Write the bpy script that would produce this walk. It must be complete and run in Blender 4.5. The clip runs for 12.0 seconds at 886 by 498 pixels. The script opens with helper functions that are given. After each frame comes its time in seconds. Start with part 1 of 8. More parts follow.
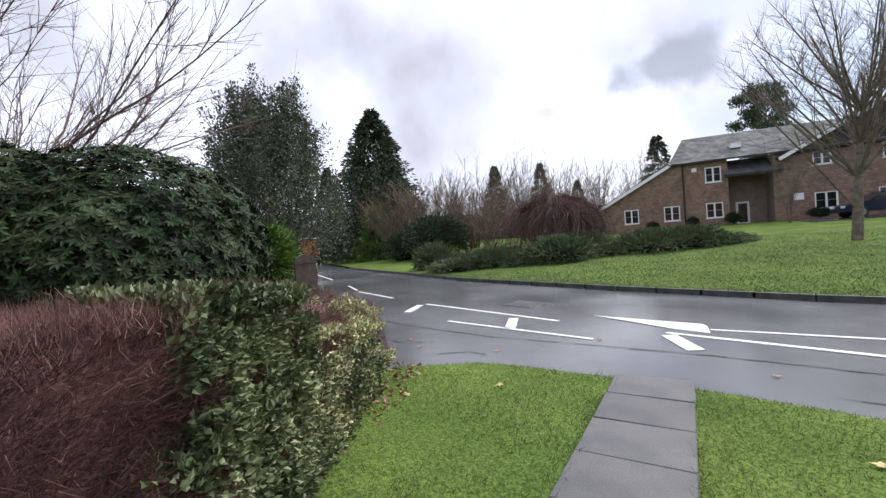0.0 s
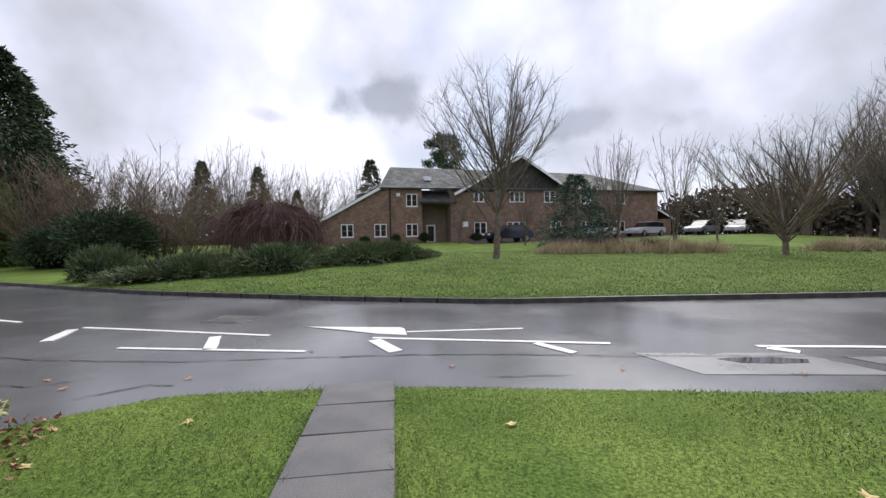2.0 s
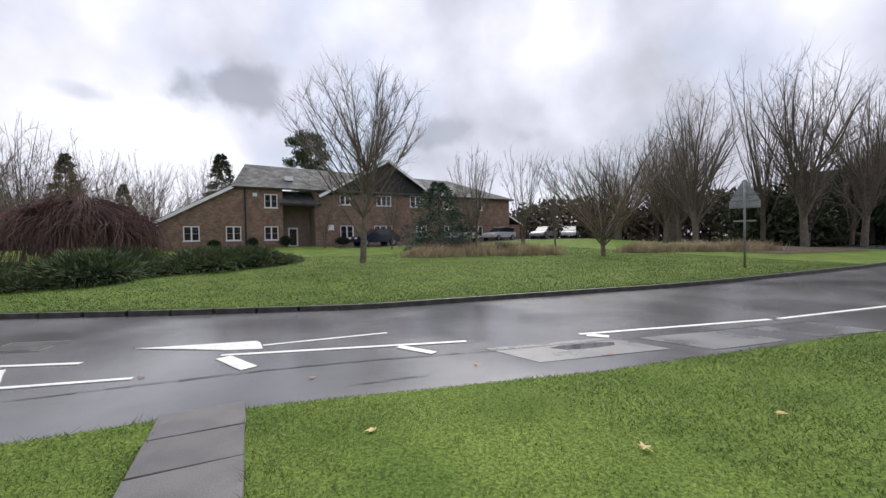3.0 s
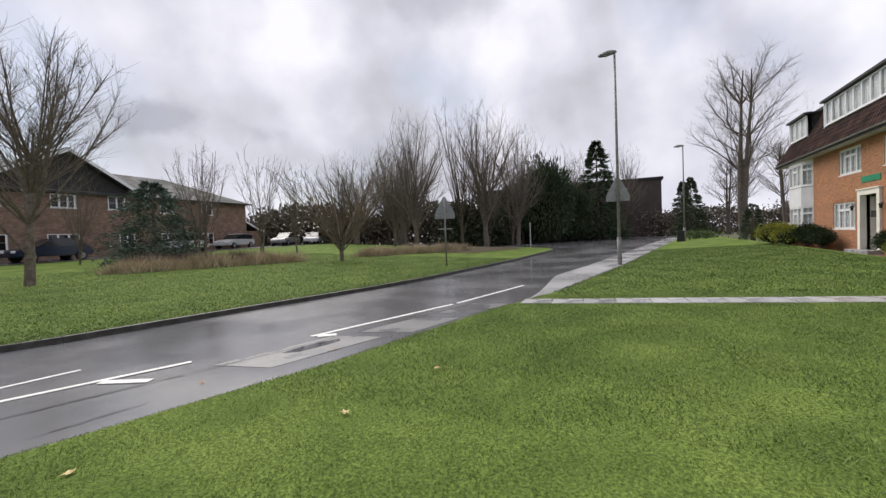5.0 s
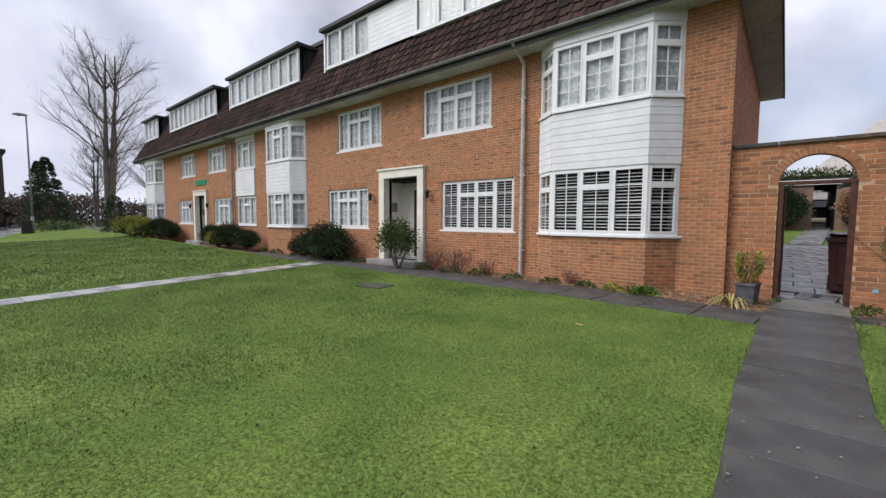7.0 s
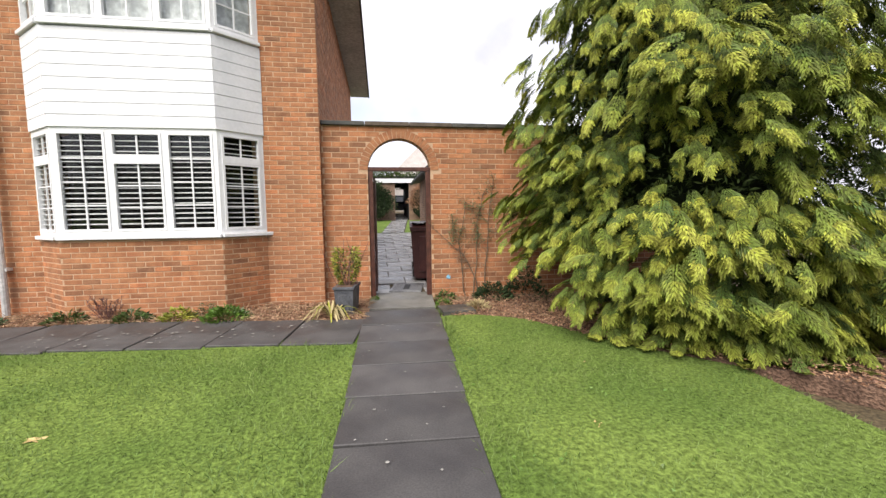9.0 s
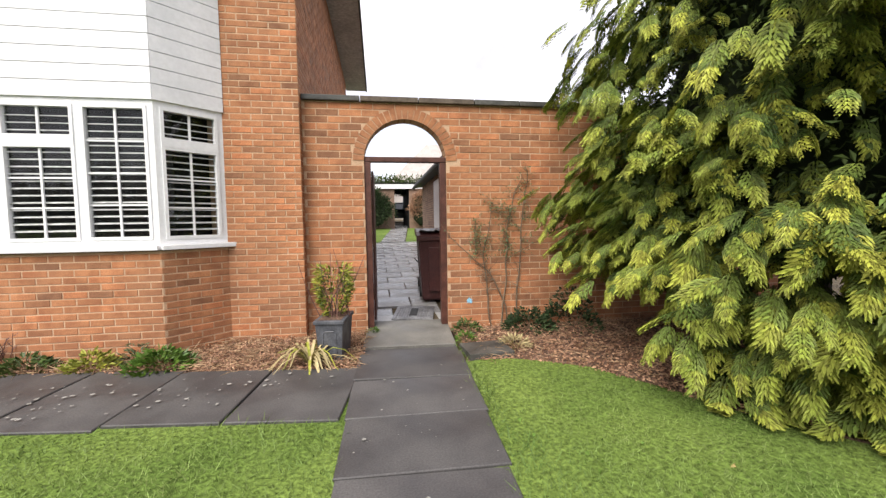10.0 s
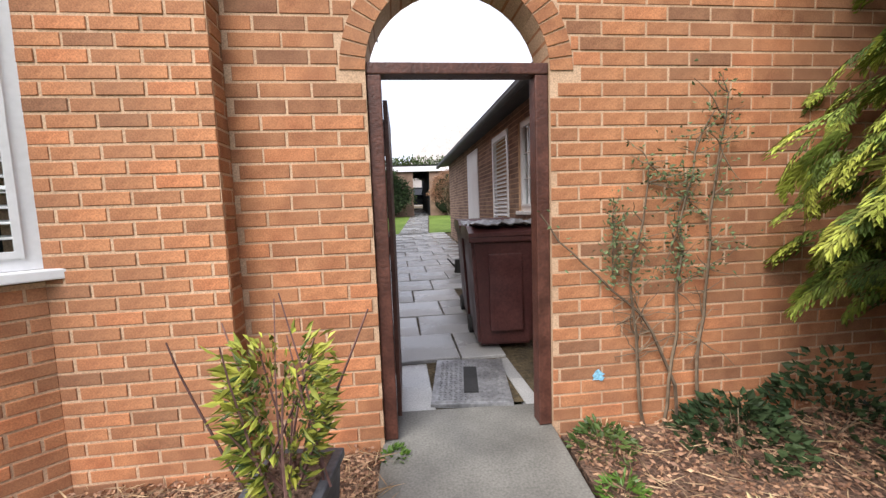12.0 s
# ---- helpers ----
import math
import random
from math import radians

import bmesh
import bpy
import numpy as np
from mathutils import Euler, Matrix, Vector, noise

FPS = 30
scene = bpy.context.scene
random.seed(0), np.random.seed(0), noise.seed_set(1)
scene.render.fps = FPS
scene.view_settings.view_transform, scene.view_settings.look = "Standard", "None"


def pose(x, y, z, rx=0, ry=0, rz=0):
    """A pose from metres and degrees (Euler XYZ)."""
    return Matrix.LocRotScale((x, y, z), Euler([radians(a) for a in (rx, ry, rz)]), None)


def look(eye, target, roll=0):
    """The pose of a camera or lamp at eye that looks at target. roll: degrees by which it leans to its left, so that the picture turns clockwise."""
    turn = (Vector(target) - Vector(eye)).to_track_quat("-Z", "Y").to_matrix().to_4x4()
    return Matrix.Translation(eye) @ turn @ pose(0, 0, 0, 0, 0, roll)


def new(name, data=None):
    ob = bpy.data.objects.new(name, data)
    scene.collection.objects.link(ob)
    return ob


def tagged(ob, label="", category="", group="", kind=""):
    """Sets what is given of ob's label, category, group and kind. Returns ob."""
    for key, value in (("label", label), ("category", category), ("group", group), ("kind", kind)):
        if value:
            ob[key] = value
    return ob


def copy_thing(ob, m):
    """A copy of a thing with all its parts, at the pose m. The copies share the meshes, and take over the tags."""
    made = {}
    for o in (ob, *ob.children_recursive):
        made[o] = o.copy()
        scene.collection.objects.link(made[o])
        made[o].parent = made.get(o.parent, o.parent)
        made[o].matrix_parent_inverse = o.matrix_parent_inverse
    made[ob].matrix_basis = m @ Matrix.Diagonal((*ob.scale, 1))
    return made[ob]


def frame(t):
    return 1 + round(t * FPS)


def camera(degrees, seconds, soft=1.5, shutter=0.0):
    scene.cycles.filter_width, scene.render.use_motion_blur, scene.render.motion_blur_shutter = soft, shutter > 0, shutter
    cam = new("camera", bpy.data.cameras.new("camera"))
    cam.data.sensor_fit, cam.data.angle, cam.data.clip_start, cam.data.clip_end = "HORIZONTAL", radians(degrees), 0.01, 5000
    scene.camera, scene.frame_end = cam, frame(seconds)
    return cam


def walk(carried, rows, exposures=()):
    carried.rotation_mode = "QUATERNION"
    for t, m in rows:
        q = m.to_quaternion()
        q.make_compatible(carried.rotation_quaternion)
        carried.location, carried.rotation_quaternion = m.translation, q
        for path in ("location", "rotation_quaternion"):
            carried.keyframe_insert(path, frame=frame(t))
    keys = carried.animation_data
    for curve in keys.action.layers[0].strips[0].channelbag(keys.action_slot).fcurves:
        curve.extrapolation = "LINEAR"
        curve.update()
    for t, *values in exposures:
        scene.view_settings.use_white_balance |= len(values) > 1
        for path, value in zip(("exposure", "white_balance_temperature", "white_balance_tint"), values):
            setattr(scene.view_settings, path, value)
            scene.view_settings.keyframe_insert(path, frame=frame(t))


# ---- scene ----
cam = camera(94.8, 12.0, soft=1.4)
PATH = [
    (0, (-1.071, -0.311, 1.266), (-0.206, -2.114, 1.226), -4.2),
    (0.5, (-1.068, -0.397, 1.236), (-0.253, -2.223, 1.193), -3.6),
    (1, (-1.045, -0.427, 1.244), (-0.517, -2.356, 1.2), -2.7),
    (1.5, (-1.014, -0.512, 1.25), (-0.98, -2.512, 1.2), -1.7),
    (2, (-1.076, -0.508, 1.243), (-1.512, -2.46, 1.192), -1.0),
    (2.5, (-1.142, -0.495, 1.253), (-1.922, -2.337, 1.21), -0.8),
    (2.7, (-1.144, -0.485, 1.269), (-2.027, -2.28, 1.226), -0.9),
    (4.5, (-0.771, 0.305, 1.368), (-2.444, -0.789, 1.306), -1.1),
    (5, (-0.707, 0.362, 1.422), (-2.529, -0.461, 1.365), -2.2),
    (5.5, (-0.638, 0.445, 1.463), (-2.562, -0.1, 1.435), -3.5),
    (6, (-0.579, 0.743, 1.438), (-2.578, 0.731, 1.394), -2.6),
    (6.5, (-0.574, 1.075, 1.399), (-2.398, 1.888, 1.298), -1.0),
    (7, (-0.511, 1.628, 1.325), (-1.793, 3.156, 1.186), 0.3),
    (7.5, (-0.368, 2.174, 1.274), (-0.938, 4.086, 1.131), 0.9),
    (7.7, (-0.299, 2.426, 1.268), (-0.624, 4.394, 1.128), 1.0),
    (9.3, (-0.511, 4.696, 1.282), (-0.198, 6.663, 1.109), -0.9),
    (9.5, (-0.523, 5.009, 1.266), (-0.21, 6.979, 1.118), -1.0),
    (10, (-0.494, 5.784, 1.235), (-0.181, 7.755, 1.106), -0.8),
    (10.5, (-0.534, 6.466, 1.248), (-0.254, 8.441, 1.101), -0.9),
    (11, (-0.53, 7.112, 1.259), (-0.216, 9.082, 1.115), -1.5),
    (11.5, (-0.544, 7.753, 1.244), (-0.23, 9.717, 1.037), -1.2),
    (12, (-0.522, 8.468, 1.259), (-0.295, 10.446, 1.064), -2.1),
]
EXPOSURES = [(0.0, 0.7, 6300, 10), (1.0, 0.74, 6350, 10), (1.5, 0.61, 6400, 10), (2.5, 0.45, 6500, 10), (4.5, 0.36, 6750, 10), (5.5, 0.33, 6800, 10), (7.0, 0.32, 6380, 10), (7.7, 0.62, 6450, 10), (9.3, 1.1, 6900, 10), (10.5, 1.15, 6850, 10), (12.0, 1.25, 6500, 10)]
walk(cam, [(t, look(e, g, r)) for t, e, g, r in PATH], EXPOSURES)

# ---- light ----
def nodes_of(tree):
    tree.nodes.clear()
    return tree.nodes, tree.links


world = bpy.data.worlds.new("sky")
scene.world = world
world.use_nodes = True
N, L = nodes_of(world.node_tree)
sky = N.new("ShaderNodeTexSky")
sky.sky_type, sky.sun_disc = "NISHITA", False
sky.sun_elevation, sky.sun_rotation = radians(47), radians(217)
sky_dim = N.new("ShaderNodeMixRGB")
sky_dim.blend_type = "MULTIPLY"
sky_dim.inputs[0].default_value = 1
sky_dim.inputs[2].default_value = (0.10, 0.10, 0.10, 1)
L.new(sky.outputs[0], sky_dim.inputs[1])
cloud = N.new("ShaderNodeTexNoise")
cloud.inputs["Scale"].default_value, cloud.inputs["Detail"].default_value = 2.3, 5
cloud.inputs["Roughness"].default_value = 0.48
cover = N.new("ShaderNodeValToRGB")
cover.color_ramp.elements[0].position, cover.color_ramp.elements[1].position = 0.30, 0.50
cover.color_ramp.elements[0].color = (0.35, 0.35, 0.35, 1)
L.new(cloud.outputs[0], cover.inputs[0])
grey = N.new("ShaderNodeTexNoise")
grey.inputs["Scale"].default_value, grey.inputs["Detail"].default_value = 3.4, 6
grey.inputs["Roughness"].default_value = 0.45
tone = N.new("ShaderNodeValToRGB")
e = tone.color_ramp.elements
e[0].position, e[0].color = 0.33, (0.42, 0.43, 0.49, 1)
e[1].position, e[1].color = 0.60, (0.76, 0.77, 0.86, 1)
mid = tone.color_ramp.elements.new(0.46)
mid.color = (0.57, 0.585, 0.69, 1)
L.new(grey.outputs[0], tone.inputs[0])
sky_mix = N.new("ShaderNodeMixRGB")
L.new(cover.outputs[0], sky_mix.inputs[0])
L.new(sky_dim.outputs[0], sky_mix.inputs[1])
L.new(tone.outputs[0], sky_mix.inputs[2])
# small dark clouds drifting under the pale cover: direction, half width, half height
sky_dir = N.new("ShaderNodeTexCoord")
ragged_edge = N.new("ShaderNodeTexNoise")
ragged_edge.inputs["Scale"].default_value, ragged_edge.inputs["Detail"].default_value = 11, 6
L.new(sky_dir.outputs["Generated"], ragged_edge.inputs["Vector"])
last_sky = sky_mix.outputs[0]
for centre, half_w, half_h, depth in (((-0.07, -0.945, 0.318), 0.105, 0.05, 0.75), ((-0.515, -0.82, 0.252), 0.07, 0.036, 0.55), ((-0.66, -0.70, 0.235), 0.05, 0.026, 0.4), ((0.16, -0.94, 0.27), 0.05, 0.016, 0.35), ((-0.75, -0.33, 0.50), 0.12, 0.06, 0.35)):
    away = N.new("ShaderNodeVectorMath")
    away.operation = "SUBTRACT"
    away.inputs[1].default_value = centre
    L.new(sky_dir.outputs["Generated"], away.inputs[0])
    squash = N.new("ShaderNodeVectorMath")
    squash.operation = "MULTIPLY"
    squash.inputs[1].default_value = (1 / half_w, 1 / half_w, 1 / half_h)
    L.new(away.outputs[0], squash.inputs[0])
    reach = N.new("ShaderNodeVectorMath")
    reach.operation = "LENGTH"
    L.new(squash.outputs[0], reach.inputs[0])
    frayed = N.new("ShaderNodeMath")
    frayed.operation = "MULTIPLY_ADD"
    frayed.inputs[1].default_value = -2.6
    L.new(ragged_edge.outputs[0], frayed.inputs[0])
    L.new(reach.outputs["Value"], frayed.inputs[2])
    thick = N.new("ShaderNodeMapRange")
    thick.interpolation_type = "SMOOTHSTEP"
    thick.inputs["From Min"].default_value, thick.inputs["From Max"].default_value = -0.95, 0.0
    thick.inputs["To Min"].default_value, thick.inputs["To Max"].default_value = depth, 0.0
    L.new(frayed.outputs[0], thick.inputs[0])
    laid = N.new("ShaderNodeMixRGB")
    laid.inputs[2].default_value = (0.27, 0.29, 0.35, 1)
    L.new(thick.outputs[0], laid.inputs[0])
    L.new(last_sky, laid.inputs[1])
    last_sky = laid.outputs[0]
back = N.new("ShaderNodeBackground")
back.inputs[1].default_value = 1.0
L.new(last_sky, back.inputs[0])
L.new(back.outputs[0], N.new("ShaderNodeOutputWorld").inputs[0])

sun_data = bpy.data.lights.new("sun", "SUN")
sun_data.energy, sun_data.angle, sun_data.color = 2.5, radians(48), (1.0, 0.97, 0.92)
sun = new("sun", sun_data)
sun.matrix_world = look((-26, -34, 46), (0, 0, 0))


# ---- materials ----
def material(name, a, b, scale=6.0, rough=0.75, rough2=None, bump=0.2, fine=70.0, vary=0.0, island=False, metal=0.0,
             grain=0.25, spec=0.4, dist=0.01, bands=None):
    """Two colours mixed by broad noise, fine grain over it, bump, and an optional shift from piece to piece."""
    m = bpy.data.materials.new(name)
    m.use_nodes = True
    n, l = nodes_of(m.node_tree)
    out = n.new("ShaderNodeOutputMaterial")
    p = n.new("ShaderNodeBsdfPrincipled")
    l.new(p.outputs[0], out.inputs[0])
    co = n.new("ShaderNodeTexCoord")
    n1 = n.new("ShaderNodeTexNoise")
    n1.inputs["Scale"].default_value, n1.inputs["Detail"].default_value = scale, 4
    l.new(co.outputs["Object"], n1.inputs["Vector"])
    ramp = n.new("ShaderNodeValToRGB")
    ramp.color_ramp.elements[0].position, ramp.color_ramp.elements[1].position = 0.35, 0.65
    ramp.color_ramp.elements[0].color, ramp.color_ramp.elements[1].color = (*a, 1), (*b, 1)
    l.new(n1.outputs[0], ramp.inputs[0])
    n2 = n.new("ShaderNodeTexNoise")
    n2.inputs["Scale"].default_value, n2.inputs["Detail"].default_value = fine, 3
    l.new(co.outputs["Object"], n2.inputs["Vector"])
    g = n.new("ShaderNodeMapRange")
    g.inputs["To Min"].default_value, g.inputs["To Max"].default_value = 1 - grain, 1 + grain
    g.inputs["From Min"].default_value, g.inputs["From Max"].default_value = 0.3, 0.7
    l.new(n2.outputs[0], g.inputs[0])
    hsv = n.new("ShaderNodeHueSaturation")
    l.new(ramp.outputs[0], hsv.inputs["Color"])
    if vary:
        src = n.new("ShaderNodeNewGeometry").outputs["Random Per Island"] if island else n.new("ShaderNodeObjectInfo").outputs["Random"]
        v = n.new("ShaderNodeMapRange")
        v.inputs["To Min"].default_value, v.inputs["To Max"].default_value = 1 - vary, 1 + vary
        l.new(src, v.inputs[0])
        mul = n.new("ShaderNodeMath")
        mul.operation = "MULTIPLY"
        l.new(v.outputs[0], mul.inputs[0])
        l.new(g.outputs[0], mul.inputs[1])
        l.new(mul.outputs[0], hsv.inputs["Value"])
        hm = n.new("ShaderNodeMapRange")
        hm.inputs["To Min"].default_value, hm.inputs["To Max"].default_value = 0.5 - vary * 0.018, 0.5 + vary * 0.018
        l.new(src, hm.inputs[0])
        l.new(hm.outputs[0], hsv.inputs["Hue"])
    else:
        l.new(g.outputs[0], hsv.inputs["Value"])
    l.new(hsv.outputs[0], p.inputs["Base Color"])
    p.inputs["Metallic"].default_value = metal
    p.inputs["Specular IOR Level"].default_value = spec
    if rough2 is None:
        p.inputs["Roughness"].default_value = rough
    else:
        r = n.new("ShaderNodeMapRange")
        r.inputs["From Min"].default_value, r.inputs["From Max"].default_value = 0.38, 0.62
        r.inputs["To Min"].default_value, r.inputs["To Max"].default_value = rough, rough2
        n3 = n.new("ShaderNodeTexNoise")
        n3.inputs["Scale"].default_value, n3.inputs["Detail"].default_value = scale * 0.7, 5
        l.new(co.outputs["Object"], n3.inputs["Vector"])
        l.new(n3.outputs[0], r.inputs[0])
        l.new(r.outputs[0], p.inputs["Roughness"])
    if bump:
        bp = n.new("ShaderNodeBump")
        bp.inputs["Strength"].default_value, bp.inputs["Distance"].default_value = bump, dist
        l.new(n2.outputs[0], bp.inputs["Height"])
        l.new(bp.outputs[0], p.inputs["Normal"])
    return m


def leaf_material(name, a, b, rough=0.5, vary=0.35, scale=1.5, spec=0.3):
    m = material(name, a, b, scale=scale, rough=rough, vary=vary, island=True, bump=0, fine=40, grain=0.15, spec=spec)
    return m


def glass_material(name, tint=(0.02, 0.025, 0.03)):
    m = bpy.data.materials.new(name)
    m.use_nodes = True
    n, l = nodes_of(m.node_tree)
    out = n.new("ShaderNodeOutputMaterial")
    clear = n.new("ShaderNodeBsdfTransparent")
    clear.inputs[0].default_value = (0.86, 0.9, 0.9, 1)
    gl = n.new("ShaderNodeBsdfGlossy")
    gl.inputs["Roughness"].default_value = 0.02
    fr = n.new("ShaderNodeFresnel")
    fr.inputs[0].default_value = 1.55
    mx = n.new("ShaderNodeMixShader")
    l.new(fr.outputs[0], mx.inputs[0])
    l.new(clear.outputs[0], mx.inputs[1])
    l.new(gl.outputs[0], mx.inputs[2])
    l.new(mx.outputs[0], out.inputs[0])
    return m


def brick_material(name, island):
    """Fired orange brick: most orange-brown, some burnt grey-brown, some pale; blotches, grain and dirt over them."""
    m = material(name, (0.308, 0.126, 0.060), (0.436, 0.198, 0.096), 9, 0.88, bump=0.45, fine=150, dist=0.003)
    n, l = m.node_tree.nodes, m.node_tree.links
    pick = n.new("ShaderNodeNewGeometry").outputs["Random Per Island"] if island else n.new("ShaderNodeObjectInfo").outputs["Random"]
    kiln = n.new("ShaderNodeValToRGB")
    kiln.color_ramp.interpolation = "LINEAR"
    e = kiln.color_ramp.elements
    e[0].position, e[0].color = 0.0, (0.58, 0.62, 0.70, 1)
    e[1].position, e[1].color = 1.0, (1.16, 1.14, 1.12, 1)
    for at, col in ((0.06, (0.70, 0.72, 0.76, 1)), (0.14, (0.88, 0.87, 0.87, 1)), (0.5, (1.0, 0.98, 0.96, 1)), (0.8, (1.10, 1.06, 1.02, 1)), (0.93, (1.20, 1.05, 0.98, 1))):
        e.new(at).color = col
    l.new(pick, kiln.inputs[0])
    hsv = next(x for x in n if x.type == "HUE_SAT")
    p = next(x for x in n if x.type == "BSDF_PRINCIPLED")
    tint = n.new("ShaderNodeMixRGB")
    tint.blend_type = "MULTIPLY"
    tint.inputs[0].default_value = 1
    l.new(hsv.outputs[0], tint.inputs[1])
    l.new(kiln.outputs[0], tint.inputs[2])
    place = n.new("ShaderNodeNewGeometry").outputs["Position"]
    grime = n.new("ShaderNodeTexNoise")
    grime.inputs["Scale"].default_value, grime.inputs["Detail"].default_value = 1.7, 6
    l.new(place, grime.inputs["Vector"])
    much = n.new("ShaderNodeMapRange")
    much.inputs["From Min"].default_value, much.inputs["From Max"].default_value = 0.44, 0.70
    much.inputs["To Min"].default_value, much.inputs["To Max"].default_value = 0.0, 0.5
    l.new(grime.outputs[0], much.inputs[0])
    dirt = n.new("ShaderNodeMixRGB")
    dirt.inputs[2].default_value = (0.25, 0.130, 0.075, 1)
    l.new(much.outputs[0], dirt.inputs[0])
    l.new(tint.outputs[0], dirt.inputs[1])
    l.new(dirt.outputs[0], p.inputs["Base Color"])
    return m


M = {}
M["lawn"] = material("lawn_turf", (0.086, 0.136, 0.029), (0.142, 0.198, 0.045), 0.9, 0.95, bump=0.6, fine=38, grain=0.5, dist=0.03, spec=0.1)
M["blade"] = leaf_material("grass_blade", (0.086, 0.145, 0.031), (0.168, 0.226, 0.060), 0.65, 0.34, 0.7)
M["asphalt"] = material("wet_asphalt", (0.105, 0.105, 0.112), (0.155, 0.155, 0.162), 0.45, 0.08, 0.27, 0.13, 160, grain=0.25, spec=0.5, dist=0.004)
M["footway"] = material("wet_footway", (0.42, 0.42, 0.43), (0.53, 0.53, 0.54), 0.8, 0.06, 0.25, 0.1, 120, spec=0.5, dist=0.004)
M["patch"] = material("asphalt_patch", (0.118, 0.118, 0.124), (0.155, 0.155, 0.162), 1.5, 0.12, 0.4, 0.2, 140, spec=0.5, dist=0.004)
M["puddle"] = material("standing_water", (0.03, 0.03, 0.032), (0.04, 0.04, 0.042), 2, 0.03, bump=0.02, fine=14, spec=0.6, dist=0.003)
M["marking"] = material("road_paint", (0.62, 0.62, 0.60), (0.75, 0.75, 0.74), 5, 0.4, 0.65, 0.2, 60, grain=0.2)
M["kerb"] = material("kerb_stone", (0.035, 0.035, 0.033), (0.09, 0.088, 0.08), 3, 0.5, bump=0.4, fine=40)
M["slab"] = material("path_slab", (0.045, 0.043, 0.045), (0.080, 0.076, 0.076), 2.2, 0.42, 0.68, 0.3, 90, vary=0.14, dist=0.006, spec=0.4)
# paler slab colour for the road end of the path
M["slab_pale"] = material("pale_path_slab", (0.085, 0.082, 0.084), (0.128, 0.123, 0.123), 2.2, 0.32, 0.6, 0.3, 90, vary=0.14, dist=0.006, spec=0.4)
M["slab2"] = material("yard_slab", (0.24, 0.24, 0.245), (0.35, 0.345, 0.34), 2.2, 0.14, 0.4, 0.25, 90, vary=0.22, dist=0.006, spec=0.5)
M["concrete"] = material("worn_concrete", (0.115, 0.110, 0.100), (0.185, 0.178, 0.162), 3, 0.4, 0.7, 0.2, 80)
M["soil"] = material("bed_soil", (0.100, 0.058, 0.040), (0.180, 0.108, 0.075), 7, 0.95, bump=1.0, fine=45, grain=0.5, dist=0.03)
M["verge"] = material("dead_leaf_ground", (0.055, 0.040, 0.022), (0.10, 0.075, 0.04), 3, 0.95, bump=0.8, fine=30, grain=0.5, dist=0.03)
M["earth"] = material("far_ground", (0.05, 0.055, 0.022), (0.075, 0.085, 0.03), 0.2, 0.95, bump=0.3, fine=10, grain=0.3)
M["mortar"] = material("mortar", (0.43, 0.275, 0.175), (0.53, 0.36, 0.24), 4, 0.9, bump=0.4, fine=120, dist=0.004)
M["brick"] = brick_material("brick", False)
M["brick_joined"] = brick_material("brick_far", True)
M["hall_brick"] = material("hall_brick", (0.185, 0.118, 0.086), (0.270, 0.178, 0.132), 3, 0.9, bump=0.3, fine=30, vary=0.25, island=True)
M["hall_mortar"] = material("hall_mortar", (0.22, 0.17, 0.14), (0.28, 0.22, 0.18), 3, 0.9, bump=0.3, fine=30)
M["white"] = material("white_upvc", (0.74, 0.75, 0.77), (0.82, 0.82, 0.84), 3, 0.3, 0.45, 0.03, 30, grain=0.04)
M["cream"] = material("cream_paint", (0.70, 0.67, 0.60), (0.80, 0.77, 0.70), 3, 0.5, bump=0.05, fine=30, grain=0.05)
M["board"] = material("white_weatherboard", (0.70, 0.71, 0.74), (0.80, 0.80, 0.83), 2, 0.4, 0.55, 0.05, 25, grain=0.05)
M["roof"] = material("brown_tile", (0.022, 0.013, 0.012), (0.058, 0.031, 0.026), 1.3, 0.85, bump=0.4, fine=30, vary=0.4, island=True, spec=0.15)
M["slate"] = material("grey_slate", (0.066, 0.070, 0.073), (0.118, 0.120, 0.118), 2, 0.65, 0.9, 0.4, 12, vary=0.2, island=True)
M["felt"] = material("dark_fascia", (0.018, 0.017, 0.017), (0.035, 0.033, 0.033), 3, 0.6, bump=0.2, fine=20)
M["gutter"] = material("grey_gutter", (0.20, 0.20, 0.21), (0.30, 0.30, 0.31), 4, 0.4, bump=0.05, fine=20)
M["soffit"] = material("pale_soffit", (0.40, 0.40, 0.40), (0.52, 0.52, 0.51), 2, 0.7, bump=0.05, fine=20)
M["timber"] = material("stained_timber", (0.055, 0.020, 0.014), (0.105, 0.040, 0.028), 9, 0.45, bump=0.3, fine=60)
M["door"] = material("dark_door", (0.03, 0.014, 0.011), (0.055, 0.024, 0.018), 6, 0.4, bump=0.1, fine=40)
M["net"] = material("net_curtain", (0.60, 0.61, 0.62), (0.78, 0.79, 0.80), 9, 0.9, bump=0.4, fine=14, grain=0.2)
# near-black: the darkness of unlit interiors is painted into this colour
M["unlit_interior"] = material("unlit_interior", (0.020, 0.020, 0.022), (0.045, 0.045, 0.048), 2, 0.9, bump=0, fine=5)
M["blind"] = material("blind_slat", (0.60, 0.61, 0.62), (0.72, 0.72, 0.73), 4, 0.5, bump=0, fine=20)
M["glass"] = glass_material("window_glass")
M["steel"] = material("galvanised_steel", (0.22, 0.22, 0.23), (0.34, 0.34, 0.35), 6, 0.4, 0.6, 0.1, 40, metal=0.6)
M["post_grey"] = material("painted_column", (0.15, 0.15, 0.15), (0.24, 0.235, 0.225), 5, 0.5, bump=0.1, fine=40)
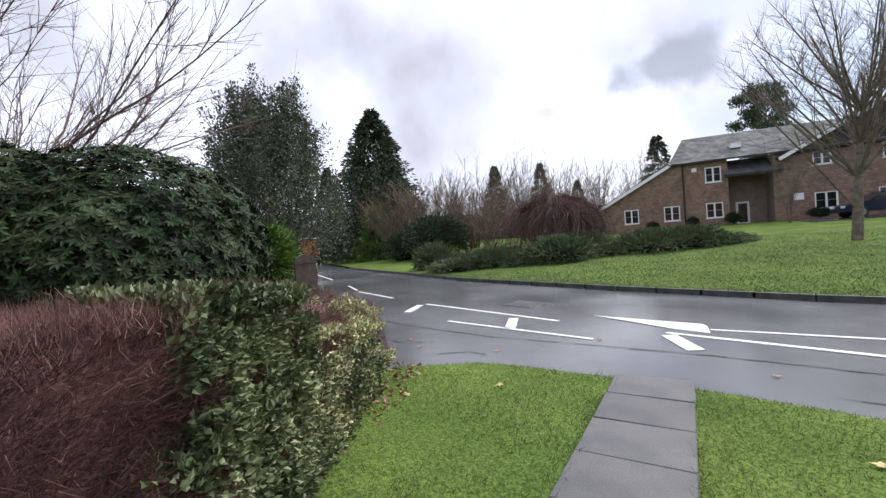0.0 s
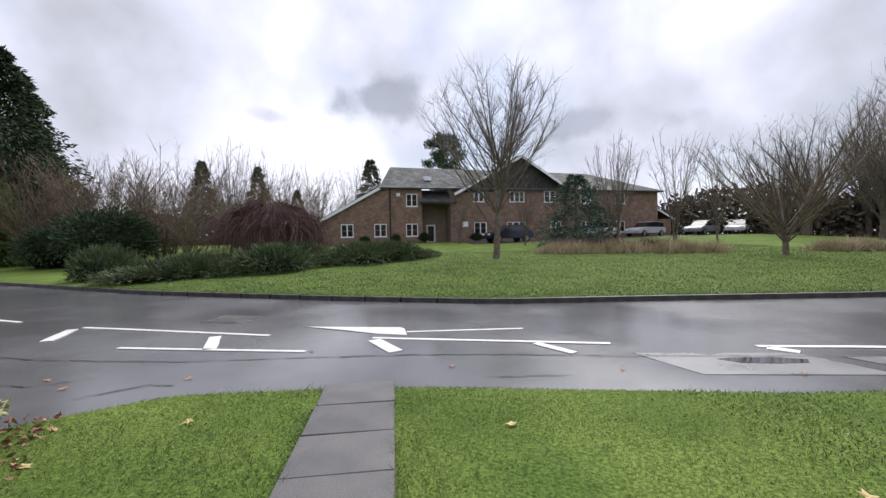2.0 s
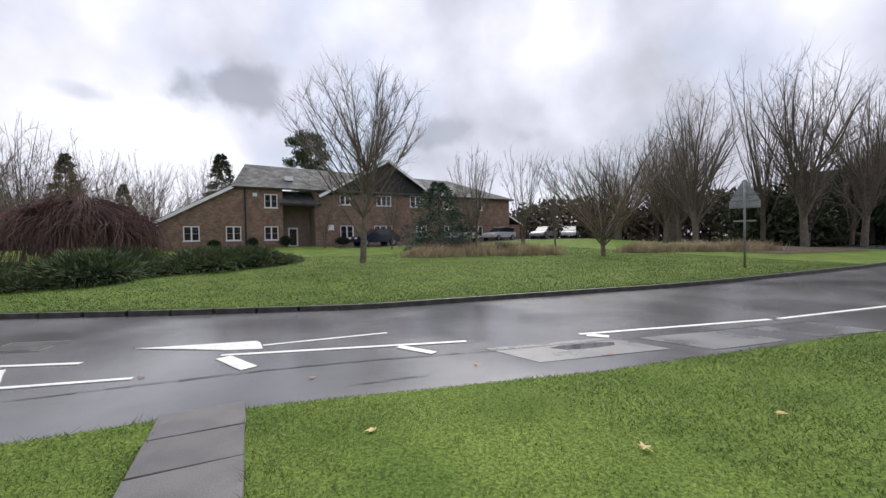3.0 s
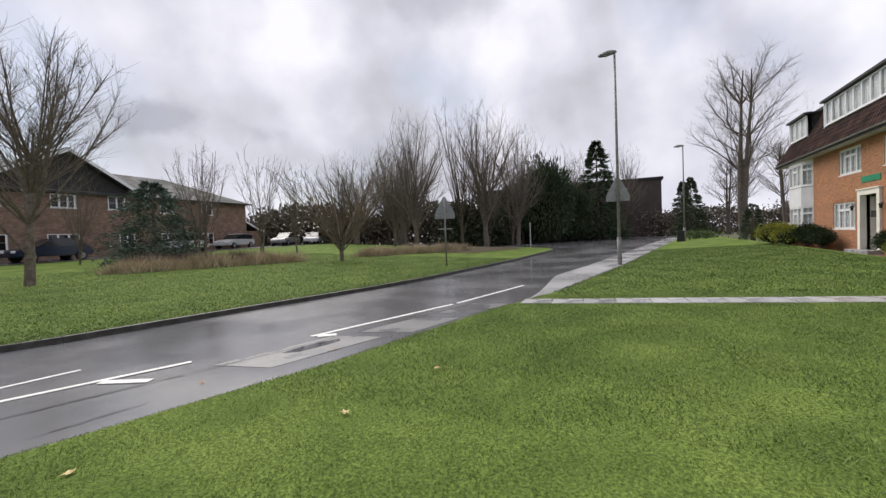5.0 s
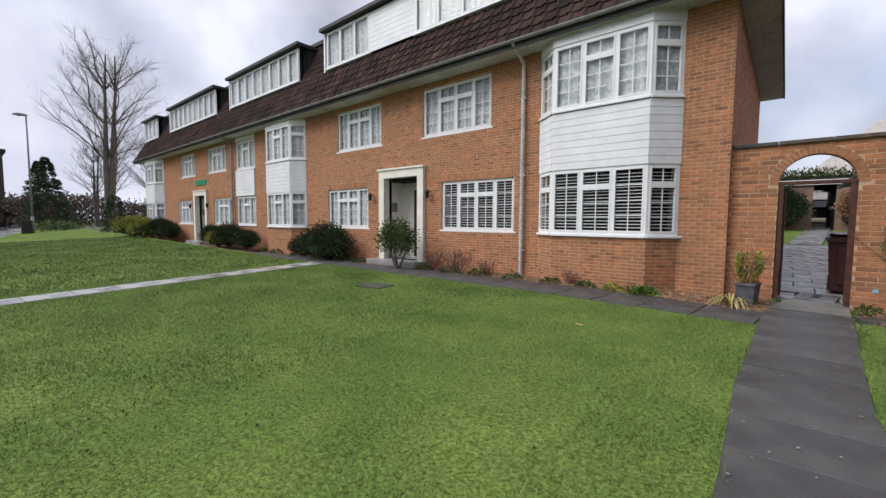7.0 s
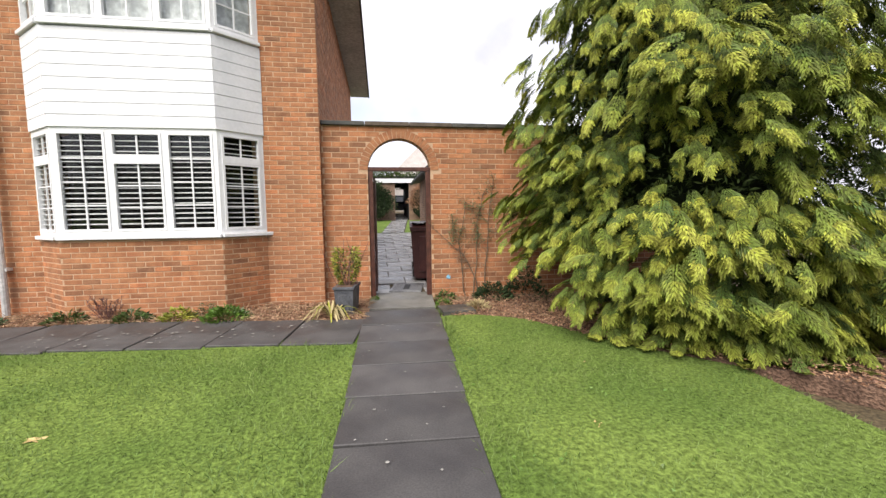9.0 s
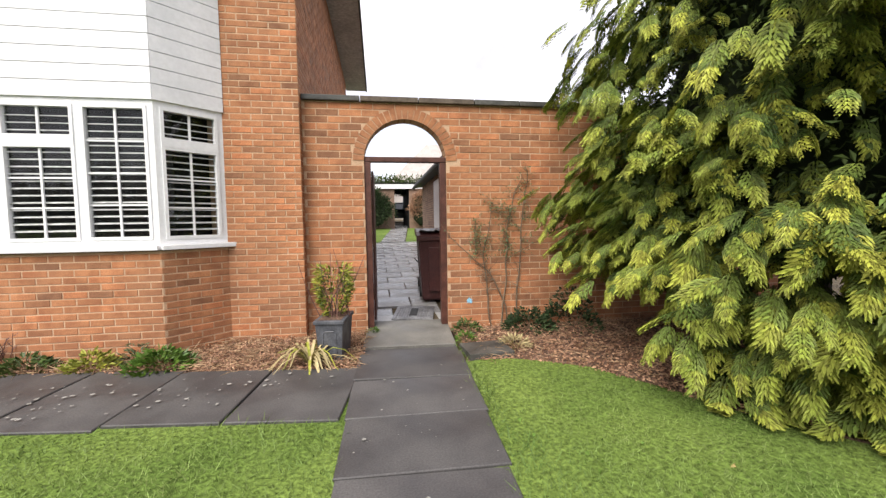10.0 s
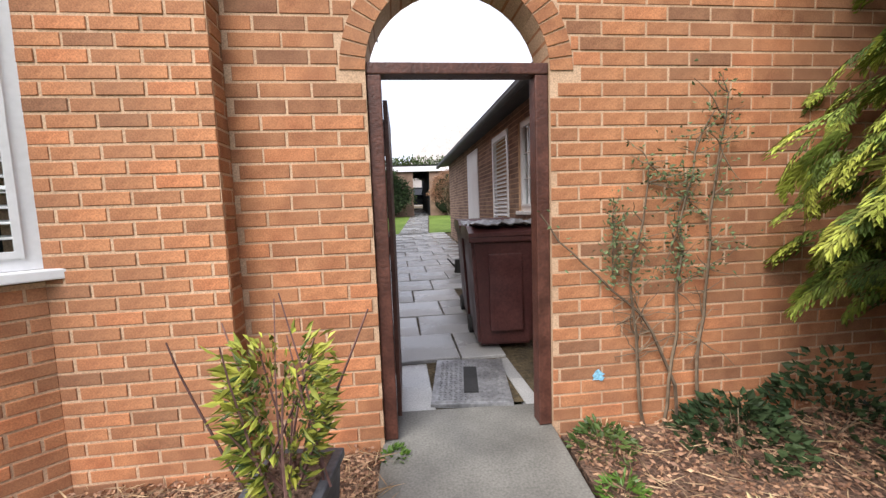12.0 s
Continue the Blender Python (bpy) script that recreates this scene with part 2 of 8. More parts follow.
M["plastic_brown"] = material("brown_bin_plastic", (0.050, 0.016, 0.016), (0.075, 0.026, 0.024), 5, 0.35, 0.5, 0.1, 60)
M["black"] = material("black_rubber", (0.012, 0.012, 0.012), (0.025, 0.025, 0.025), 5, 0.6, bump=0.1, fine=40)
M["planter"] = material("lead_grey_planter", (0.055, 0.058, 0.07), (0.10, 0.105, 0.12), 8, 0.4, 0.55, 0.15, 50)
M["bark"] = material("bark", (0.105, 0.085, 0.066), (0.190, 0.160, 0.128), 5, 0.9, bump=0.6, fine=28, dist=0.02)
M["bark_dark"] = material("dark_bark", (0.105, 0.088, 0.072), (0.175, 0.147, 0.122), 5, 0.9, bump=0.5, fine=25, dist=0.02)
M["twig_brown"] = material("red_brown_twig", (0.102, 0.050, 0.045), (0.192, 0.100, 0.086), 2, 0.8, bump=0, fine=30, vary=0.35, island=True)
M["twig_purple"] = material("purple_brown_twig", (0.095, 0.055, 0.052), (0.170, 0.100, 0.088), 2, 0.8, bump=0, fine=30, vary=0.35, island=True)
M["twig_tan"] = material("tan_twig", (0.12, 0.085, 0.055), (0.19, 0.14, 0.095), 2, 0.8, bump=0, fine=30, vary=0.35, island=True)
M["leyland"] = leaf_material("leylandii_frond", (0.055, 0.092, 0.018), (0.160, 0.200, 0.034), 0.65, 0.45, 2.2)
M["leyland_tip"] = leaf_material("leylandii_tip", (0.140, 0.182, 0.028), (0.350, 0.360, 0.056), 0.65, 0.45, 1.2)
# darkened copy of the frond colour, with the inner shade painted in
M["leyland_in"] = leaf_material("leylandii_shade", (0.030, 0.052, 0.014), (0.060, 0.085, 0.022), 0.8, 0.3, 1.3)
M["euonymus"] = leaf_material("euonymus_leaf", (0.080, 0.106, 0.052), (0.212, 0.238, 0.120), 0.38, 0.42, 2.5)
M["variegated"] = leaf_material("variegated_leaf", (0.42, 0.43, 0.22), (0.66, 0.63, 0.40), 0.42, 0.25, 6)
M["rhodo"] = leaf_material("rhododendron_leaf", (0.017, 0.031, 0.013), (0.047, 0.069, 0.029), 0.55, 0.5, 1.2, spec=0.13)
M["holly"] = leaf_material("holly_leaf", (0.064, 0.082, 0.054), (0.132, 0.150, 0.102), 0.65, 0.35, 0.8, spec=0.15)
M["conifer"] = leaf_material("dark_conifer", (0.030, 0.052, 0.024), (0.062, 0.090, 0.042), 0.7, 0.35, 0.6)
M["conifer_bright"] = leaf_material("bright_conifer", (0.07, 0.13, 0.02), (0.12, 0.19, 0.03), 0.6, 0.3, 1)
M["juniper"] = leaf_material("juniper_frond", (0.060, 0.095, 0.045), (0.125, 0.155, 0.070), 0.7, 0.35, 0.8)
M["spruce"] = leaf_material("blue_spruce_needle", (0.055, 0.090, 0.066), (0.125, 0.165, 0.120), 0.7, 0.35, 1.0)
M["bush"] = leaf_material("bush_leaf", (0.040, 0.070, 0.018), (0.090, 0.125, 0.032), 0.45, 0.4, 2)
M["laurel"] = leaf_material("laurel_leaf", (0.06, 0.12, 0.02), (0.12, 0.20, 0.035), 0.35, 0.35, 2)
M["yellow_plant"] = leaf_material("yellow_green_leaf", (0.16, 0.19, 0.03), (0.33, 0.32, 0.05), 0.5, 0.3, 5)
M["straw"] = leaf_material("straw_blade", (0.30, 0.24, 0.12), (0.45, 0.37, 0.20), 0.6, 0.3, 3)
M["reed"] = leaf_material("dead_reed", (0.31, 0.25, 0.16), (0.54, 0.45, 0.31), 0.7, 0.35, 1)
M["litter"] = leaf_material("fallen_leaf", (0.21, 0.105, 0.064), (0.42, 0.25, 0.16), 0.6, 0.45, 5)
M["dead_straw"] = leaf_material("dead_straw", (0.24, 0.15, 0.085), (0.44, 0.31, 0.19), 0.7, 0.3, 6)
M["litter_pale"] = leaf_material("pale_fallen_leaf", (0.34, 0.24, 0.10), (0.50, 0.38, 0.18), 0.5, 0.3, 5)
# near-black leaf colour: the shade deep inside crowns is painted into it
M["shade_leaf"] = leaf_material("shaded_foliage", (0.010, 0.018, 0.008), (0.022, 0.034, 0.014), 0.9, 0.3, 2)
M["far_wood"] = leaf_material("far_wood", (0.105, 0.088, 0.070), (0.165, 0.138, 0.108), 0.9, 0.35, 0.2)
M["far_green"] = leaf_material("far_evergreen", (0.048, 0.058, 0.034), (0.085, 0.090, 0.055), 0.9, 0.35, 0.2)
M["far_wall"] = material("dark_brick_block", (0.070, 0.056, 0.052), (0.095, 0.077, 0.070), 1, 0.9, bump=0.2, fine=8)
M["orange"] = material("orange_panel", (0.55, 0.19, 0.05), (0.62, 0.23, 0.07), 2, 0.5, bump=0, fine=10, grain=0.05)
M["car_blue"] = material("dark_blue_paint", (0.012, 0.018, 0.045), (0.016, 0.024, 0.055), 2, 0.2, bump=0, fine=10, grain=0.05, spec=0.6)
M["car_white"] = material("white_car_paint", (0.46, 0.47, 0.49), (0.54, 0.55, 0.56), 2, 0.25, bump=0, fine=10, grain=0.05, spec=0.6)
M["car_glass"] = material("car_glass", (0.015, 0.017, 0.02), (0.025, 0.027, 0.03), 2, 0.06, bump=0, fine=10, spec=0.6)
M["red_lens"] = material("red_lens", (0.30, 0.015, 0.012), (0.36, 0.02, 0.016), 2, 0.2, bump=0, fine=10)
M["sign_back"] = material("sign_back_grey", (0.22, 0.24, 0.24), (0.30, 0.32, 0.32), 3, 0.45, bump=0.05, fine=20)
M["green_sign"] = material("green_sign", (0.02, 0.20, 0.11), (0.03, 0.25, 0.14), 3, 0.4, bump=0, fine=20)
M["pillar"] = material("sandstone_pillar", (0.085, 0.066, 0.052), (0.135, 0.108, 0.085), 6, 0.85, bump=0.5, fine=40)
M["slate_sign"] = material("slate_sign", (0.035, 0.036, 0.038), (0.05, 0.05, 0.052), 6, 0.5, bump=0.1, fine=40)
M["letter"] = material("white_lettering", (0.62, 0.62, 0.60), (0.72, 0.72, 0.70), 6, 0.6, bump=0, fine=40)
M["blue_mark"] = material("blue_spray_paint", (0.16, 0.42, 0.60), (0.30, 0.52, 0.66), 30, 0.7, bump=0.1, fine=90, grain=0.4)
M["lichen"] = material("lichen_spot", (0.20, 0.195, 0.18), (0.32, 0.31, 0.29), 20, 0.9, bump=0.2, fine=120)
M["pale_roof"] = material("pale_render", (0.36, 0.33, 0.31), (0.44, 0.40, 0.38), 2, 0.8, bump=0.05, fine=20)


# ---- mesh helpers ----
def link_mesh(name, verts, faces, mat_, parent=None, smooth=False):
    me = bpy.data.meshes.new(name)
    if isinstance(verts, np.ndarray) and isinstance(faces, np.ndarray):
        k = faces.shape[1]
        me.vertices.add(len(verts))
        me.vertices.foreach_set("co", verts.astype(np.float32).ravel())
        me.loops.add(faces.size)
        me.loops.foreach_set("vertex_index", faces.astype(np.int32).ravel())
        me.polygons.add(len(faces))
        me.polygons.foreach_set("loop_start", np.arange(0, faces.size, k, dtype=np.int32))
        me.update(calc_edges=True)
    else:
        me.from_pydata([tuple(v) for v in verts], [], [tuple(f) for f in faces])
        me.update()
    if smooth:
        me.shade_smooth()
    else:
        me.shade_flat()
    if mat_ is not None:
        me.materials.append(mat_)
    ob = new(name, me)
    if parent is not None:
        ob.parent = parent
    return ob


def part(name, bm, mat_, parent=None, label="", smooth=False):
    me = bpy.data.meshes.new(name)
    bm.to_mesh(me)
    bm.free()
    if smooth:
        me.shade_smooth()
    me.materials.append(mat_)
    ob = new(name, me)
    if parent is not None:
        ob.parent = parent
    if label:
        ob["label"] = label
    return ob


def empty(name, m=None, label="", category="", group="", kind=""):
    ob = new(name)
    if m is not None:
        ob.matrix_world = m
        ob.matrix_basis = m
    ob.empty_display_size = 0.2
    return tagged(ob, label, category, group, kind)


def box(bm, x0, y0, z0, x1, y1, z1, m=None):
    vs = []
    for x, y, z in ((x0, y0, z0), (x1, y0, z0), (x1, y1, z0), (x0, y1, z0), (x0, y0, z1), (x1, y0, z1), (x1, y1, z1), (x0, y1, z1)):
        v = Vector((x, y, z))
        vs.append(bm.verts.new(m @ v if m is not None else v))
    for f in ((3, 2, 1, 0), (4, 5, 6, 7), (0, 1, 5, 4), (1, 2, 6, 5), (2, 3, 7, 6), (3, 0, 4, 7)):
        bm.faces.new([vs[i] for i in f])


def bx(*a, bevel=0.0, m=None):
    bm = bmesh.new()
    box(bm, *a, m=m)
    if bevel:
        bmesh.ops.bevel(bm, geom=bm.edges[:], offset=bevel, segments=2, affect="EDGES", profile=0.6)
    return bm


def prism(bm, pts, z0, z1, axis="z", m=None):
    """Extrude a closed outline; axis z: pts are x, y; axis y: pts are x, z; axis x: pts are y, z."""
    def put(p, d):
        v = {"z": (p[0], p[1], d), "y": (p[0], d, p[1]), "x": (d, p[0], p[1])}[axis]
        v = Vector(v)
        return bm.verts.new(m @ v if m is not None else v)
    a = [put(p, z0) for p in pts]
    b = [put(p, z1) for p in pts]
    k = len(pts)
    bm.faces.new(a[::-1])
    bm.faces.new(b)
    for i in range(k):
        bm.faces.new((a[i], a[(i + 1) % k], b[(i + 1) % k], b[i]))
    bmesh.ops.recalc_face_normals(bm, faces=bm.faces[:])


def px(*a, **k):
    bm = bmesh.new()
    prism(bm, *a, **k)
    return bm


def tube(bm, p0, p1, r0, r1=None, sides=10, cap=True):
    p0, p1 = Vector(p0), Vector(p1)
    r1 = r0 if r1 is None else r1
    q = (p1 - p0).to_track_quat("Z", "Y").to_matrix()
    rings = []
    for p, r in ((p0, r0), (p1, r1)):
        rings.append([bm.verts.new(p + q @ Vector((r * math.cos(2 * math.pi * i / sides), r * math.sin(2 * math.pi * i / sides), 0))) for i in range(sides)])
    for i in range(sides):
        j = (i + 1) % sides
        bm.faces.new((rings[0][i], rings[0][j], rings[1][j], rings[1][i]))
    if cap:
        bm.faces.new(rings[0][::-1])
        bm.faces.new(rings[1])


def tb(*a, **k):
    bm = bmesh.new()
    tube(bm, *a, **k)
    return bm


# ---- lie of the land ----
def interp(pts, x):
    return float(np.interp(x, [p[0] for p in pts], [p[1] for p in pts]))


NEAR = [(-90, 11.0), (-60, 6.6), (-43.4, 3.7), (-22.7, 0.3), (-13.1, -1.65), (-10, -2.6), (-8.2, -3.0), (-5.4, -3.6), (-3.2, -4.3), (-1.8, -4.75), (-0.6, -5.0), (0.8, -5.2), (1.9, -4.75), (2.6, -3.6)]
FAR = [(-47, -60), (-46, -16), (-44, -10), (-41, -6.6), (-37, -5.5), (-26, -6.3), (-16.5, -7.6), (-9, -9.3), (-4.6, -10.2), (-0.6, -12.15), (5.2, -15.4), (18, -24.9), (32, -37), (60, -66), (160, -170)]


def rise(x):
    return 0.012 * max(0.0, -x - 14)


def near_z(x, y):
    n = interp(NEAR, x)
    t = min(1.0, max(0.0, (y - n) / max(2.0, 10.0 - n)))
    return -0.335 + 0.325 * t + rise(x)


def far_z(x, y):
    d = max(0.0, interp(FAR, x) - y)
    return -0.30 + 0.036 * min(d, 12) + 0.048 * max(0.0, min(d - 12, 16)) + rise(x)


ROAD = -0.42

# ---- ground, road, lawns ----
def sheet(name, xs, ys_of, z_of, mat_, label, cat, kind="structure", rows=20):
    v, f = [], []
    for x in xs:
        for y in ys_of(x):
            v.append((x, y, z_of(x, y)))
    k = len(v) // len(xs)
    for i in range(len(xs) - 1):
        for j in range(k - 1):
            a = i * k + j
            f.append((a, a + k, a + k + 1, a + 1))
    ob = link_mesh(name, v, f, mat_, smooth=True)
    return tagged(ob, label, cat, kind=kind)


base = link_mesh("ground", [(-1500, -1500, -1.2), (1500, -1500, -1.2), (1500, 1500, -1.2), (-1500, 1500, -1.2)], [(0, 1, 2, 3)], M["earth"])
tagged(base, "dull green and brown earth reaching to the horizon", "ground", kind="structure")

xs_far = sorted(set([-47, -46.4, -46, -45, -44, -43, -42, -41, -40, -39, -38] + list(np.arange(-37, 34, 0.8)) + [36, 40, 46, 52, 60, 80, 110, 160]))
far_steps = [0, 0.15, 0.5, 1, 2, 3, 4, 6, 8, 10, 12, 14, 17, 20, 24, 28, 34, 45, 70, 120, 300]
sheet("lawn_far", xs_far, lambda x: [interp(FAR, x) - d for d in far_steps], far_z, M["lawn"], "wet green lawn rising gently to the brick hall", "lawn")

xs_near = sorted(set([-90, -80, -70, -60, -52] + list(np.arange(-46, -14, 1.0)) + list(np.arange(-14, 2.7, 0.3)) + [2.6]))


def near_rows(x):
    n = interp(NEAR, x)
    if x < -0.55:
        end = interp([(-90, 9.2), (-36, 9.3), (-12, 9.15), (-3.5, 8.95), (-0.7, 8.7)], x)
    else:
        end = interp([(-0.55, 9.4), (0.36, 9.36), (0.8, 9.33), (1.3, 9.0), (1.95, 8.05), (2.6, 7.3)], x)
    return [n + (end - n) * (i / 44) for i in range(45)]


def path_mid(y):
    return interp([(-4.9, -1.12), (-1.0, -0.72), (3.0, -0.28), (6.0, -0.36), (9.2, -0.23), (10.6, -0.16)], y)


def path_half(y):
    return interp([(-4.9, 0.37), (0, 0.385), (4, 0.42), (7, 0.44), (9, 0.485), (10.6, 0.475)], y)


def near_height(x, y):
    z = near_z(x, y)
    return z + 0.004 * noise.noise((x * 0.9, y * 0.9, 0)) - (0.03 if abs(x - path_mid(y)) < path_half(y) - 0.1 else 0)


sheet("lawn", xs_near, near_rows, near_height, M["lawn"], "damp mown green lawn with clover and worn edges", "lawn")
garden = sheet("garden_ground", list(np.arange(2.6, 40, 1.7)), lambda x: list(np.linspace(-1.0 if x < 5.2 else max(-6.2 - 0.72 * (x - 5.2), -34), 60, 24)), lambda x, y: -0.34 + 0.03 * max(0, y - 2) * (1 if y < 12 else 0) + (0.3 if y >= 12 else 0), M["verge"], "leaf-strewn garden ground behind the hedge", "ground")

sheet("car_park", [-46, -40, -34, -28, -22, -16, -11], lambda x: [-38.3, -36, -34, -33.2], lambda x, y: far_z(x, y) + 0.03, M["asphalt"], "wet asphalt parking strip before the hall", "car park")
# wet asphalt carriageway
rx = sorted(set(list(np.arange(-90, -48, 3.0)) + list(np.arange(-48, 20, 0.8)) + list(np.arange(20, 140, 6.0))))


def road_rows(x):
    far = interp(FAR, x) if x > -46 else -60.0
    near = interp(NEAR, x) if x <= 2.6 else (-3.6 + 0.9 * (x - 2.6) if x < 4.0 else -2.3 - 1.05 * (x - 4.0) - 2.2)
    near = max(near, far + 5.0)
    return [far - 0.1 + (near - far + 0.3) * i / 10 for i in range(11)]


road = sheet("road", rx, road_rows, lambda x, y: ROAD + rise(x) + 0.006 * noise.noise((x * 0.7, y * 0.7, 1)), M["asphalt"], "wet grey asphalt road with a worn surface reflecting the sky", "road")

# pale wet footway beside the lawn
fw = [x for x in rx if -80 < x < -11.2]
sheet("pavement", fw, lambda x: [interp(NEAR, x) - min(1.7, 0.25 * (-11.2 - x)) * s for s in (1, 0.5, 0.0)] if True else [], lambda x, y: ROAD + 0.045 + rise(x), M["footway"], "narrow wet concrete footway along the lawn", "pavement")


def kerb_run(name, line, x0, x1, step, side, z_of, label):
    root = empty(name, None, label, "kerb", kind="structure")
    shared = {}
    x = x0
    while x < x1:
        a = Vector((x, interp(line, x), 0))
        b = Vector((x + step, interp(line, x + step), 0))
        d = (b - a)
        if d.length > 2.5:
            x += step
            continue
        key = round(d.length, 1)
        if key not in shared:
            bm = bx(0.006, -0.06, -0.16, d.length - 0.006, 0.06, 0, bevel=0.012)
            me = bpy.data.meshes.new("kerbstone")
            bm.to_mesh(me)
            bm.free()
            me.materials.append(M["kerb"])
            shared[key] = me
        k = new("kerbstone", shared[key])
        k.parent = root
        k.matrix_basis = Matrix.Translation((a.x, a.y, z_of(x, a.y) + 0.0)) @ Matrix.Rotation(math.atan2(d.y, d.x), 4, "Z")
        x += step
    return root


kerb_run("kerb_far", FAR, -41, 20, 0.9, 1, lambda x, y: -0.29 + rise(x), "dark weathered kerb along the far lawn")
kerb_run("kerb_near", NEAR, -42, -13.4, 0.9, 1, lambda x, y: -0.325 + rise(x), "low worn kerb edging the lawn")


def flat_poly(name, pts, z, mat_, label, cat, kind="structure"):
    bm = bmesh.new()
    prism(bm, pts, z - 0.01, z, "z")
    ob = part(name, bm, mat_)
    return tagged(ob, label, cat, kind=kind)


def stripe(name, a, b, w, label):
    a, b = Vector(a), Vector(b)
    d = (b - a).normalized()
    s = Vector((-d.y, d.x)) * w / 2
    k = max(2, int((b - a).length / 0.25))
    rng = random.Random(int(a.x * 100) + int(b.y * 10))
    top, bot = [], []
    for i in range(k + 1):
        p = a.lerp(b, i / k)
        top.append(p + s * rng.uniform(0.86, 1.06))
        bot.append(p - s * rng.uniform(0.86, 1.06))
    return flat_poly(name, [tuple(p) for p in top + bot[::-1]], ROAD + 0.012, M["marking"], label, "road marking", "")


G = "white markings on the road"
for nm, a, b, w in (
        ("road_line", (2.96, -9.42), (0.38, -8.16), 0.10), ("road_line", (4.2, -10.0), (2.96, -9.42), 0.10),
        ("road_line", (2.6, -7.95), (-0.36, -6.89), 0.09), ("hatch_bar", (1.30, -8.36), (1.12, -7.43), 0.2),
        ("hatch_bar", (4.3, -9.85), (4.12, -8.85), 0.2), ("road_line", (8.51, -12.69), (6.0, -11.12), 0.10),
        ("road_line", (-1.38, -7.45), (-4.92, -6.03), 0.10), ("hatch_bar", (-1.40, -7.3), (-1.67, -6.5), 0.24),
        ("hatch_bar", (-3.84, -6.37), (-4.13, -5.72), 0.16), ("road_line", (-2.0, -7.73), (-4.07, -7.38), 0.08),
        ("road_line", (-6.83, -5.3), (-10.88, -4.01), 0.11), ("hatch_bar", (-6.9, -5.2), (-7.1, -4.9), 0.2),
        ("road_line", (-11.1, -3.95), (-20.5, -1.9), 0.11), ("road_line", (20, -22.6), (14, -17.6), 0.1),
        ("road_line", (10.5, -14.6), (8.9, -13.1), 0.1)):
    ob = stripe(nm, a, b, w, "worn white painted line on wet asphalt" if nm == "road_line" else "short white painted bar across the markings")
    ob["group"] = G
arrow = flat_poly("road_arrow", [(-0.19, -8.72), (-1.95, -8.12), (-1.99, -7.95), (-1.97, -7.49), (-1.5, -7.72), (-0.9, -8.2)], ROAD + 0.012, M["marking"], "worn white painted arrow head", "road marking", "")
cover = empty("manhole_cover", Matrix.Translation((1.45, -10.0, ROAD + 0.004)) @ Matrix.Rotation(radians(-24), 4, "Z"), "dark iron inspection cover set in the road", "manhole cover")
part("frame", bx(-0.5, -0.36, -0.02, 0.5, 0.36, 0.008, bevel=0.004), M["patch"], cover)
part("plate", bx(-0.44, -0.3, -0.02, 0.44, 0.3, 0.014, bevel=0.004), M["kerb"], cover)
flat_poly("puddle", [(-5.75, -4.95), (-5.9, -4.72), (-6.3, -4.58), (-6.7, -4.5), (-6.85, -4.62), (-6.5, -4.82), (-6.0, -4.95)], ROAD + 0.009, M["puddle"], "shallow puddle in a worn patch of road", "puddle", "")
for pts in ([(-7.4, -4.6), (-7.7, -3.5), (-9.2, -3.15), (-9.0, -4.1)], [(-9.6, -3.9), (-9.8, -3.0), (-11.3, -2.5), (-11.2, -3.5)], [(-4.9, -5.5), (-5.1, -4.5), (-7.2, -3.9), (-7.0, -4.9)]):
    flat_poly("road_patch", pts, ROAD + 0.007, M["patch"], "repaired rectangular patch of asphalt", "road patch", "")
# long crack between carriageway and the widened strip
crack = [(-0.4, -6.55), (-1.8, -6.3), (-3.3, -5.9), (-5.0, -5.3), (-6.9, -4.75), (-9.2, -4.1), (-12.0, -3.3)]
bm = bmesh.new()
rng = random.Random(4)
for (ax, ay), (bx_, by) in zip(crack, crack[1:]):
    k = 9
    for i in range(k):
        t0, t1 = i / k, (i + 1) / k
        w = rng.uniform(0.005, 0.02)
        x0, y0, x1, y1 = ax + (bx_ - ax) * t0, ay + (by - ay) * t0 + rng.uniform(-.02, .02), ax + (bx_ - ax) * t1, ay + (by - ay) * t1
        q = [bm.verts.new((x0, y0 - w, ROAD + 0.009)), bm.verts.new((x1, y1 - w, ROAD + 0.009)), bm.verts.new((x1, y1 + w, ROAD + 0.009)), bm.verts.new((x0, y0 + w, ROAD + 0.009))]
        bm.faces.new(q)
for line in ([(3.3, -6.5), (2.7, -6.2), (2.1, -6.35)], [(1.9, -5.6), (1.3, -5.9), (1.0, -5.8)], [(4.8, -8.2), (3.6, -7.6), (2.8, -7.3), (1.2, -6.8), (-0.4, -6.55)], [(6.0, -9.6), (4.8, -8.2)], [(-2.6, -5.1), (-3.6, -4.9)]):
    for (ax, ay), (bx_, by) in zip(line, line[1:]):
        for i in range(6):
            t0, t1 = i / 6, (i + 1) / 6
            w = rng.uniform(0.003, 0.014)
            x0, y0, x1, y1 = ax + (bx_ - ax) * t0, ay + (by - ay) * t0 + rng.uniform(-.03, .03), ax + (bx_ - ax) * t1, ay + (by - ay) * t1
            bm.faces.new([bm.verts.new((x0, y0 - w, ROAD + 0.009)), bm.verts.new((x1, y1 - w, ROAD + 0.009)), bm.verts.new((x1, y1 + w, ROAD + 0.009)), bm.verts.new((x0, y0 + w, ROAD + 0.009))])
tagged(part("road_crack", bm, M["black"]), "dark ragged crack running along the asphalt", "crack", kind="stuff")


def strip_mid(y):
    return interp([(-2.2, -11.2), (9.6, -11.9)], y)


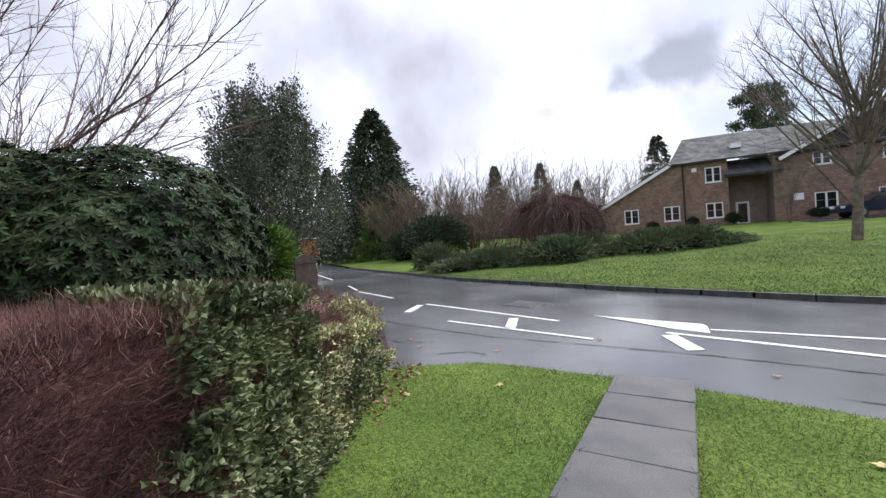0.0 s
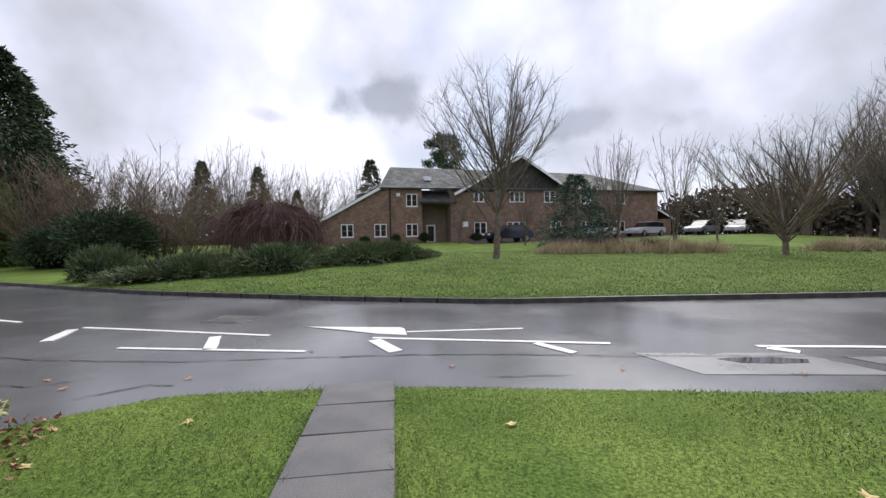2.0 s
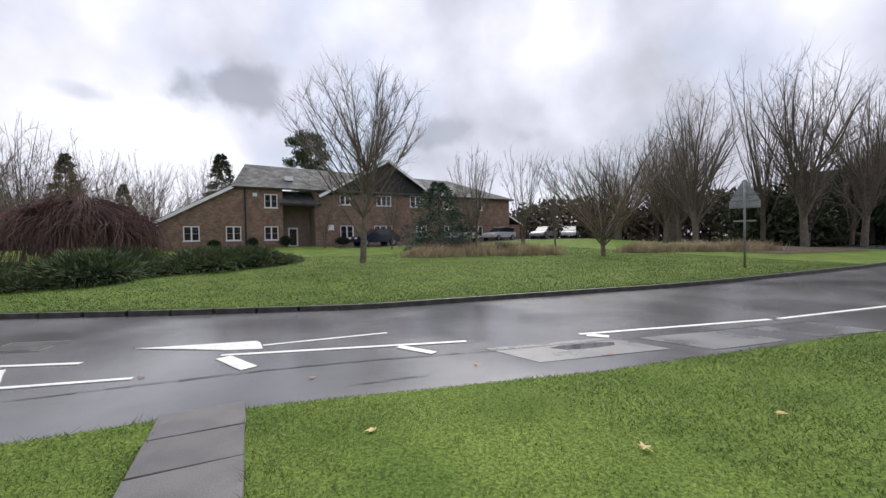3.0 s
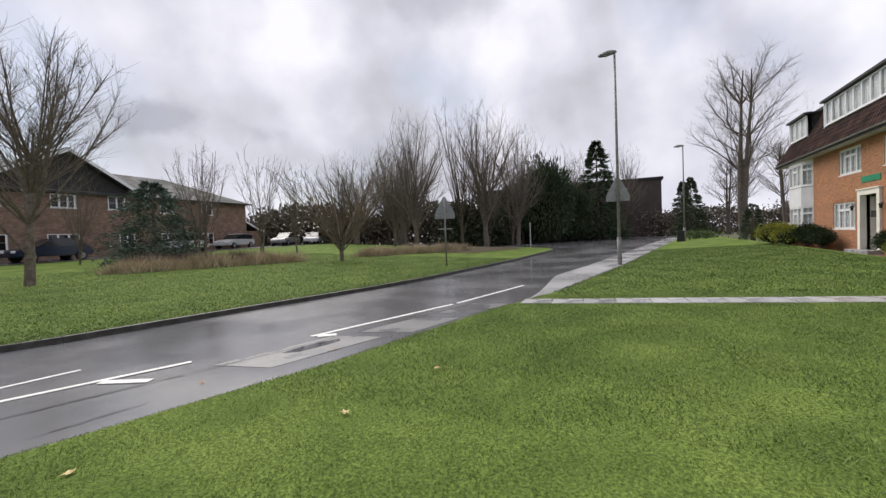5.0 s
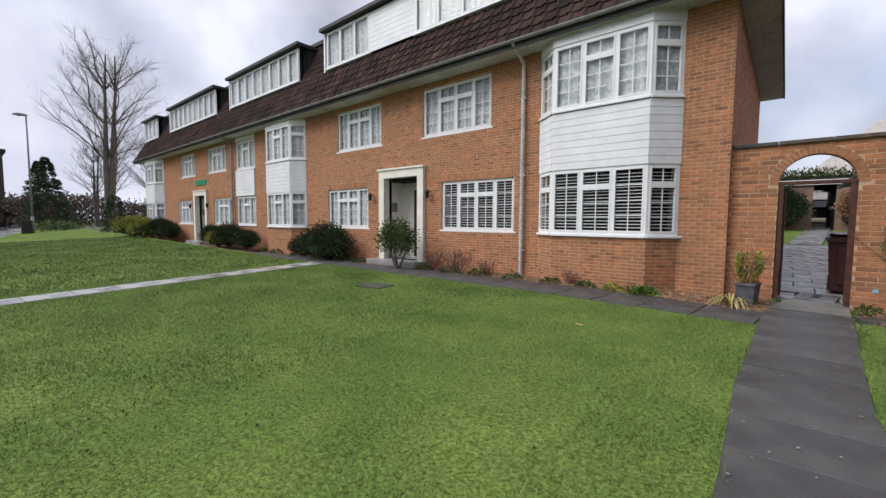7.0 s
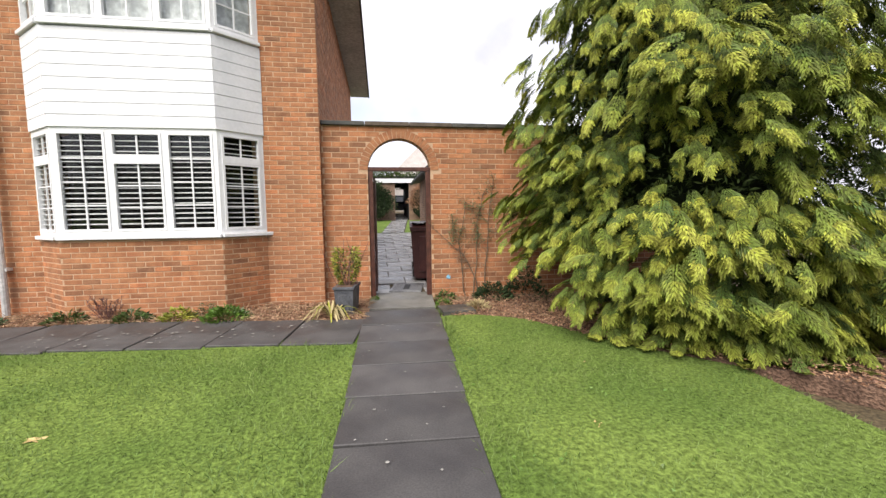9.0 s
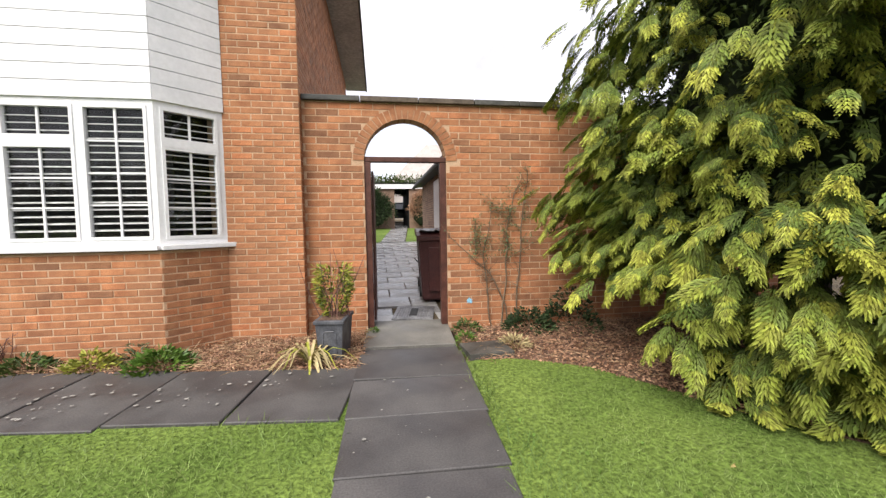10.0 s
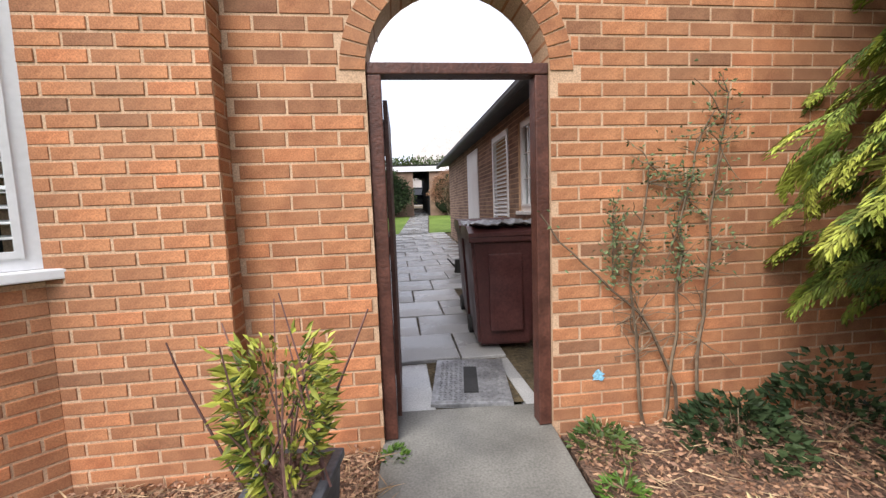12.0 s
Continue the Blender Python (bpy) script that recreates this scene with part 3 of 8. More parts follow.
# ---- yard behind the gate ----
def yard_z(y):
    return 0.0 if y < 11.6 else 0.05 * (y - 11.6)


ys = [10.95, 11.6, 14, 18, 22, 26, 30, 34, 40, 60]
sheet("yard_ground", [-1.3, 0.3, 3, 12, 30], lambda x: ys, lambda x, y: yard_z(y) - 0.012, M["verge"], "bare ground of the back yard", "ground")
for x0, x1 in ((-3.0, -0.42), (0.55, 6.0)):
    ob = sheet("yard_lawn", [x0, x1], lambda x: [21.5, 24, 27, 29.9], lambda x, y: yard_z(y) + 0.02, M["lawn"], "small bright green lawn in the back yard", "lawn")
    for v in ob.data.vertices:
        v.co.x += 0.085 * (v.co.y - 21.5)

# ---- terrace of flats ----
FY, AY = 10.47, 10.61          # front of the house wall, front of the garden wall


def wall_boxes(bm, x0, x1, z0, z1, y0, y1, holes):
    xs = sorted({x0, x1, *[h[0] for h in holes], *[h[1] for h in holes]})
    zs = sorted({z0, z1, *[h[2] for h in holes], *[h[3] for h in holes]})
    xs = [x for x in xs if x0 <= x <= x1]
    zs = [z for z in zs if z0 <= z <= z1]
    for a, b in zip(xs, xs[1:]):
        run = None
        for c, d in zip(zs, zs[1:]):
            mx, mz = (a + b) / 2, (c + d) / 2
            solid = not any(h[0] < mx < h[1] and h[2] < mz < h[3] for h in holes)
            if solid and run is None:
                run = c
            if run is not None and not solid:
                box(bm, a, y0, run, b, y1, c)
                run = None
        if run is not None:
            box(bm, a, y0, run, b, y1, z1)


def bricks_on(w, z0, z1, holes, phase=0.0, course=0.0685, length=0.2125, start=0.0195):
    """Running bond over a width: a list of (x0, x1, z0, z1) with the openings cut out."""
    out = []
    rng = random.Random(int(w * 100) + int(phase * 10))
    i = 0
    z = z0
    while z < z1 - 0.03:
        x = start - length * (1.5 if i % 2 else 1) + rng.uniform(-0.006, 0.006)
        while x < w:
            pieces = [(max(0, x), min(w, x + length - 0.0115 + rng.uniform(-0.003, 0.003)))]
            pieces = [q for q in pieces if q[1] > q[0]]
            zm = z + course * 0.43
            for h in holes:
                if h[2] - 0.01 < zm < h[3] + 0.01:
                    nxt = []
                    for a, b in pieces:
                        if b <= h[0] or a >= h[1]:
                            nxt.append((a, b))
                        else:
                            if a < h[0] - 0.02:
                                nxt.append((a, h[0]))
                            if b > h[1] + 0.02:
                                nxt.append((h[1], b))
                    pieces = nxt
            for a, b in pieces:
                if b - a > 0.03:
                    out.append((a, b, z, z + course - 0.0115))
            x += length
        z += course
        i += 1
    return out


def joined_bricks(name, runs, mat_, parent, proud=0.0035):
    """runs: (matrix, bricks). One mesh of many bricks, each an island of five faces."""
    V, F = [], []
    rng = random.Random(7)
    for m, bricks in runs:
        for a, b, c, d in bricks:
            p = proud + rng.uniform(-0.0015, 0.0025)
            e = 0.003
            k = len(V)
            for x, y, z in ((a, 0, c), (b, 0, c), (b, 0, d), (a, 0, d), (a + e, -p, c + e), (b - e, -p, c + e), (b - e, -p, d - e), (a + e, -p, d - e)):
                V.append(m @ Vector((x, y, z)))
            for f in ((4, 5, 6, 7), (0, 1, 5, 4), (1, 2, 6, 5), (2, 3, 7, 6), (3, 0, 4, 7)):
                F.append([k + i for i in f])
    ob = link_mesh(name, np.array([tuple(v) for v in V]), np.array(F), mat_, parent)
    ob["kind"] = "stuff"
    return ob


def facet(p0, p1, z=0.0):
    """Local x along p0-p1, local -y outwards (to the right-hand side of the way p0-p1)."""
    d = Vector((p1[0] - p0[0], p1[1] - p0[1], 0))
    return Matrix.Translation((p0[0], p0[1], z)) @ Matrix.Rotation(math.atan2(d.y, d.x), 4, "Z"), d.length


def window(parent, m, w, z0, z1, lights, fill="net", depth=0.07, sill=True, out=0.0, blind=False, sill_l=0.06, sill_r=0.06):
    """Frame with mullions as a part of the house; panes, sill and what hangs behind are its pieces. lights: (share, transom, columns, rows)."""
    fr = bmesh.new()
    f = 0.055
    y0, y1 = -out, depth - out
    box(fr, 0, y0, z0, w, y1, z0 + f)
    box(fr, 0, y0, z1 - f, w, y1, z1)
    box(fr, 0, y0, z0 + f, f, y1, z1 - f)
    box(fr, w - f, y0, z0 + f, w, y1, z1 - f)
    total = sum(l[0] for l in lights)
    x = 0.0
    panes, mullions, transoms, sashes, bars = [], [], [], [], []
    for i, (share, transom, cols, rows) in enumerate(lights):
        x1 = x + w * share / total
        a, b = x + (f if i == 0 else 0.03), x1 - (f if i == len(lights) - 1 else 0.03)
        if i:
            mullions.append((x - 0.03, y0, z0 + f, x + 0.03, y1, z1 - f))
        c, d = z0 + f, z1 - f
        if transom:
            t = d - (d - c) * 0.27
            transoms.append((a, y0 - 0.012, t - 0.03, b, y1, t + 0.03))
            zones = ((c, t - 0.03, rows), (t + 0.03, d, 1))
        else:
            zones = ((c, d, rows),)
        for zc, zd, rr in zones:
            s = 0.028
            sash = bmesh.new()
            sashes.append(sash)
            box(sash, a, y0 - 0.01, zc, b, y1 - 0.02, zc + s)
            box(sash, a, y0 - 0.01, zd - s, b, y1 - 0.02, zd)
            box(sash, a, y0 - 0.01, zc + s, a + s, y1 - 0.02, zd - s)
            box(sash, b - s, y0 - 0.01, zc + s, b, y1 - 0.02, zd - s)
            panes.append((a + s, b - s, zc + s, zd - s))
            for j in range(1, cols):
                xx = a + s + (b - a - 2 * s) * j / cols
                bars.append((xx - 0.009, y0 + 0.012, zc + s, xx + 0.009, y0 + 0.03, zd - s))
            for j in range(1, rr):
                zz = zc + s + (zd - zc - 2 * s) * j / rr
                bars.append((a + s, y0 + 0.014, zz - 0.008, b - s, y0 + 0.032, zz + 0.008))
        x = x1
    win = part("window", fr, M["white"], parent)
    win.matrix_basis = m
    for sash in sashes:
        part("sash", sash, M["white"], win)
    for kind_, items in (("mullion", mullions), ("transom", transoms), ("glazing_bar", bars)):
        for q in items:
            part(kind_, bx(*q), M["white"], win)
    for a, b, c, d in panes:
        bm = bmesh.new()
        bm.faces.new([bm.verts.new(p) for p in ((a, y0 + 0.036, c), (b, y0 + 0.036, c), (b, y0 + 0.036, d), (a, y0 + 0.036, d))])
        g = part("pane", bm, M["glass"], win)
        g.visible_shadow = False
    if sill:
        part("sill", bx(-sill_l, y0 - 0.06, z0 - 0.05, w + sill_r, y1, z0 - 0.002, bevel=0.008), M["white"], win)
    yb = y0 + 0.085
    if fill == "net":
        bm = bmesh.new()
        k = int(w * 14)
        for i in range(k):
            xa, xb = w * i / k, w * (i + 1) / k
            ya, yb2 = yb + 0.02 * math.sin(i * 1.7), yb + 0.02 * math.sin((i + 1) * 1.7)
            q = [bm.verts.new((xa, ya, z0)), bm.verts.new((xb, yb2, z0)), bm.verts.new((xb, yb2, z1)), bm.verts.new((xa, ya, z1))]
            bm.faces.new(q)
        part("net_curtain", bm, M["net"], win, "pale gathered net curtain")
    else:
        # added dark sheet behind the glass, painting an unlit room
        part("unlit_backing", bx(0.0, yb + 0.25, z0, w, yb + 0.27, z1), M["unlit_interior"], win)
        if blind:
            bm = bmesh.new()
            z = z0 + 0.08
            while z < z1 - 0.06:
                for a, b, c, d in panes:
                    if c < z < d - 0.01:
                        tilt = Matrix.Translation((0, yb - 0.04, z)) @ Matrix.Rotation(radians(17), 4, "X")
                        box(bm, a - 0.01, -0.024, -0.003, b + 0.01, 0.024, 0.003, m=tilt)
                z += 0.066
            part("venetian_blind", bm, M["blind"], win, "white slatted blind")["kind"] = "stuff"
    return win


house = empty("apartment_building", None, "long orange-brick block of flats with white bays and brown mansard roof", "building")
BZ0, BZ1 = -0.25, 5.24
X0, X1 = -35.6, -1.31
flat_windows = [  # x0, x1, z0, z1, blind
    (-8.00, -5.66, 1.07, 2.41, True), (-8.72, -6.36, 3.73, 5.06, False), (-13.46, -11.19, 1.07, 2.41, False), (-12.84, -10.53, 3.73, 5.06, False),
    (-23.85, -21.5, 1.07, 2.41, False), (-24.5, -22.2, 3.80, 5.06, False), (-29.25, -26.95, 1.07, 2.41, False), (-28.55, -26.35, 3.80, 5.06, False)]
doors = [(-10.55, -8.62), (-26.5, -24.62)]
bays = [(-4.98, -2.09, True), (-17.72, -14.9, False), (-34.6, -31.7, False)]
flush = (-21.0, -19.1)
holes = [(a, b, c, d) for a, b, c, d, _ in flat_windows] + [(a + 0.2, b - 0.2, 0.12, 2.66) for a, b in doors]
holes += [(a + 0.15, b - 0.15, 1.05, 2.42) for a, b, _ in bays] + [(a + 0.15, b - 0.15, 3.68, 5.02) for a, b, _ in bays]
holes += [(flush[0], flush[1], 1.07, 2.41), (flush[0], flush[1], 3.7, 5.0)]
bm = bmesh.new()
wall_boxes(bm, X0, X1, BZ0, BZ1, FY, FY + 0.28, holes)
box(bm, X1 - 0.28, FY + 0.28, BZ0, X1, 18.0, BZ1)
box(bm, X0, FY + 0.28, BZ0, X0 + 0.28, 18.0, BZ1)
box(bm, X0 + 0.28, 17.72, BZ0, X1 - 0.28, 18.0, BZ1)
part("wall", bm, M["mortar"], house, "orange-brown brick walls with pale mortar joints")
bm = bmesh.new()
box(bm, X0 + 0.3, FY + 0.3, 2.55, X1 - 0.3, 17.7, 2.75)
# floor slab coloured near-black, the indoor dark painted on
part("floor", bm, M["unlit_interior"], house)

runs = []
# front wall, all bricks but those beside the gate, which are single pieces
m0 = Matrix.Translation((X0, FY, 0))
bay_cut = [(a - X0, b - X0, BZ0, 5.3) for a, b, _ in bays] + [(flush[0] - X0, flush[1] - X0, 2.3, 5.3)]
cut = [(h[0] - X0, h[1] - X0, h[2], h[3]) for h in holes] + bay_cut + [(a - X0, b - X0, 0, 2.88) for a, b in doors]
over = [(a - X0 + 0.02, b - X0 - 0.02, d + 0.004) for a, b, c, d, _ in flat_windows if d < 3]
cut += [(a - 0.008, b + 0.008, d, d + 0.215) for a, b, d in over]
soldiers = []
for a, b, d in over:
    count = round((b - a) / 0.0685)
    for i in range(count):
        u = (b - a) / count
        soldiers.append((a + u * i + 0.005, a + u * (i + 1) - 0.005, d, d + 0.203))
front_bricks = bricks_on(X1 - X0, -0.109, BZ1, cut)
near_x = -2.1 - X0
near_house = [b for b in front_bricks if b[0] > near_x and b[2] < 2.75]
runs.append((m0, [b for b in front_bricks if not (b[0] > near_x and b[2] < 2.75)]))
runs.append((m0, soldiers))
ms, ws = facet((X1, FY), (X1, 18.0))
runs.append((ms, bricks_on(ws, -0.109, BZ1, [], 0.3)))

for (a, b, blinds) in bays:
    a2, b2 = a + 0.50, b - 0.46
    ring = [(a, FY), (a2, FY - 0.42), (b2, FY - 0.42), (b, FY)]
    bay = px(ring, BZ0, 1.0)
    part("bay_base", bay, M["mortar"], house)
    bmb = bmesh.new()
    for zb0, zb1 in ((2.42, 3.62), (5.02, 5.24)):
        prism(bmb, ring, zb0, zb1)
    part("bay_core", bmb, M["board"], house, "white boarded bay panel")
    for i in range(3):
        mf, wf = facet(ring[i], ring[i + 1])
        runs.append((mf, bricks_on(wf, -0.109, 0.985, [], 0.1 * i)))
        for zb0, zb1 in ((2.42, 3.62), (5.02, 5.24)):
            z = zb0
            while z < zb1 - 0.02:
                bb = part("weatherboard", bx(-0.004, -0.022, z, wf + 0.004, -0.002, min(zb1, z + 0.148) - 0.006), M["board"], house)
                bb.matrix_basis = mf
                z += 0.15
        li = [(1, True, 2, 3)] if i != 1 else [(1, False, 2, 4), (1.02, True, 2, 3), (1, False, 2, 4)]
        window(house, mf, wf, 1.06, 2.42, li, fill="dark" if blinds else "net", blind=blinds, sill_l=0.0, sill_r=0.0 if i < 2 else 0.08)
        window(house, mf, wf, 3.68, 5.02, li, fill="net", sill_l=0.0, sill_r=0.0)

for a, b, c, d, bl in flat_windows:
    mf = Matrix.Translation((a, FY + 0.05, 0))
    li = [(1, False, 2, 4), (1.0, True, 2, 3), (1.0, True, 2, 3), (1, False, 2, 4)]
    window(house, mf, b - a, c, d, li, fill="dark" if bl else "net", blind=bl)
a, b = flush
for c, d in ((1.07, 2.41), (3.7, 5.0)):
    window(house, Matrix.Translation((a, FY + 0.02, 0)), b - a, c, d, [(1, False, 2, 4), (1, True, 2, 3), (1, False, 2, 4)])
z = 2.45
while z < 3.6:
    part("weatherboard", bx(a, FY - 0.06, z, b, FY + 0.02, min(3.62, z + 0.144)), M["board"], house)
    z += 0.15
part("weatherboard", bx(a, FY - 0.04, 5.04, b, FY + 0.02, 5.24), M["board"], house)

for a, b in doors:
    zt, zb = 2.88, 0.02
    bm = bmesh.new()
    box(bm, a, FY - 0.10, zb, a + 0.24, FY + 0.14, zt)
    box(bm, b - 0.24, FY - 0.10, zb, b, FY + 0.14, zt)
    box(bm, a + 0.24, FY - 0.10, zt - 0.24, b - 0.24, FY + 0.14, zt)
    box(bm, a - 0.04, FY - 0.14, zt, b + 0.04, FY + 0.10, zt + 0.05)
    part("door_surround", bm, M["cream"], house, "cream painted portal surround")
    bm = bmesh.new()
    box(bm, a + 0.06, FY + 0.14, zb, a + 0.2, FY + 0.8, zt)
    box(bm, b - 0.2, FY + 0.14, zb, b - 0.06, FY + 0.8, zt)
    box(bm, a + 0.2, FY + 0.8, zb, b - 0.2, FY + 0.9, zt)
    box(bm, a + 0.06, FY + 0.14, zt - 0.2, b - 0.06, FY + 0.9, zt - 0.1)
    part("porch_lining", bm, M["cream"], house)
    dr = part("door", bx(b - 1.15, FY + 0.72, 0.16, b - 0.25, FY + 0.79, 2.3, bevel=0.006), M["door"], house, "dark brown front door")
    part("door_panel", bx(b - 1.03, FY + 0.705, 1.25, b - 0.37, FY + 0.725, 2.15, bevel=0.006), M["timber"], dr)
    part("notice_board", bx(a + 0.2, FY + 0.30, 1.6, a + 0.215, FY + 0.52, 1.9), M["post_grey"], house)
    part("doorstep", bx(a - 0.1, FY - 0.55, -0.2, b + 0.1, FY + 0.8, 0.12, bevel=0.02), M["slab2"], house, "pale stone doorstep")
    for xl in (a - 0.38, b + 0.2):
        lamp = empty("wall_lantern", Matrix.Translation((xl, FY, 2.06)), "small dark iron lantern beside the door", "lantern", "lanterns by the doors")
        part("bracket", tb((0, 0, 0.1), (0, -0.14, 0.14), 0.012), M["black"], lamp)
        part("shade", tb((0, -0.14, -0.1), (0, -0.14, 0.08), 0.045, 0.07, sides=6), M["car_glass"], lamp)
        part("cap", tb((0, -0.14, 0.08), (0, -0.14, 0.15), 0.085, 0.01, sides=6), M["black"], lamp)
part("name_board", bx(-26.3, FY - 0.03, 3.22, -24.7, FY - 0.004, 3.5), M["green_sign"], house, "green name board over the door")

# eaves and mansard
OV = 0.56
bm = bmesh.new()
box(bm, X0 - OV, FY - OV, 5.22, X1 + OV, FY + 0.02, 5.27)
box(bm, X1 - 0.02, FY + 0.02, 5.22, X1 + OV, 18.0 + OV, 5.27)
part("soffit", bm, M["soffit"], house, "pale boarded soffit")
bm = bmesh.new()
box(bm, X0 - OV, FY - OV - 0.03, 5.20, X1 + OV, FY - OV, 5.40)
box(bm, X1 + OV, FY - OV - 0.03, 5.20, X1 + OV + 0.03, 18.0 + OV, 5.40)
part("fascia", bm, M["felt"], house)
bm = bmesh.new()
prof = [(FY - OV - 0.03 + 0.06 * math.cos(t) - 0.06, 5.36 + 0.06 * math.sin(t)) for t in [math.pi * (1 + i / 8) for i in range(9)]]
prism(bm, prof, X0 - OV, X1 + OV, "x")
part("gutter", bm, M["gutter"], house, "grey half-round gutter")
for xp in (-5.40, -21.35):
    bm = bmesh.new()
    tube(bm, (xp, FY - 0.09, -0.02), (xp, FY - 0.09, 5.0), 0.042)
    tube(bm, (xp, FY - 0.09, 5.0), (xp, FY - OV - 0.06, 5.3), 0.042)
    for zc in (0.6, 2.4, 4.2):
        box(bm, xp - 0.06, FY - 0.1, zc, xp + 0.06, FY, zc + 0.04)
    part("downpipe", bm, M["gutter"] if xp < -10 else M["soffit"], house, "pale rainwater downpipe")
RT, RB, IN = 8.25, 5.38, 1.42
xa, xb, ya, yb = X0 - OV, X1 + OV, FY - OV, 18.0 + OV
bm = bmesh.new()
lo = [bm.verts.new(p) for p in ((xa, ya, RB), (xb, ya, RB), (xb, yb, RB), (xa, yb, RB))]
hi = [bm.verts.new(p) for p in ((xa + IN, ya + IN, RT), (xb - IN, ya + IN, RT), (xb - IN, yb - IN, RT), (xa + IN, yb - IN, RT))]
for i in range(4):
    j = (i + 1) % 4
    bm.faces.new((lo[i], lo[j], hi[j], hi[i]))
bm.faces.new(hi)
bm.faces.new(lo[::-1])
part("roof", bm, M["felt"], house, "steep dark mansard roof")
dormers = [(-13.4, -5.6), (-21.35, -15.3), (-30.0, -23.2), (-35.2, -32.6)]
V, F = [], []
rng = random.Random(3)
courses = 12
for c in range(courses):
    t0, t1 = c / courses, (c + 1.25) / courses
    z0, z1 = RB + (RT - RB) * t0, RB + (RT - RB) * min(1, t1)
    y0, y1 = ya + IN * t0, ya + IN * min(1, t1)
    x = xa + IN * t0 + (0.15 if c % 2 else 0)
    while x < xb - IN * t0:
        w = 0.30
        zm = (z0 + z1) / 2
        if not (zm > 6.72 and any(d0 - 0.1 < x + 0.15 < d1 + 0.1 for d0, d1 in dormers)):
            j = rng.uniform(0, 0.012)
            k = len(V)
            # flat pan, then a raised roll at one side; the front edge has thickness
            prof_t = ((0.004, 0.0), (0.17, -0.004), (0.205, 0.030), (0.255, 0.034), (0.296, 0.004))
            for u_, up_ in prof_t:
                V.append((x + u_, y0 - .050 - j - up_, z0 + up_ * 0.35))
                V.append((x + u_, y1 - .016 - up_, z1 + up_ * 0.35))
                V.append((x + u_, y0 - .008 - up_ * 0.6, z0))
            for q_ in range(4):
                a_ = k + q_ * 3
                F += [(a_, a_ + 3, a_ + 4, a_ + 1), (a_ + 2, a_ + 5, a_ + 3, a_)]
        x += w
tl = link_mesh("tile_cover", np.array(V), np.array(F), M["roof"], house)
tl["kind"] = "stuff"
part("roof_kerb", bx(xa + IN - 0.1, ya + IN - 0.14, RT - 0.02, xb - IN + 0.1, ya + IN + 0.3, RT + 0.12), M["felt"], house)
for d0, d1 in dormers:
    dz0, dz1, dy = 6.72, 7.96, 10.46
    dm = part("dormer", bx(d0 - 0.1, dy + 0.36, dz0 - 0.08, d1 + 0.1, 12.5, dz1 + 0.06), M["felt"], house)
    part("dormer_roof", bx(d0 - 0.22, dy - 0.18, dz1 + 0.04, d1 + 0.22, 12.6, dz1 + 0.16, bevel=0.01), M["felt"], dm)
    part("cheek_board", bx(d0 - 0.16, dy - 0.02, dz0 - 0.1, d0 - 0.08, dy + 0.5, dz1 + 0.04), M["board"], dm)
    # dark sheet added behind the dormer lights for the unlit loft
    part("dormer_unlit_backing", bx(d0, dy + 0.30, dz0, d1, dy + 0.34, dz1), M["unlit_interior"], dm)
    wide = d1 - d0 > 7
    for u0, u1, glazed in (((0, 0.30, True), (0.30, 0.56, False), (0.56, 1, True)) if wide else ((0, 1, True),)):
        a, b = d0 + (d1 - d0) * u0, d0 + (d1 - d0) * u1
        if glazed:
            n_l = max(3, round((b - a) / 0.78))
            window(house, Matrix.Translation((a, dy, 0)), b - a, dz0, dz1, [(1, False, 1, 1)] * n_l, fill="net", depth=0.05)
        else:
            z = dz0
            while z < dz1 - 0.02:
                part("weatherboard", bx(a + 0.003, dy, z, b - 0.003, dy + 0.03, min(dz1, z + 0.15) - 0.006), M["board"], dm)
                z += 0.15
joined_bricks("brickwork", runs, M["brick_joined"], house)

# ---- garden wall with the arched gateway ----
GX0, GX1, GM, GR, GS = -0.635, 0.325, -0.155, 0.48, 1.96
WT = 2.62
garden_wall = empty("wall_garden", None, "orange brick garden wall with an arched gateway", "wall", kind="structure")
arc = [(GM + GR * math.cos(math.pi * i / 20), GS + GR * math.sin(math.pi * i / 20)) for i in range(21)]
outline = [(X1 + 0.004, -0.25), (GX0, -0.25), (GX0, GS)] + arc[::-1][1:-1] + [(GX1, GS), (GX1, -0.25), (5.25, -0.25), (5.25, WT), (X1 + 0.004, WT)]
part("wall_core", px(outline, AY, AY + 0.215, "y"), M["mortar"], garden_wall)
bm = bmesh.new()
x = X1 + 0.006
rng = random.Random(5)
cop_me = []
while x < 4.9:
    w = rng.uniform(0.55, 0.7)
    cp = part("coping_stone", bx(x, AY - 0.05, WT, x + w - 0.008, AY + 0.265, WT + 0.06, bevel=0.008), M["kerb"] if rng.random() < 0.8 else M["pillar"], garden_wall)
    x += w
bm.free()
gate = empty("garden_gate", Matrix.Translation((GM, AY, 0)), "open dark red-brown timber gate in its frame", "gate")
gw = (GX1 - GX0) / 2
part("post", bx(-gw + 0.003, 0.02, 0.0, -gw + 0.075, 0.12, GS - 0.01, bevel=0.006), M["timber"], gate)
part("post", bx(gw - 0.075, 0.02, 0.0, gw - 0.003, 0.12, GS - 0.01, bevel=0.006), M["timber"], gate)
part("head", bx(-gw + 0.003, 0.015, GS - 0.008, gw - 0.003, 0.125, GS + 0.05, bevel=0.006), M["timber"], gate)
bm = bmesh.new()
for z in (0.25, 0.95, 1.6):
    box(bm, 0.02, 0.013, z, 0.765, 0.045, z + 0.1)
leafg = part("gate_leaf", bm, M["timber"], gate, "boarded gate leaf standing open")
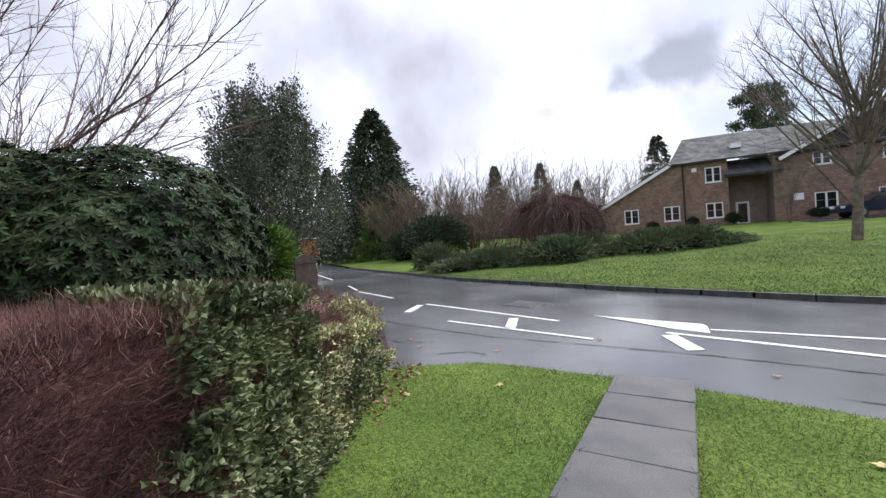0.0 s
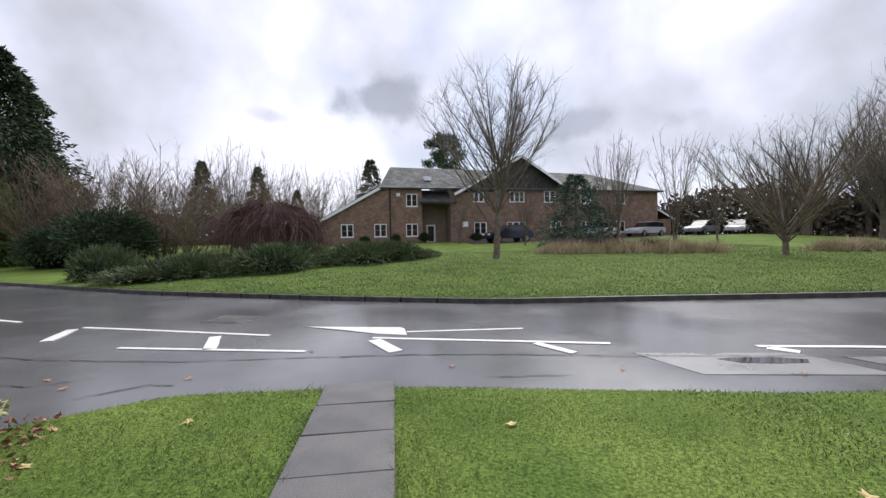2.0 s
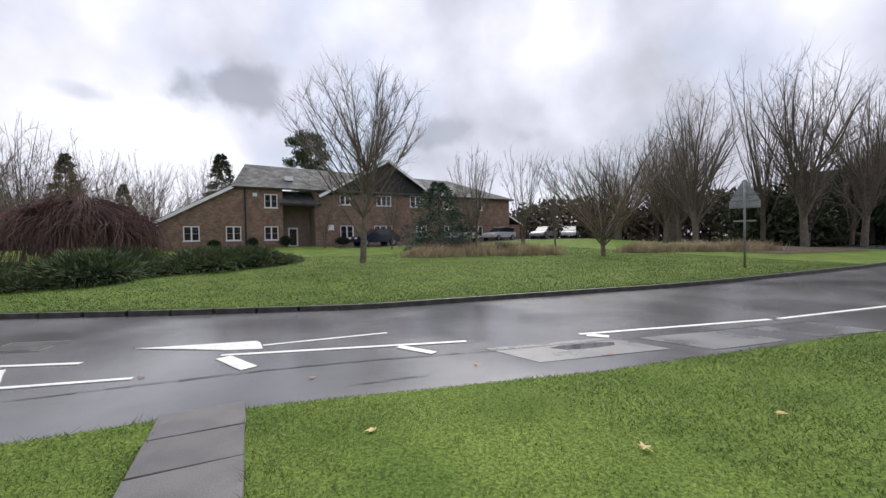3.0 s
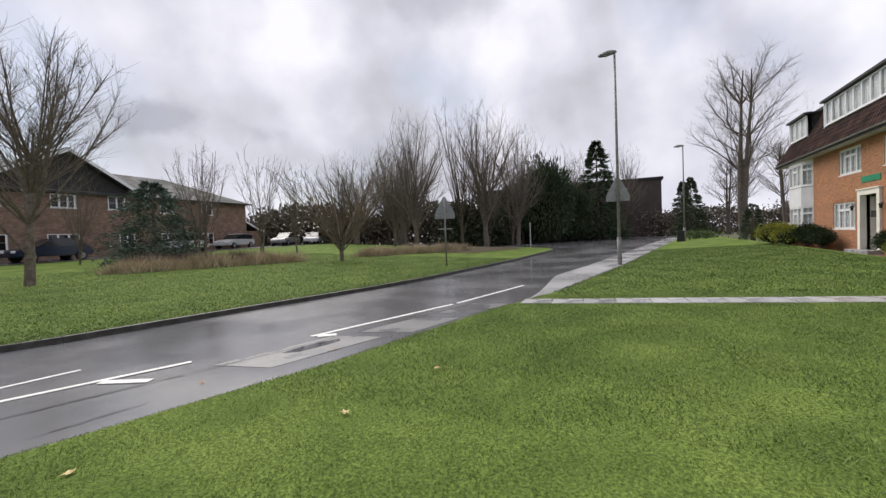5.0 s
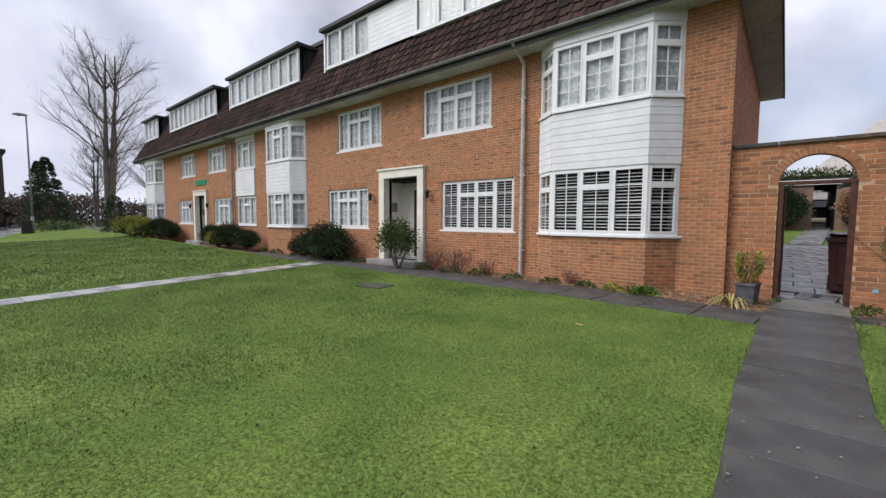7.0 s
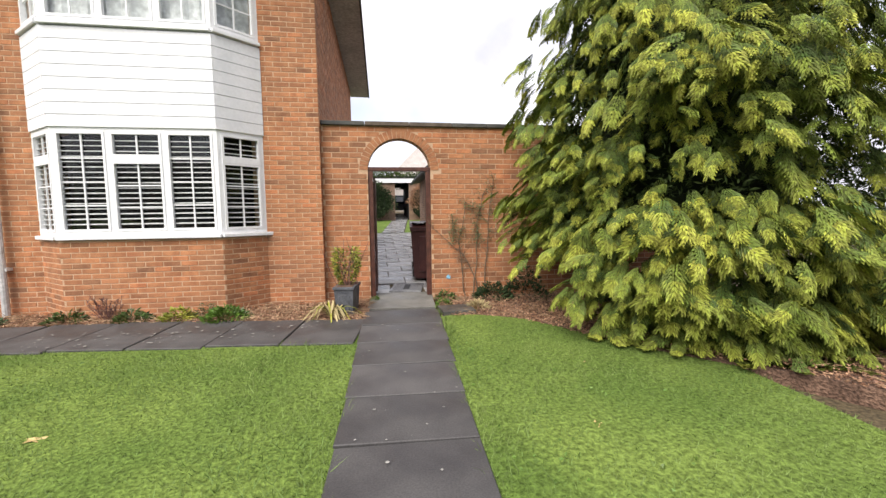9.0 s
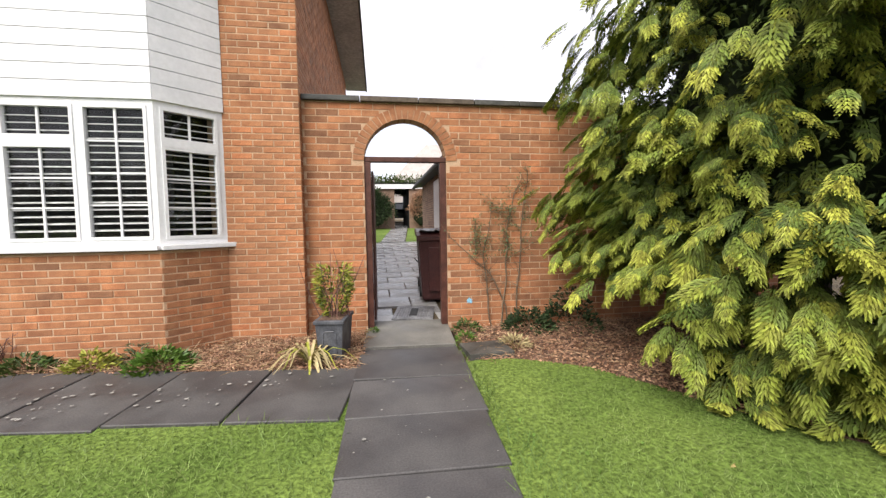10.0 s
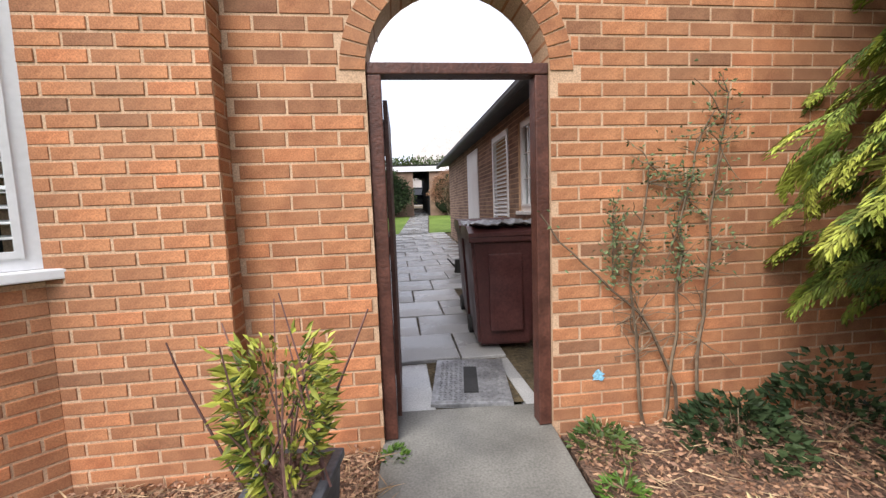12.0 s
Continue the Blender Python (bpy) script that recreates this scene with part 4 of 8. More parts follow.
leafg.matrix_basis = Matrix.Translation((GX0 + 0.088 - GM, 0.14, 0.06)) @ Matrix.Rotation(radians(89), 4, "Z")
for i in range(6):
    part("board", bx(0.02 + i * 0.125, -0.012, 0, 0.14 + i * 0.125, 0.012, 1.80, bevel=0.003), M["timber"], leafg)

# ---- outbuildings in the yard ----
GXW = 1.12
yard = empty("garage_row", None, "low brick outbuilding with louvred doors and white window", "outbuilding")
bm = bmesh.new()
yh = [(12.75, 13.75, 1.2, 2.34), (14.2, 15.1, 0.16, 2.36), (16.3, 17.4, 0.2, 2.4)]
mw, lw = facet((GXW, 20.5), (GXW, 11.9))
wb = bmesh.new()
wall_boxes(wb, 11.9, 20.5, -0.1, 2.55, 0, 0.22, yh)
for v in wb.verts:
    v.co = Vector((GXW + v.co.y, v.co.x, v.co.z))
bmesh.ops.reverse_faces(wb, faces=wb.faces[:])
part("wall", wb, M["mortar"], yard)
cutg = [(20.5 - h[1], 20.5 - h[0], h[2], h[3]) for h in yh]
joined_bricks("brickwork", [(mw, bricks_on(lw, 0.0, 2.55, cutg))], M["hall_brick"], yard)
part("roof", px([(GXW - 0.28, 2.50), (GXW + 3.2, 2.85), (GXW + 3.2, 2.97), (GXW - 0.28, 2.62)], 11.7, 20.8, "y"), M["felt"], yard)
part("gutter", tb((GXW - 0.3, 11.7, 2.5), (GXW - 0.3, 20.8, 2.5), 0.05), M["black"], yard)
part("gable_wall", bx(GXW + 0.22, 20.28, -0.1, GXW + 3.1, 20.5, 2.5), M["hall_brick"], yard)
mg, _ = facet((GXW + 0.03, 13.75), (GXW + 0.03, 12.75))
window(yard, mg, 1.0, 1.2, 2.34, [(1, False, 2, 3), (1, False, 2, 3)], fill="net")
mg, _ = facet((GXW - 0.02, 15.1), (GXW - 0.02, 14.2))
bm = bmesh.new()
box(bm, 0, 0, 0.2, 0.06, 0.06, 2.36)
box(bm, 0.84, 0, 0.2, 0.9, 0.06, 2.36)
box(bm, 0.06, 0, 2.28, 0.84, 0.06, 2.36)
box(bm, 0.06, 0, 0.2, 0.84, 0.05, 1.1)
ld = part("louvred_door", bm, M["white"], yard, "white louvred door")
ld.matrix_basis = mg
z = 1.14
while z < 2.26:
    part("louvre", bx(0.06, -0.02, -0.004, 0.84, 0.05, 0.004, m=Matrix.Translation((0, 0.02, z)) @ Matrix.Rotation(radians(35), 4, "X")), M["white"], ld)
    z += 0.06
mg, _ = facet((GXW - 0.02, 17.4), (GXW - 0.02, 16.3))
pd = part("plain_door", bx(0, 0, 0.25, 1.1, 0.05, 2.4, bevel=0.004), M["white"], yard, "white painted door")
pd.matrix_basis = mg

far_wall = empty("garage_block", None, "low brick garage block with white fascia and open passage", "garage")
zb = yard_z(30)
wb = bmesh.new()
wall_boxes(wb, -6, 9, zb - 0.2, 3.32, 30.0, 30.25, [(0.5, 1.37, zb - 0.2, 3.28)])
part("wall", wb, M["hall_brick"], far_wall)
part("fascia", bx(-6, 29.85, 3.25, 9, 30.0, 3.5), M["white"], far_wall)
part("flat_roof", bx(-6, 29.9, 3.5, 9, 36, 3.56), M["felt"], far_wall)
# passage sides coloured near-black, the shade inside painted on
part("passage_side", bx(1.37, 30.25, zb - 0.2, 1.49, 36, 3.3), M["unlit_interior"], far_wall)
part("passage_side", bx(0.38, 30.25, zb - 0.2, 0.5, 36, 3.3), M["unlit_interior"], far_wall)
pale = empty("far_house", None, "pale rendered house with hipped grey roof beyond the garages", "house")
part("wall", bx(1.0, 44, 0.5, 10.3, 52, 4.8), M["pale_roof"], pale)
bm = bmesh.new()
lo = [bm.verts.new(p) for p in ((0.4, 43.5, 4.8), (10.8, 43.5, 4.8), (10.8, 52.5, 4.8), (0.4, 52.5, 4.8))]
hi = [bm.verts.new(p) for p in ((4.45, 46.5, 9.0), (6.4, 46.5, 9.0), (6.4, 49.5, 9.0), (4.45, 49.5, 9.0))]
for i in range(4):
    j = (i + 1) % 4
    bm.faces.new((lo[i], lo[j], hi[j], hi[i]))
bm.faces.new(hi)
part("roof", bm, M["pale_roof"], pale, "pale weathered hipped roof")

# ---- brick hall across the road ----
HY = -38.5
hall = empty("brick_hall", None, "two-storey brown brick hall with slate roofs and white windows", "building")
hz = 0.2
hall_windows = [(-1.25, -0.13, 1.5, 2.7), (-4.26, -3.11, 1.5, 2.7), (-7.2, -6.05, 1.5, 2.7), (-7.18, -6.1, 4.3, 5.5), (-14.0, -12.7, 1.6, 2.8), (-18.05, -16.1, 1.6, 2.8),
                (-13.75, -12.7, 4.75, 5.75), (-18.0, -16.4, 4.75, 5.8), (-21.4, -20.1, 4.75, 5.9), (-25.4, -24.2, 4.6, 5.8), (-29.4, -28.2, 4.6, 5.8), (-22, -20.8, 1.6, 2.8), (-25.4, -24.2, 1.6, 2.8), (-29.4, -28.2, 1.6, 2.8)]
bm = bmesh.new()
wall_boxes(bm, -7.6, 1.5, hz, 3.0, HY - 0.3, HY, [w for w in hall_windows if w[0] > -7.6 and w[3] < 3])
wall_boxes(bm, -7.6, -3.7, 3.0, 6.0, HY - 0.3, HY, [w for w in hall_windows if w[0] > -7.6 and w[2] > 3])
prism(bm, [(-3.7, 3.0), (1.5, 3.0), (-3.7, 6.0)], HY - 0.3, HY, "y")
wall_boxes(bm, -10.4, -7.6, hz, 6.0, HY - 2.3, HY - 2.0, [(-9.25, -8.35, hz, 2.6)])
wall_boxes(bm, -33.4, -10.4, hz, 6.0, HY - 0.3, HY, [w for w in hall_windows if w[1] < -10.4])
box(bm, -33.4, HY - 12, hz, -33.1, HY - 0.3, 6.0)
box(bm, -10.7, HY - 2.0, hz, -10.4, HY - 0.3, 6.0)
box(bm, -7.6, HY - 2.0, hz, -7.3, HY - 0.3, 6.0)
part("wall", bm, M["hall_mortar"], hall, "brown brick walls")
hb = []
mh = Matrix.Translation((1.5, HY, 0)) @ Matrix.Rotation(math.pi, 4, "Z")
hc = [(1.5 - w[1], 1.5 - w[0], w[2], w[3]) for w in hall_windows] + [(9.1, 11.9, -1, 9)]
HB = []
for a, b, c, d in bricks_on(34.9, 0.25, 6.0, hc):
    top = 3.0 + (1.5 - (1.5 - a)) * 0 + max(0, a) * 0.577
    if a < 5.2 and d > 3.0 + a * 0.577:
        continue
    HB.append((a, b, c, d))
joined_bricks("brickwork", [(mh, HB)], M["hall_brick"], hall)
for a, b, c, d in hall_windows:
    mwin = Matrix.Translation((b, HY - 0.02, 0)) @ Matrix.Rotation(math.pi, 4, "Z")
    window(hall, mwin, b - a, c, d, [(1, False, 1, 2)] * (2 if b - a < 1.6 else 3), fill="dark", sill=True)
dwin = part("door", bx(-9.25, HY - 2.1, 0.85, -8.35, HY - 1.98, 2.65), M["white"], hall, "white framed glazed door")
part("pane", bx(-9.1, HY - 1.975, 1.0, -8.5, HY - 1.965, 2.5), M["car_glass"], dwin)
part("sign", bx(-12.1, HY + 0.004, 2.35, -11.5, HY + 0.03, 2.85), M["white"], hall, "small white notice on the wall")


part("alarm_box", bx(-5.55, HY + 0.004, 5.25, -5.2, HY + 0.09, 5.55, bevel=0.02), M["white"], hall, "small white alarm box")
annexe = part("annexe", bx(-35.6, HY - 4.0, hz, -33.42, HY - 0.6, 3.0), M["hall_brick"], hall, "low brick lean-to at the end of the hall")
part("annexe_roof", px([(-35.9, 2.95), (-33.42, 4.2), (-33.42, 4.32), (-35.9, 3.07)], HY - 4.2, HY - 0.45, "y"), M["slate"], annexe)
part("bargeboard", px([(-35.95, 2.85), (-33.42, 4.12), (-33.42, 4.32), (-35.95, 3.05)], HY - 0.45, HY - 0.41, "y"), M["white"], annexe)


def slates(name, corners, nx, nz, mat_, parent):
    """A pitched plane of overlapping slates between eave (a, b) and ridge (d, c)."""
    a, b, c, d = (Vector(p) for p in corners)
    nrm = (b - a).cross(d - a).normalized()
    V, F = [], []
    rng = random.Random(9)
    for j in range(nz):
        for i in range(nx):
            u0, u1 = (i + 0.5 * (j % 2)) / nx, (i + 1 + 0.5 * (j % 2)) / nx
            u1 = min(u1, 1)
            v0, v1 = j / nz, min(1, (j + 1.2) / nz)
            def at(u, v):
                return (a.lerp(b, u)).lerp(d.lerp(c, u), v)
            k = len(V)
            h = 0.03 + rng.uniform(0, 0.012)
            V.extend([at(u0, v0) + nrm * h, at(u1, v0) + nrm * h, at(u1, v1) + nrm * 0.008, at(u0, v1) + nrm * 0.008])
            F.append((k, k + 1, k + 2, k + 3))
    core = bmesh.new()
    q = [core.verts.new(p) for p in (a, b, c, d)]
    q2 = [core.verts.new(p - nrm * 0.12) for p in (a, b, c, d)]
    core.faces.new(q)
    core.faces.new(q2[::-1])
    for i in range(4):
        core.faces.new((q[i], q2[i], q2[(i + 1) % 4], q[(i + 1) % 4]))
    base_ = part(name, core, mat_, parent)
    s = link_mesh("slate_cover", np.array([tuple(v) for v in V]), np.array(F), mat_, base_)
    s["kind"] = "stuff"
    return base_


slates("roof", ((-3.6, HY + 0.4, 6.0), (-33.8, HY + 0.4, 5.95), (-28.0, HY - 5.5, 8.6), (-5.2, HY - 5.5, 8.9)), 90, 18, M["slate"], hall)
slates("roof", ((-33.8, HY + 0.4, 5.95), (-33.8, HY - 12, 5.95), (-28.0, HY - 6.0, 8.6), (-28.0, HY - 5.5, 8.6)), 30, 18, M["slate"], hall)
slates("roof", ((1.75, HY + 0.3, 2.95), (1.75, HY - 9, 2.95), (-3.8, HY - 9, 6.1), (-3.8, HY + 0.3, 6.1)), 26, 18, M["slate"], hall)
slates("porch_roof", ((-7.3, HY + 0.5, 4.7), (-10.9, HY + 0.5, 4.7), (-10.9, HY - 1.6, 6.0), (-7.3, HY - 1.6, 6.0)), 14, 8, M["slate"], hall)
# black boarded gable
gp = [(-10.95, 5.6), (-17.4, 9.15), (-22.3, 6.0)]
part("gable", px([(-11.2, 5.62), (-17.4, 9.0), (-22.2, 6.0)], HY + 0.02, HY + 0.1, "y"), M["felt"], hall, "dark boarded gable")
slates("gable_roof", ((-10.6, HY + 0.7, 5.45), (-10.6, HY - 5, 5.45), (-17.4, HY - 5, 9.2), (-17.4, HY + 0.7, 9.2)), 16, 14, M["slate"], hall)
slates("gable_roof", ((-22.8, HY - 5, 5.85), (-22.8, HY + 0.7, 5.85), (-17.4, HY + 0.7, 9.2), (-17.4, HY - 5, 9.2)), 16, 14, M["slate"], hall)
for p, q in (((-10.6, 5.4), (-17.4, 9.15)), ((-22.8, 5.8), (-17.4, 9.15)), ((1.8, 2.9), (-3.8, 6.05))):
    d = Vector((q[0] - p[0], 0, q[1] - p[1]))
    mm = Matrix.Translation((p[0], HY + 0.72 if p[0] < -5 else HY + 0.32, p[1])) @ Matrix.Rotation(-math.atan2(d.z, d.x), 4, "Y")
    part("bargeboard", bx(0, 0, -0.1, d.length, 0.04, 0.14, m=mm), M["white"], hall, "white bargeboard")
part("gutter", bx(-33.8, HY + 0.4, 5.82, -22.8, HY + 0.46, 5.98), M["felt"], hall)
part("gutter", bx(-7.4, HY + 0.32, 5.9, -3.7, HY + 0.38, 6.02), M["felt"], hall)
part("gutter", bx(-10.9, HY + 0.5, 4.55, -7.3, HY + 0.55, 4.7), M["felt"], hall)
part("rooflight", bx(-8.8, HY - 2.1, 6.95, -8.1, HY - 1.3, 7.35), M["white"], hall)
part("downpipe", tb((-4.6, HY + 0.08, hz), (-4.6, HY + 0.08, 6.0), 0.06), M["felt"], hall)

# dark brick block at the bend
block = empty("dark_block", None, "plain dark brick block with flat roof among conifers", "building")
part("wall", bx(-92, -26, -0.3, -76, 5.7, 9.6), M["far_wall"], block)
part("parapet", bx(-92.3, -26.3, 9.6, -75.7, 6.0, 9.95), M["felt"], block)

# ---- plants: builders ----
def tubes(polys, sides=3):
    V, F = [], []
    for pts, rad in polys:
        n = len(pts)
        d = pts[-1] - pts[0]
        u = np.cross(d, (0.31, 0.77, 0.55))
        u /= np.linalg.norm(u) + 1e-9
        w = np.cross(d, u)
        w /= np.linalg.norm(w) + 1e-9
        k = len(V)
        for p, r in zip(pts, rad):
            for i in range(sides):
                a = 2 * math.pi * i / sides
                V.append(p + r * (math.cos(a) * u + math.sin(a) * w))
        for j in range(n - 1):
            for i in range(sides):
                i2 = (i + 1) % sides
                F.append((k + j * sides + i, k + j * sides + i2, k + (j + 1) * sides + i2, k + (j + 1) * sides + i))
    return np.array(V), np.array(F)


def limb(rng, p, d, length, r0, r1, up, wob, n):
    pts, rad = [p.copy()], [r0]
    d = d / np.linalg.norm(d)
    for i in range(n):
        d = d + np.array([rng.gauss(0, wob), rng.gauss(0, wob), rng.gauss(0, wob * 0.6) + up])
        d /= np.linalg.norm(d)
        p = p + d * length / n
        pts.append(p.copy())
        rad.append(r0 + (r1 - r0) * (i + 1) / n)
    return np.array(pts), rad, d


def bare_tree(name, seed, height, trunk_h, trunk_r, limbs, spread, up, wood, twig_mat, label, category="tree", sub=9, twigs=6, stems=1, fork=0.45, sub_len=0.42, twig_len=0.2, lean=0.0, wob=0.07, limb_len=1.0, thick=1.0, taper=0.7, crown=None):
    """Trunk, limbs, branches and twigs. crown: half width, half height and middle height of the crown's rounded outline."""
    rng = random.Random(seed)
    lvl = [[], [], [], []]

    def kept(pts, rad, least=2):
        if crown is None:
            return pts, rad
        edge = rng.uniform(0.84, 1.06)
        far_ = np.sqrt((pts[:, 0] / crown[0]) ** 2 + (pts[:, 1] / crown[0]) ** 2 + ((pts[:, 2] - crown[2]) / crown[1]) ** 2)
        out_ = [i for i in range(least, len(pts)) if far_[i] > edge and pts[i][2] > crown[2] - crown[1] * 0.55]
        k_ = out_[0] if out_ else len(pts)
        return pts[:k_], [r_ for r_ in rad[:k_ - 1]] + [min(rad[k_ - 1], 0.006)]

    for s in range(stems):
        a0 = rng.uniform(0, 6.28)
        d0 = np.array([math.cos(a0) * lean, math.sin(a0) * lean, 1.0])
        tp, tr, td = limb(rng, np.array([0.0, 0.0, -0.15]) + (0.12 * s) * np.array([math.cos(a0), math.sin(a0), 0]), d0, trunk_h + 0.15, trunk_r, trunk_r * taper, 0.0, 0.03, 5)
        lvl[0].append((tp, tr))
        for i in range(limbs):
            t = fork + (1 - fork) * (i + 0.5) / limbs
            idx = min(len(tp) - 1, int(t * (len(tp) - 1)))
            az = i * 2.399 + rng.uniform(-0.4, 0.4)
            open_ = spread * (rng.uniform(0.3, 1.12) if crown else 1.0)
            dirv = np.array([math.cos(az) * open_, math.sin(az) * open_, 1.0])
            le = (height - tp[idx][2]) * rng.uniform(0.72, 1.02) * limb_len
            if crown:
                le = max(le, height * 0.26)
            lp, lr, ld = limb(rng, tp[idx], dirv, le, min(tr[idx], trunk_r * rng.uniform(0.24, 0.40) * thick), 0.008, up, wob, 9)
            lvl[1].append(kept(lp, lr, 3))
            reach_ = len(lvl[1][-1][0]) - 1
            for j in range(sub):
                k = 1 + int((j + rng.random()) / sub * 7.5)
                if k >= reach_ + 1:
                    k = rng.randint(1, max(1, reach_ - 1))
                base_d = lp[min(k + 1, 9)] - lp[k]
                base_d /= np.linalg.norm(base_d)
                sd = base_d + np.array([rng.gauss(0, 0.5), rng.gauss(0, 0.5), rng.gauss(0.12, 0.3)])
                sl = le * sub_len * rng.uniform(0.5, 1.1) * (1 - 0.05 * k)
                sp, sr, _ = limb(rng, lp[k], sd, sl, max(0.009, lr[k] * 0.45), 0.004, up * 0.8, 0.09, 5)
                lvl[2].append(kept(sp, sr))
                for q in range(twigs):
                    kk = 1 + int(rng.random() * 4)
                    bd = sp[min(kk + 1, 5)] - sp[kk]
                    bd /= np.linalg.norm(bd)
                    wd = bd + np.array([rng.gauss(0, 0.45), rng.gauss(0, 0.45), rng.gauss(0.1, 0.3)])
                    wp, wr, _ = limb(rng, sp[kk], wd, height * twig_len * rng.uniform(0.35, 1.0) * 0.5, 0.006, 0.0025, up, 0.1, 3)
                    if crown is None or kept(wp, wr, 1)[0].shape[0] > 2:
                        lvl[3].append((wp, wr))
    root = empty(name, None, label, category)
    v, f = tubes(lvl[0], 9)
    link_mesh("trunk", v, f, wood, root, True)
    v, f = tubes(lvl[1], 6)
    link_mesh("branch_mass", v, f, wood, root, True)["kind"] = "stuff"
    v, f = tubes(lvl[2] + lvl[3], 3)
    link_mesh("twig_mass", v, f, twig_mat, root)["kind"] = "stuff"
    return root


def unit(a):
    return a / (np.linalg.norm(a, axis=1, keepdims=True) + 1e-9)


def leaf_quads(rs, P, D, length, width, fold=0.25):
    """Rhombic leaves at P pointing along D, gently folded."""
    n = len(P)
    D = unit(D)
    R = unit(np.cross(D, rs.normal(size=(n, 3))))
    Nn = np.cross(D, R)
    Ls = (length * rs.uniform(0.6, 1.25, n))[:, None]
    Ws = (width * rs.uniform(0.7, 1.2, n))[:, None]
    tip = P + D * Ls
    mid_ = P + D * Ls * 0.5
    V = np.stack([P, mid_ + R * Ws / 2 + Nn * Ws * fold, tip, mid_ - R * Ws / 2 + Nn * Ws * fold], 1).reshape(-1, 3)
    F = np.arange(4 * n).reshape(n, 4)
    return V, F


def crown_points(rs, n_clump, per, radii, clump_r, lower=-0.2, rough=0.15):
    d = unit(rs.normal(size=(n_clump * 2, 3)))
    d = d[d[:, 2] > lower][:n_clump]
    r = 1 + rs.normal(0, rough, (len(d), 1))
    c = d * np.clip(r, 0.75, 1.12) * np.array(radii) * rs.uniform(0.82, 1.0, (len(d), 1))
    off = np.clip(rs.normal(size=(len(d), per, 3)), -1.6, 1.6) * clump_r
    P = (c[:, None, :] + off).reshape(-1, 3)
    out = np.repeat(d, per, 0) * 0.7 + unit(off.reshape(-1, 3)) * 1.0
    return P, out


def leafy(name, seed, radii, centre_z, n_clump, per, clump_r, leaf, width, leaf_mat, label, category="bush", stem_r=0.05, lower=-0.2, core=True, rough=0.15, wood=None):
    rs = np.random.RandomState(seed)
    root = empty(name, None, label, category)
    P, D = crown_points(rs, n_clump, per, radii, clump_r, lower, rough)
    if core:
        P2, D2 = crown_points(rs, n_clump // 2, per, [r * 0.7 for r in radii], clump_r * 1.6, lower - 0.3, rough)
        P, D = np.vstack([P, P2]), np.vstack([D, D2])
    P[:, 2] += centre_z
    keep = P[:, 2] > 0.02
    V, F = leaf_quads(rs, P[keep], D[keep], leaf, width)
    link_mesh("crown", V, F, leaf_mat, root)["kind"] = "stuff"
    if core:
        # added solid core, coloured dark in place of the bush's inner shade
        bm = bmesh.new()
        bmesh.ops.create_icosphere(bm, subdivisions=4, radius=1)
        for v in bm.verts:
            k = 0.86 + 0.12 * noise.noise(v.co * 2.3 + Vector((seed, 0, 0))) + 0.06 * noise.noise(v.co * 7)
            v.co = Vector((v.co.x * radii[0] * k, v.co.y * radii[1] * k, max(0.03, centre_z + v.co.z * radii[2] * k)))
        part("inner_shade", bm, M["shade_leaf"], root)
    rng = random.Random(seed)
    polys = []
    for i in range(7):
        a = i * 0.9 + rng.random()
        p, r, _ = limb(rng, np.array([0.05 * math.cos(a), 0.05 * math.sin(a), -0.1]), np.array([math.cos(a) * radii[0] * 0.6, math.sin(a) * radii[1] * 0.6, centre_z + radii[2] * 0.3]), (centre_z + radii[2]) * 0.8, stem_r, stem_r * 0.25, 0.02, 0.12, 5)
        polys.append((p, r))
    v, f = tubes(polys, 5)
    link_mesh("stem_mass", v, f, wood or M["bark_dark"], root, True)["kind"] = "stuff"
    return root


def conifer(name, seed, height, radius, n, leaf, width, leaf_mat, label, skirt=0.05, power=0.85, droop=-0.25, trunk_r=0.2, ragged=0.22):
    rs = np.random.RandomState(seed)
    root = empty(name, None, label, "conifer tree")
    boughs = int(n / 22)
    z = height * (skirt + (1 - skirt) * rs.uniform(0, 1, boughs) ** 1.35)
    R = radius * (1 - (z / height)) ** power * rs.uniform(1 - ragged, 1 + ragged, boughs) + 0.08
    az = rs.uniform(0, 2 * math.pi, boughs)
    t = rs.uniform(0.25, 1.0, (boughs, 22)) ** 0.7
    side = rs.normal(0, 0.10, (boughs, 22)) * R[:, None]
    ca, sa = np.cos(az)[:, None], np.sin(az)[:, None]
    rr = R[:, None] * t
    P = np.stack([ca * rr - sa * side, sa * rr + ca * side, z[:, None] + droop * rr * t + rs.normal(0, 0.06, (boughs, 22)) * R[:, None]], 2).reshape(-1, 3)
    D = np.stack([np.broadcast_to(ca, rr.shape), np.broadcast_to(sa, rr.shape), np.full(rr.shape, droop)], 2).reshape(-1, 3) + rs.normal(0, 0.45, (len(P), 3))
    keep = P[:, 2] > 0.05
    V, F = leaf_quads(rs, P[keep], D[keep], leaf, width)
    link_mesh("crown", V, F, leaf_mat, root)["kind"] = "stuff"
    part("trunk", tb((0, 0, -0.2), (0, 0, height * 0.97), trunk_r, 0.02, sides=8), M["bark_dark"], root, smooth=True)
    return root


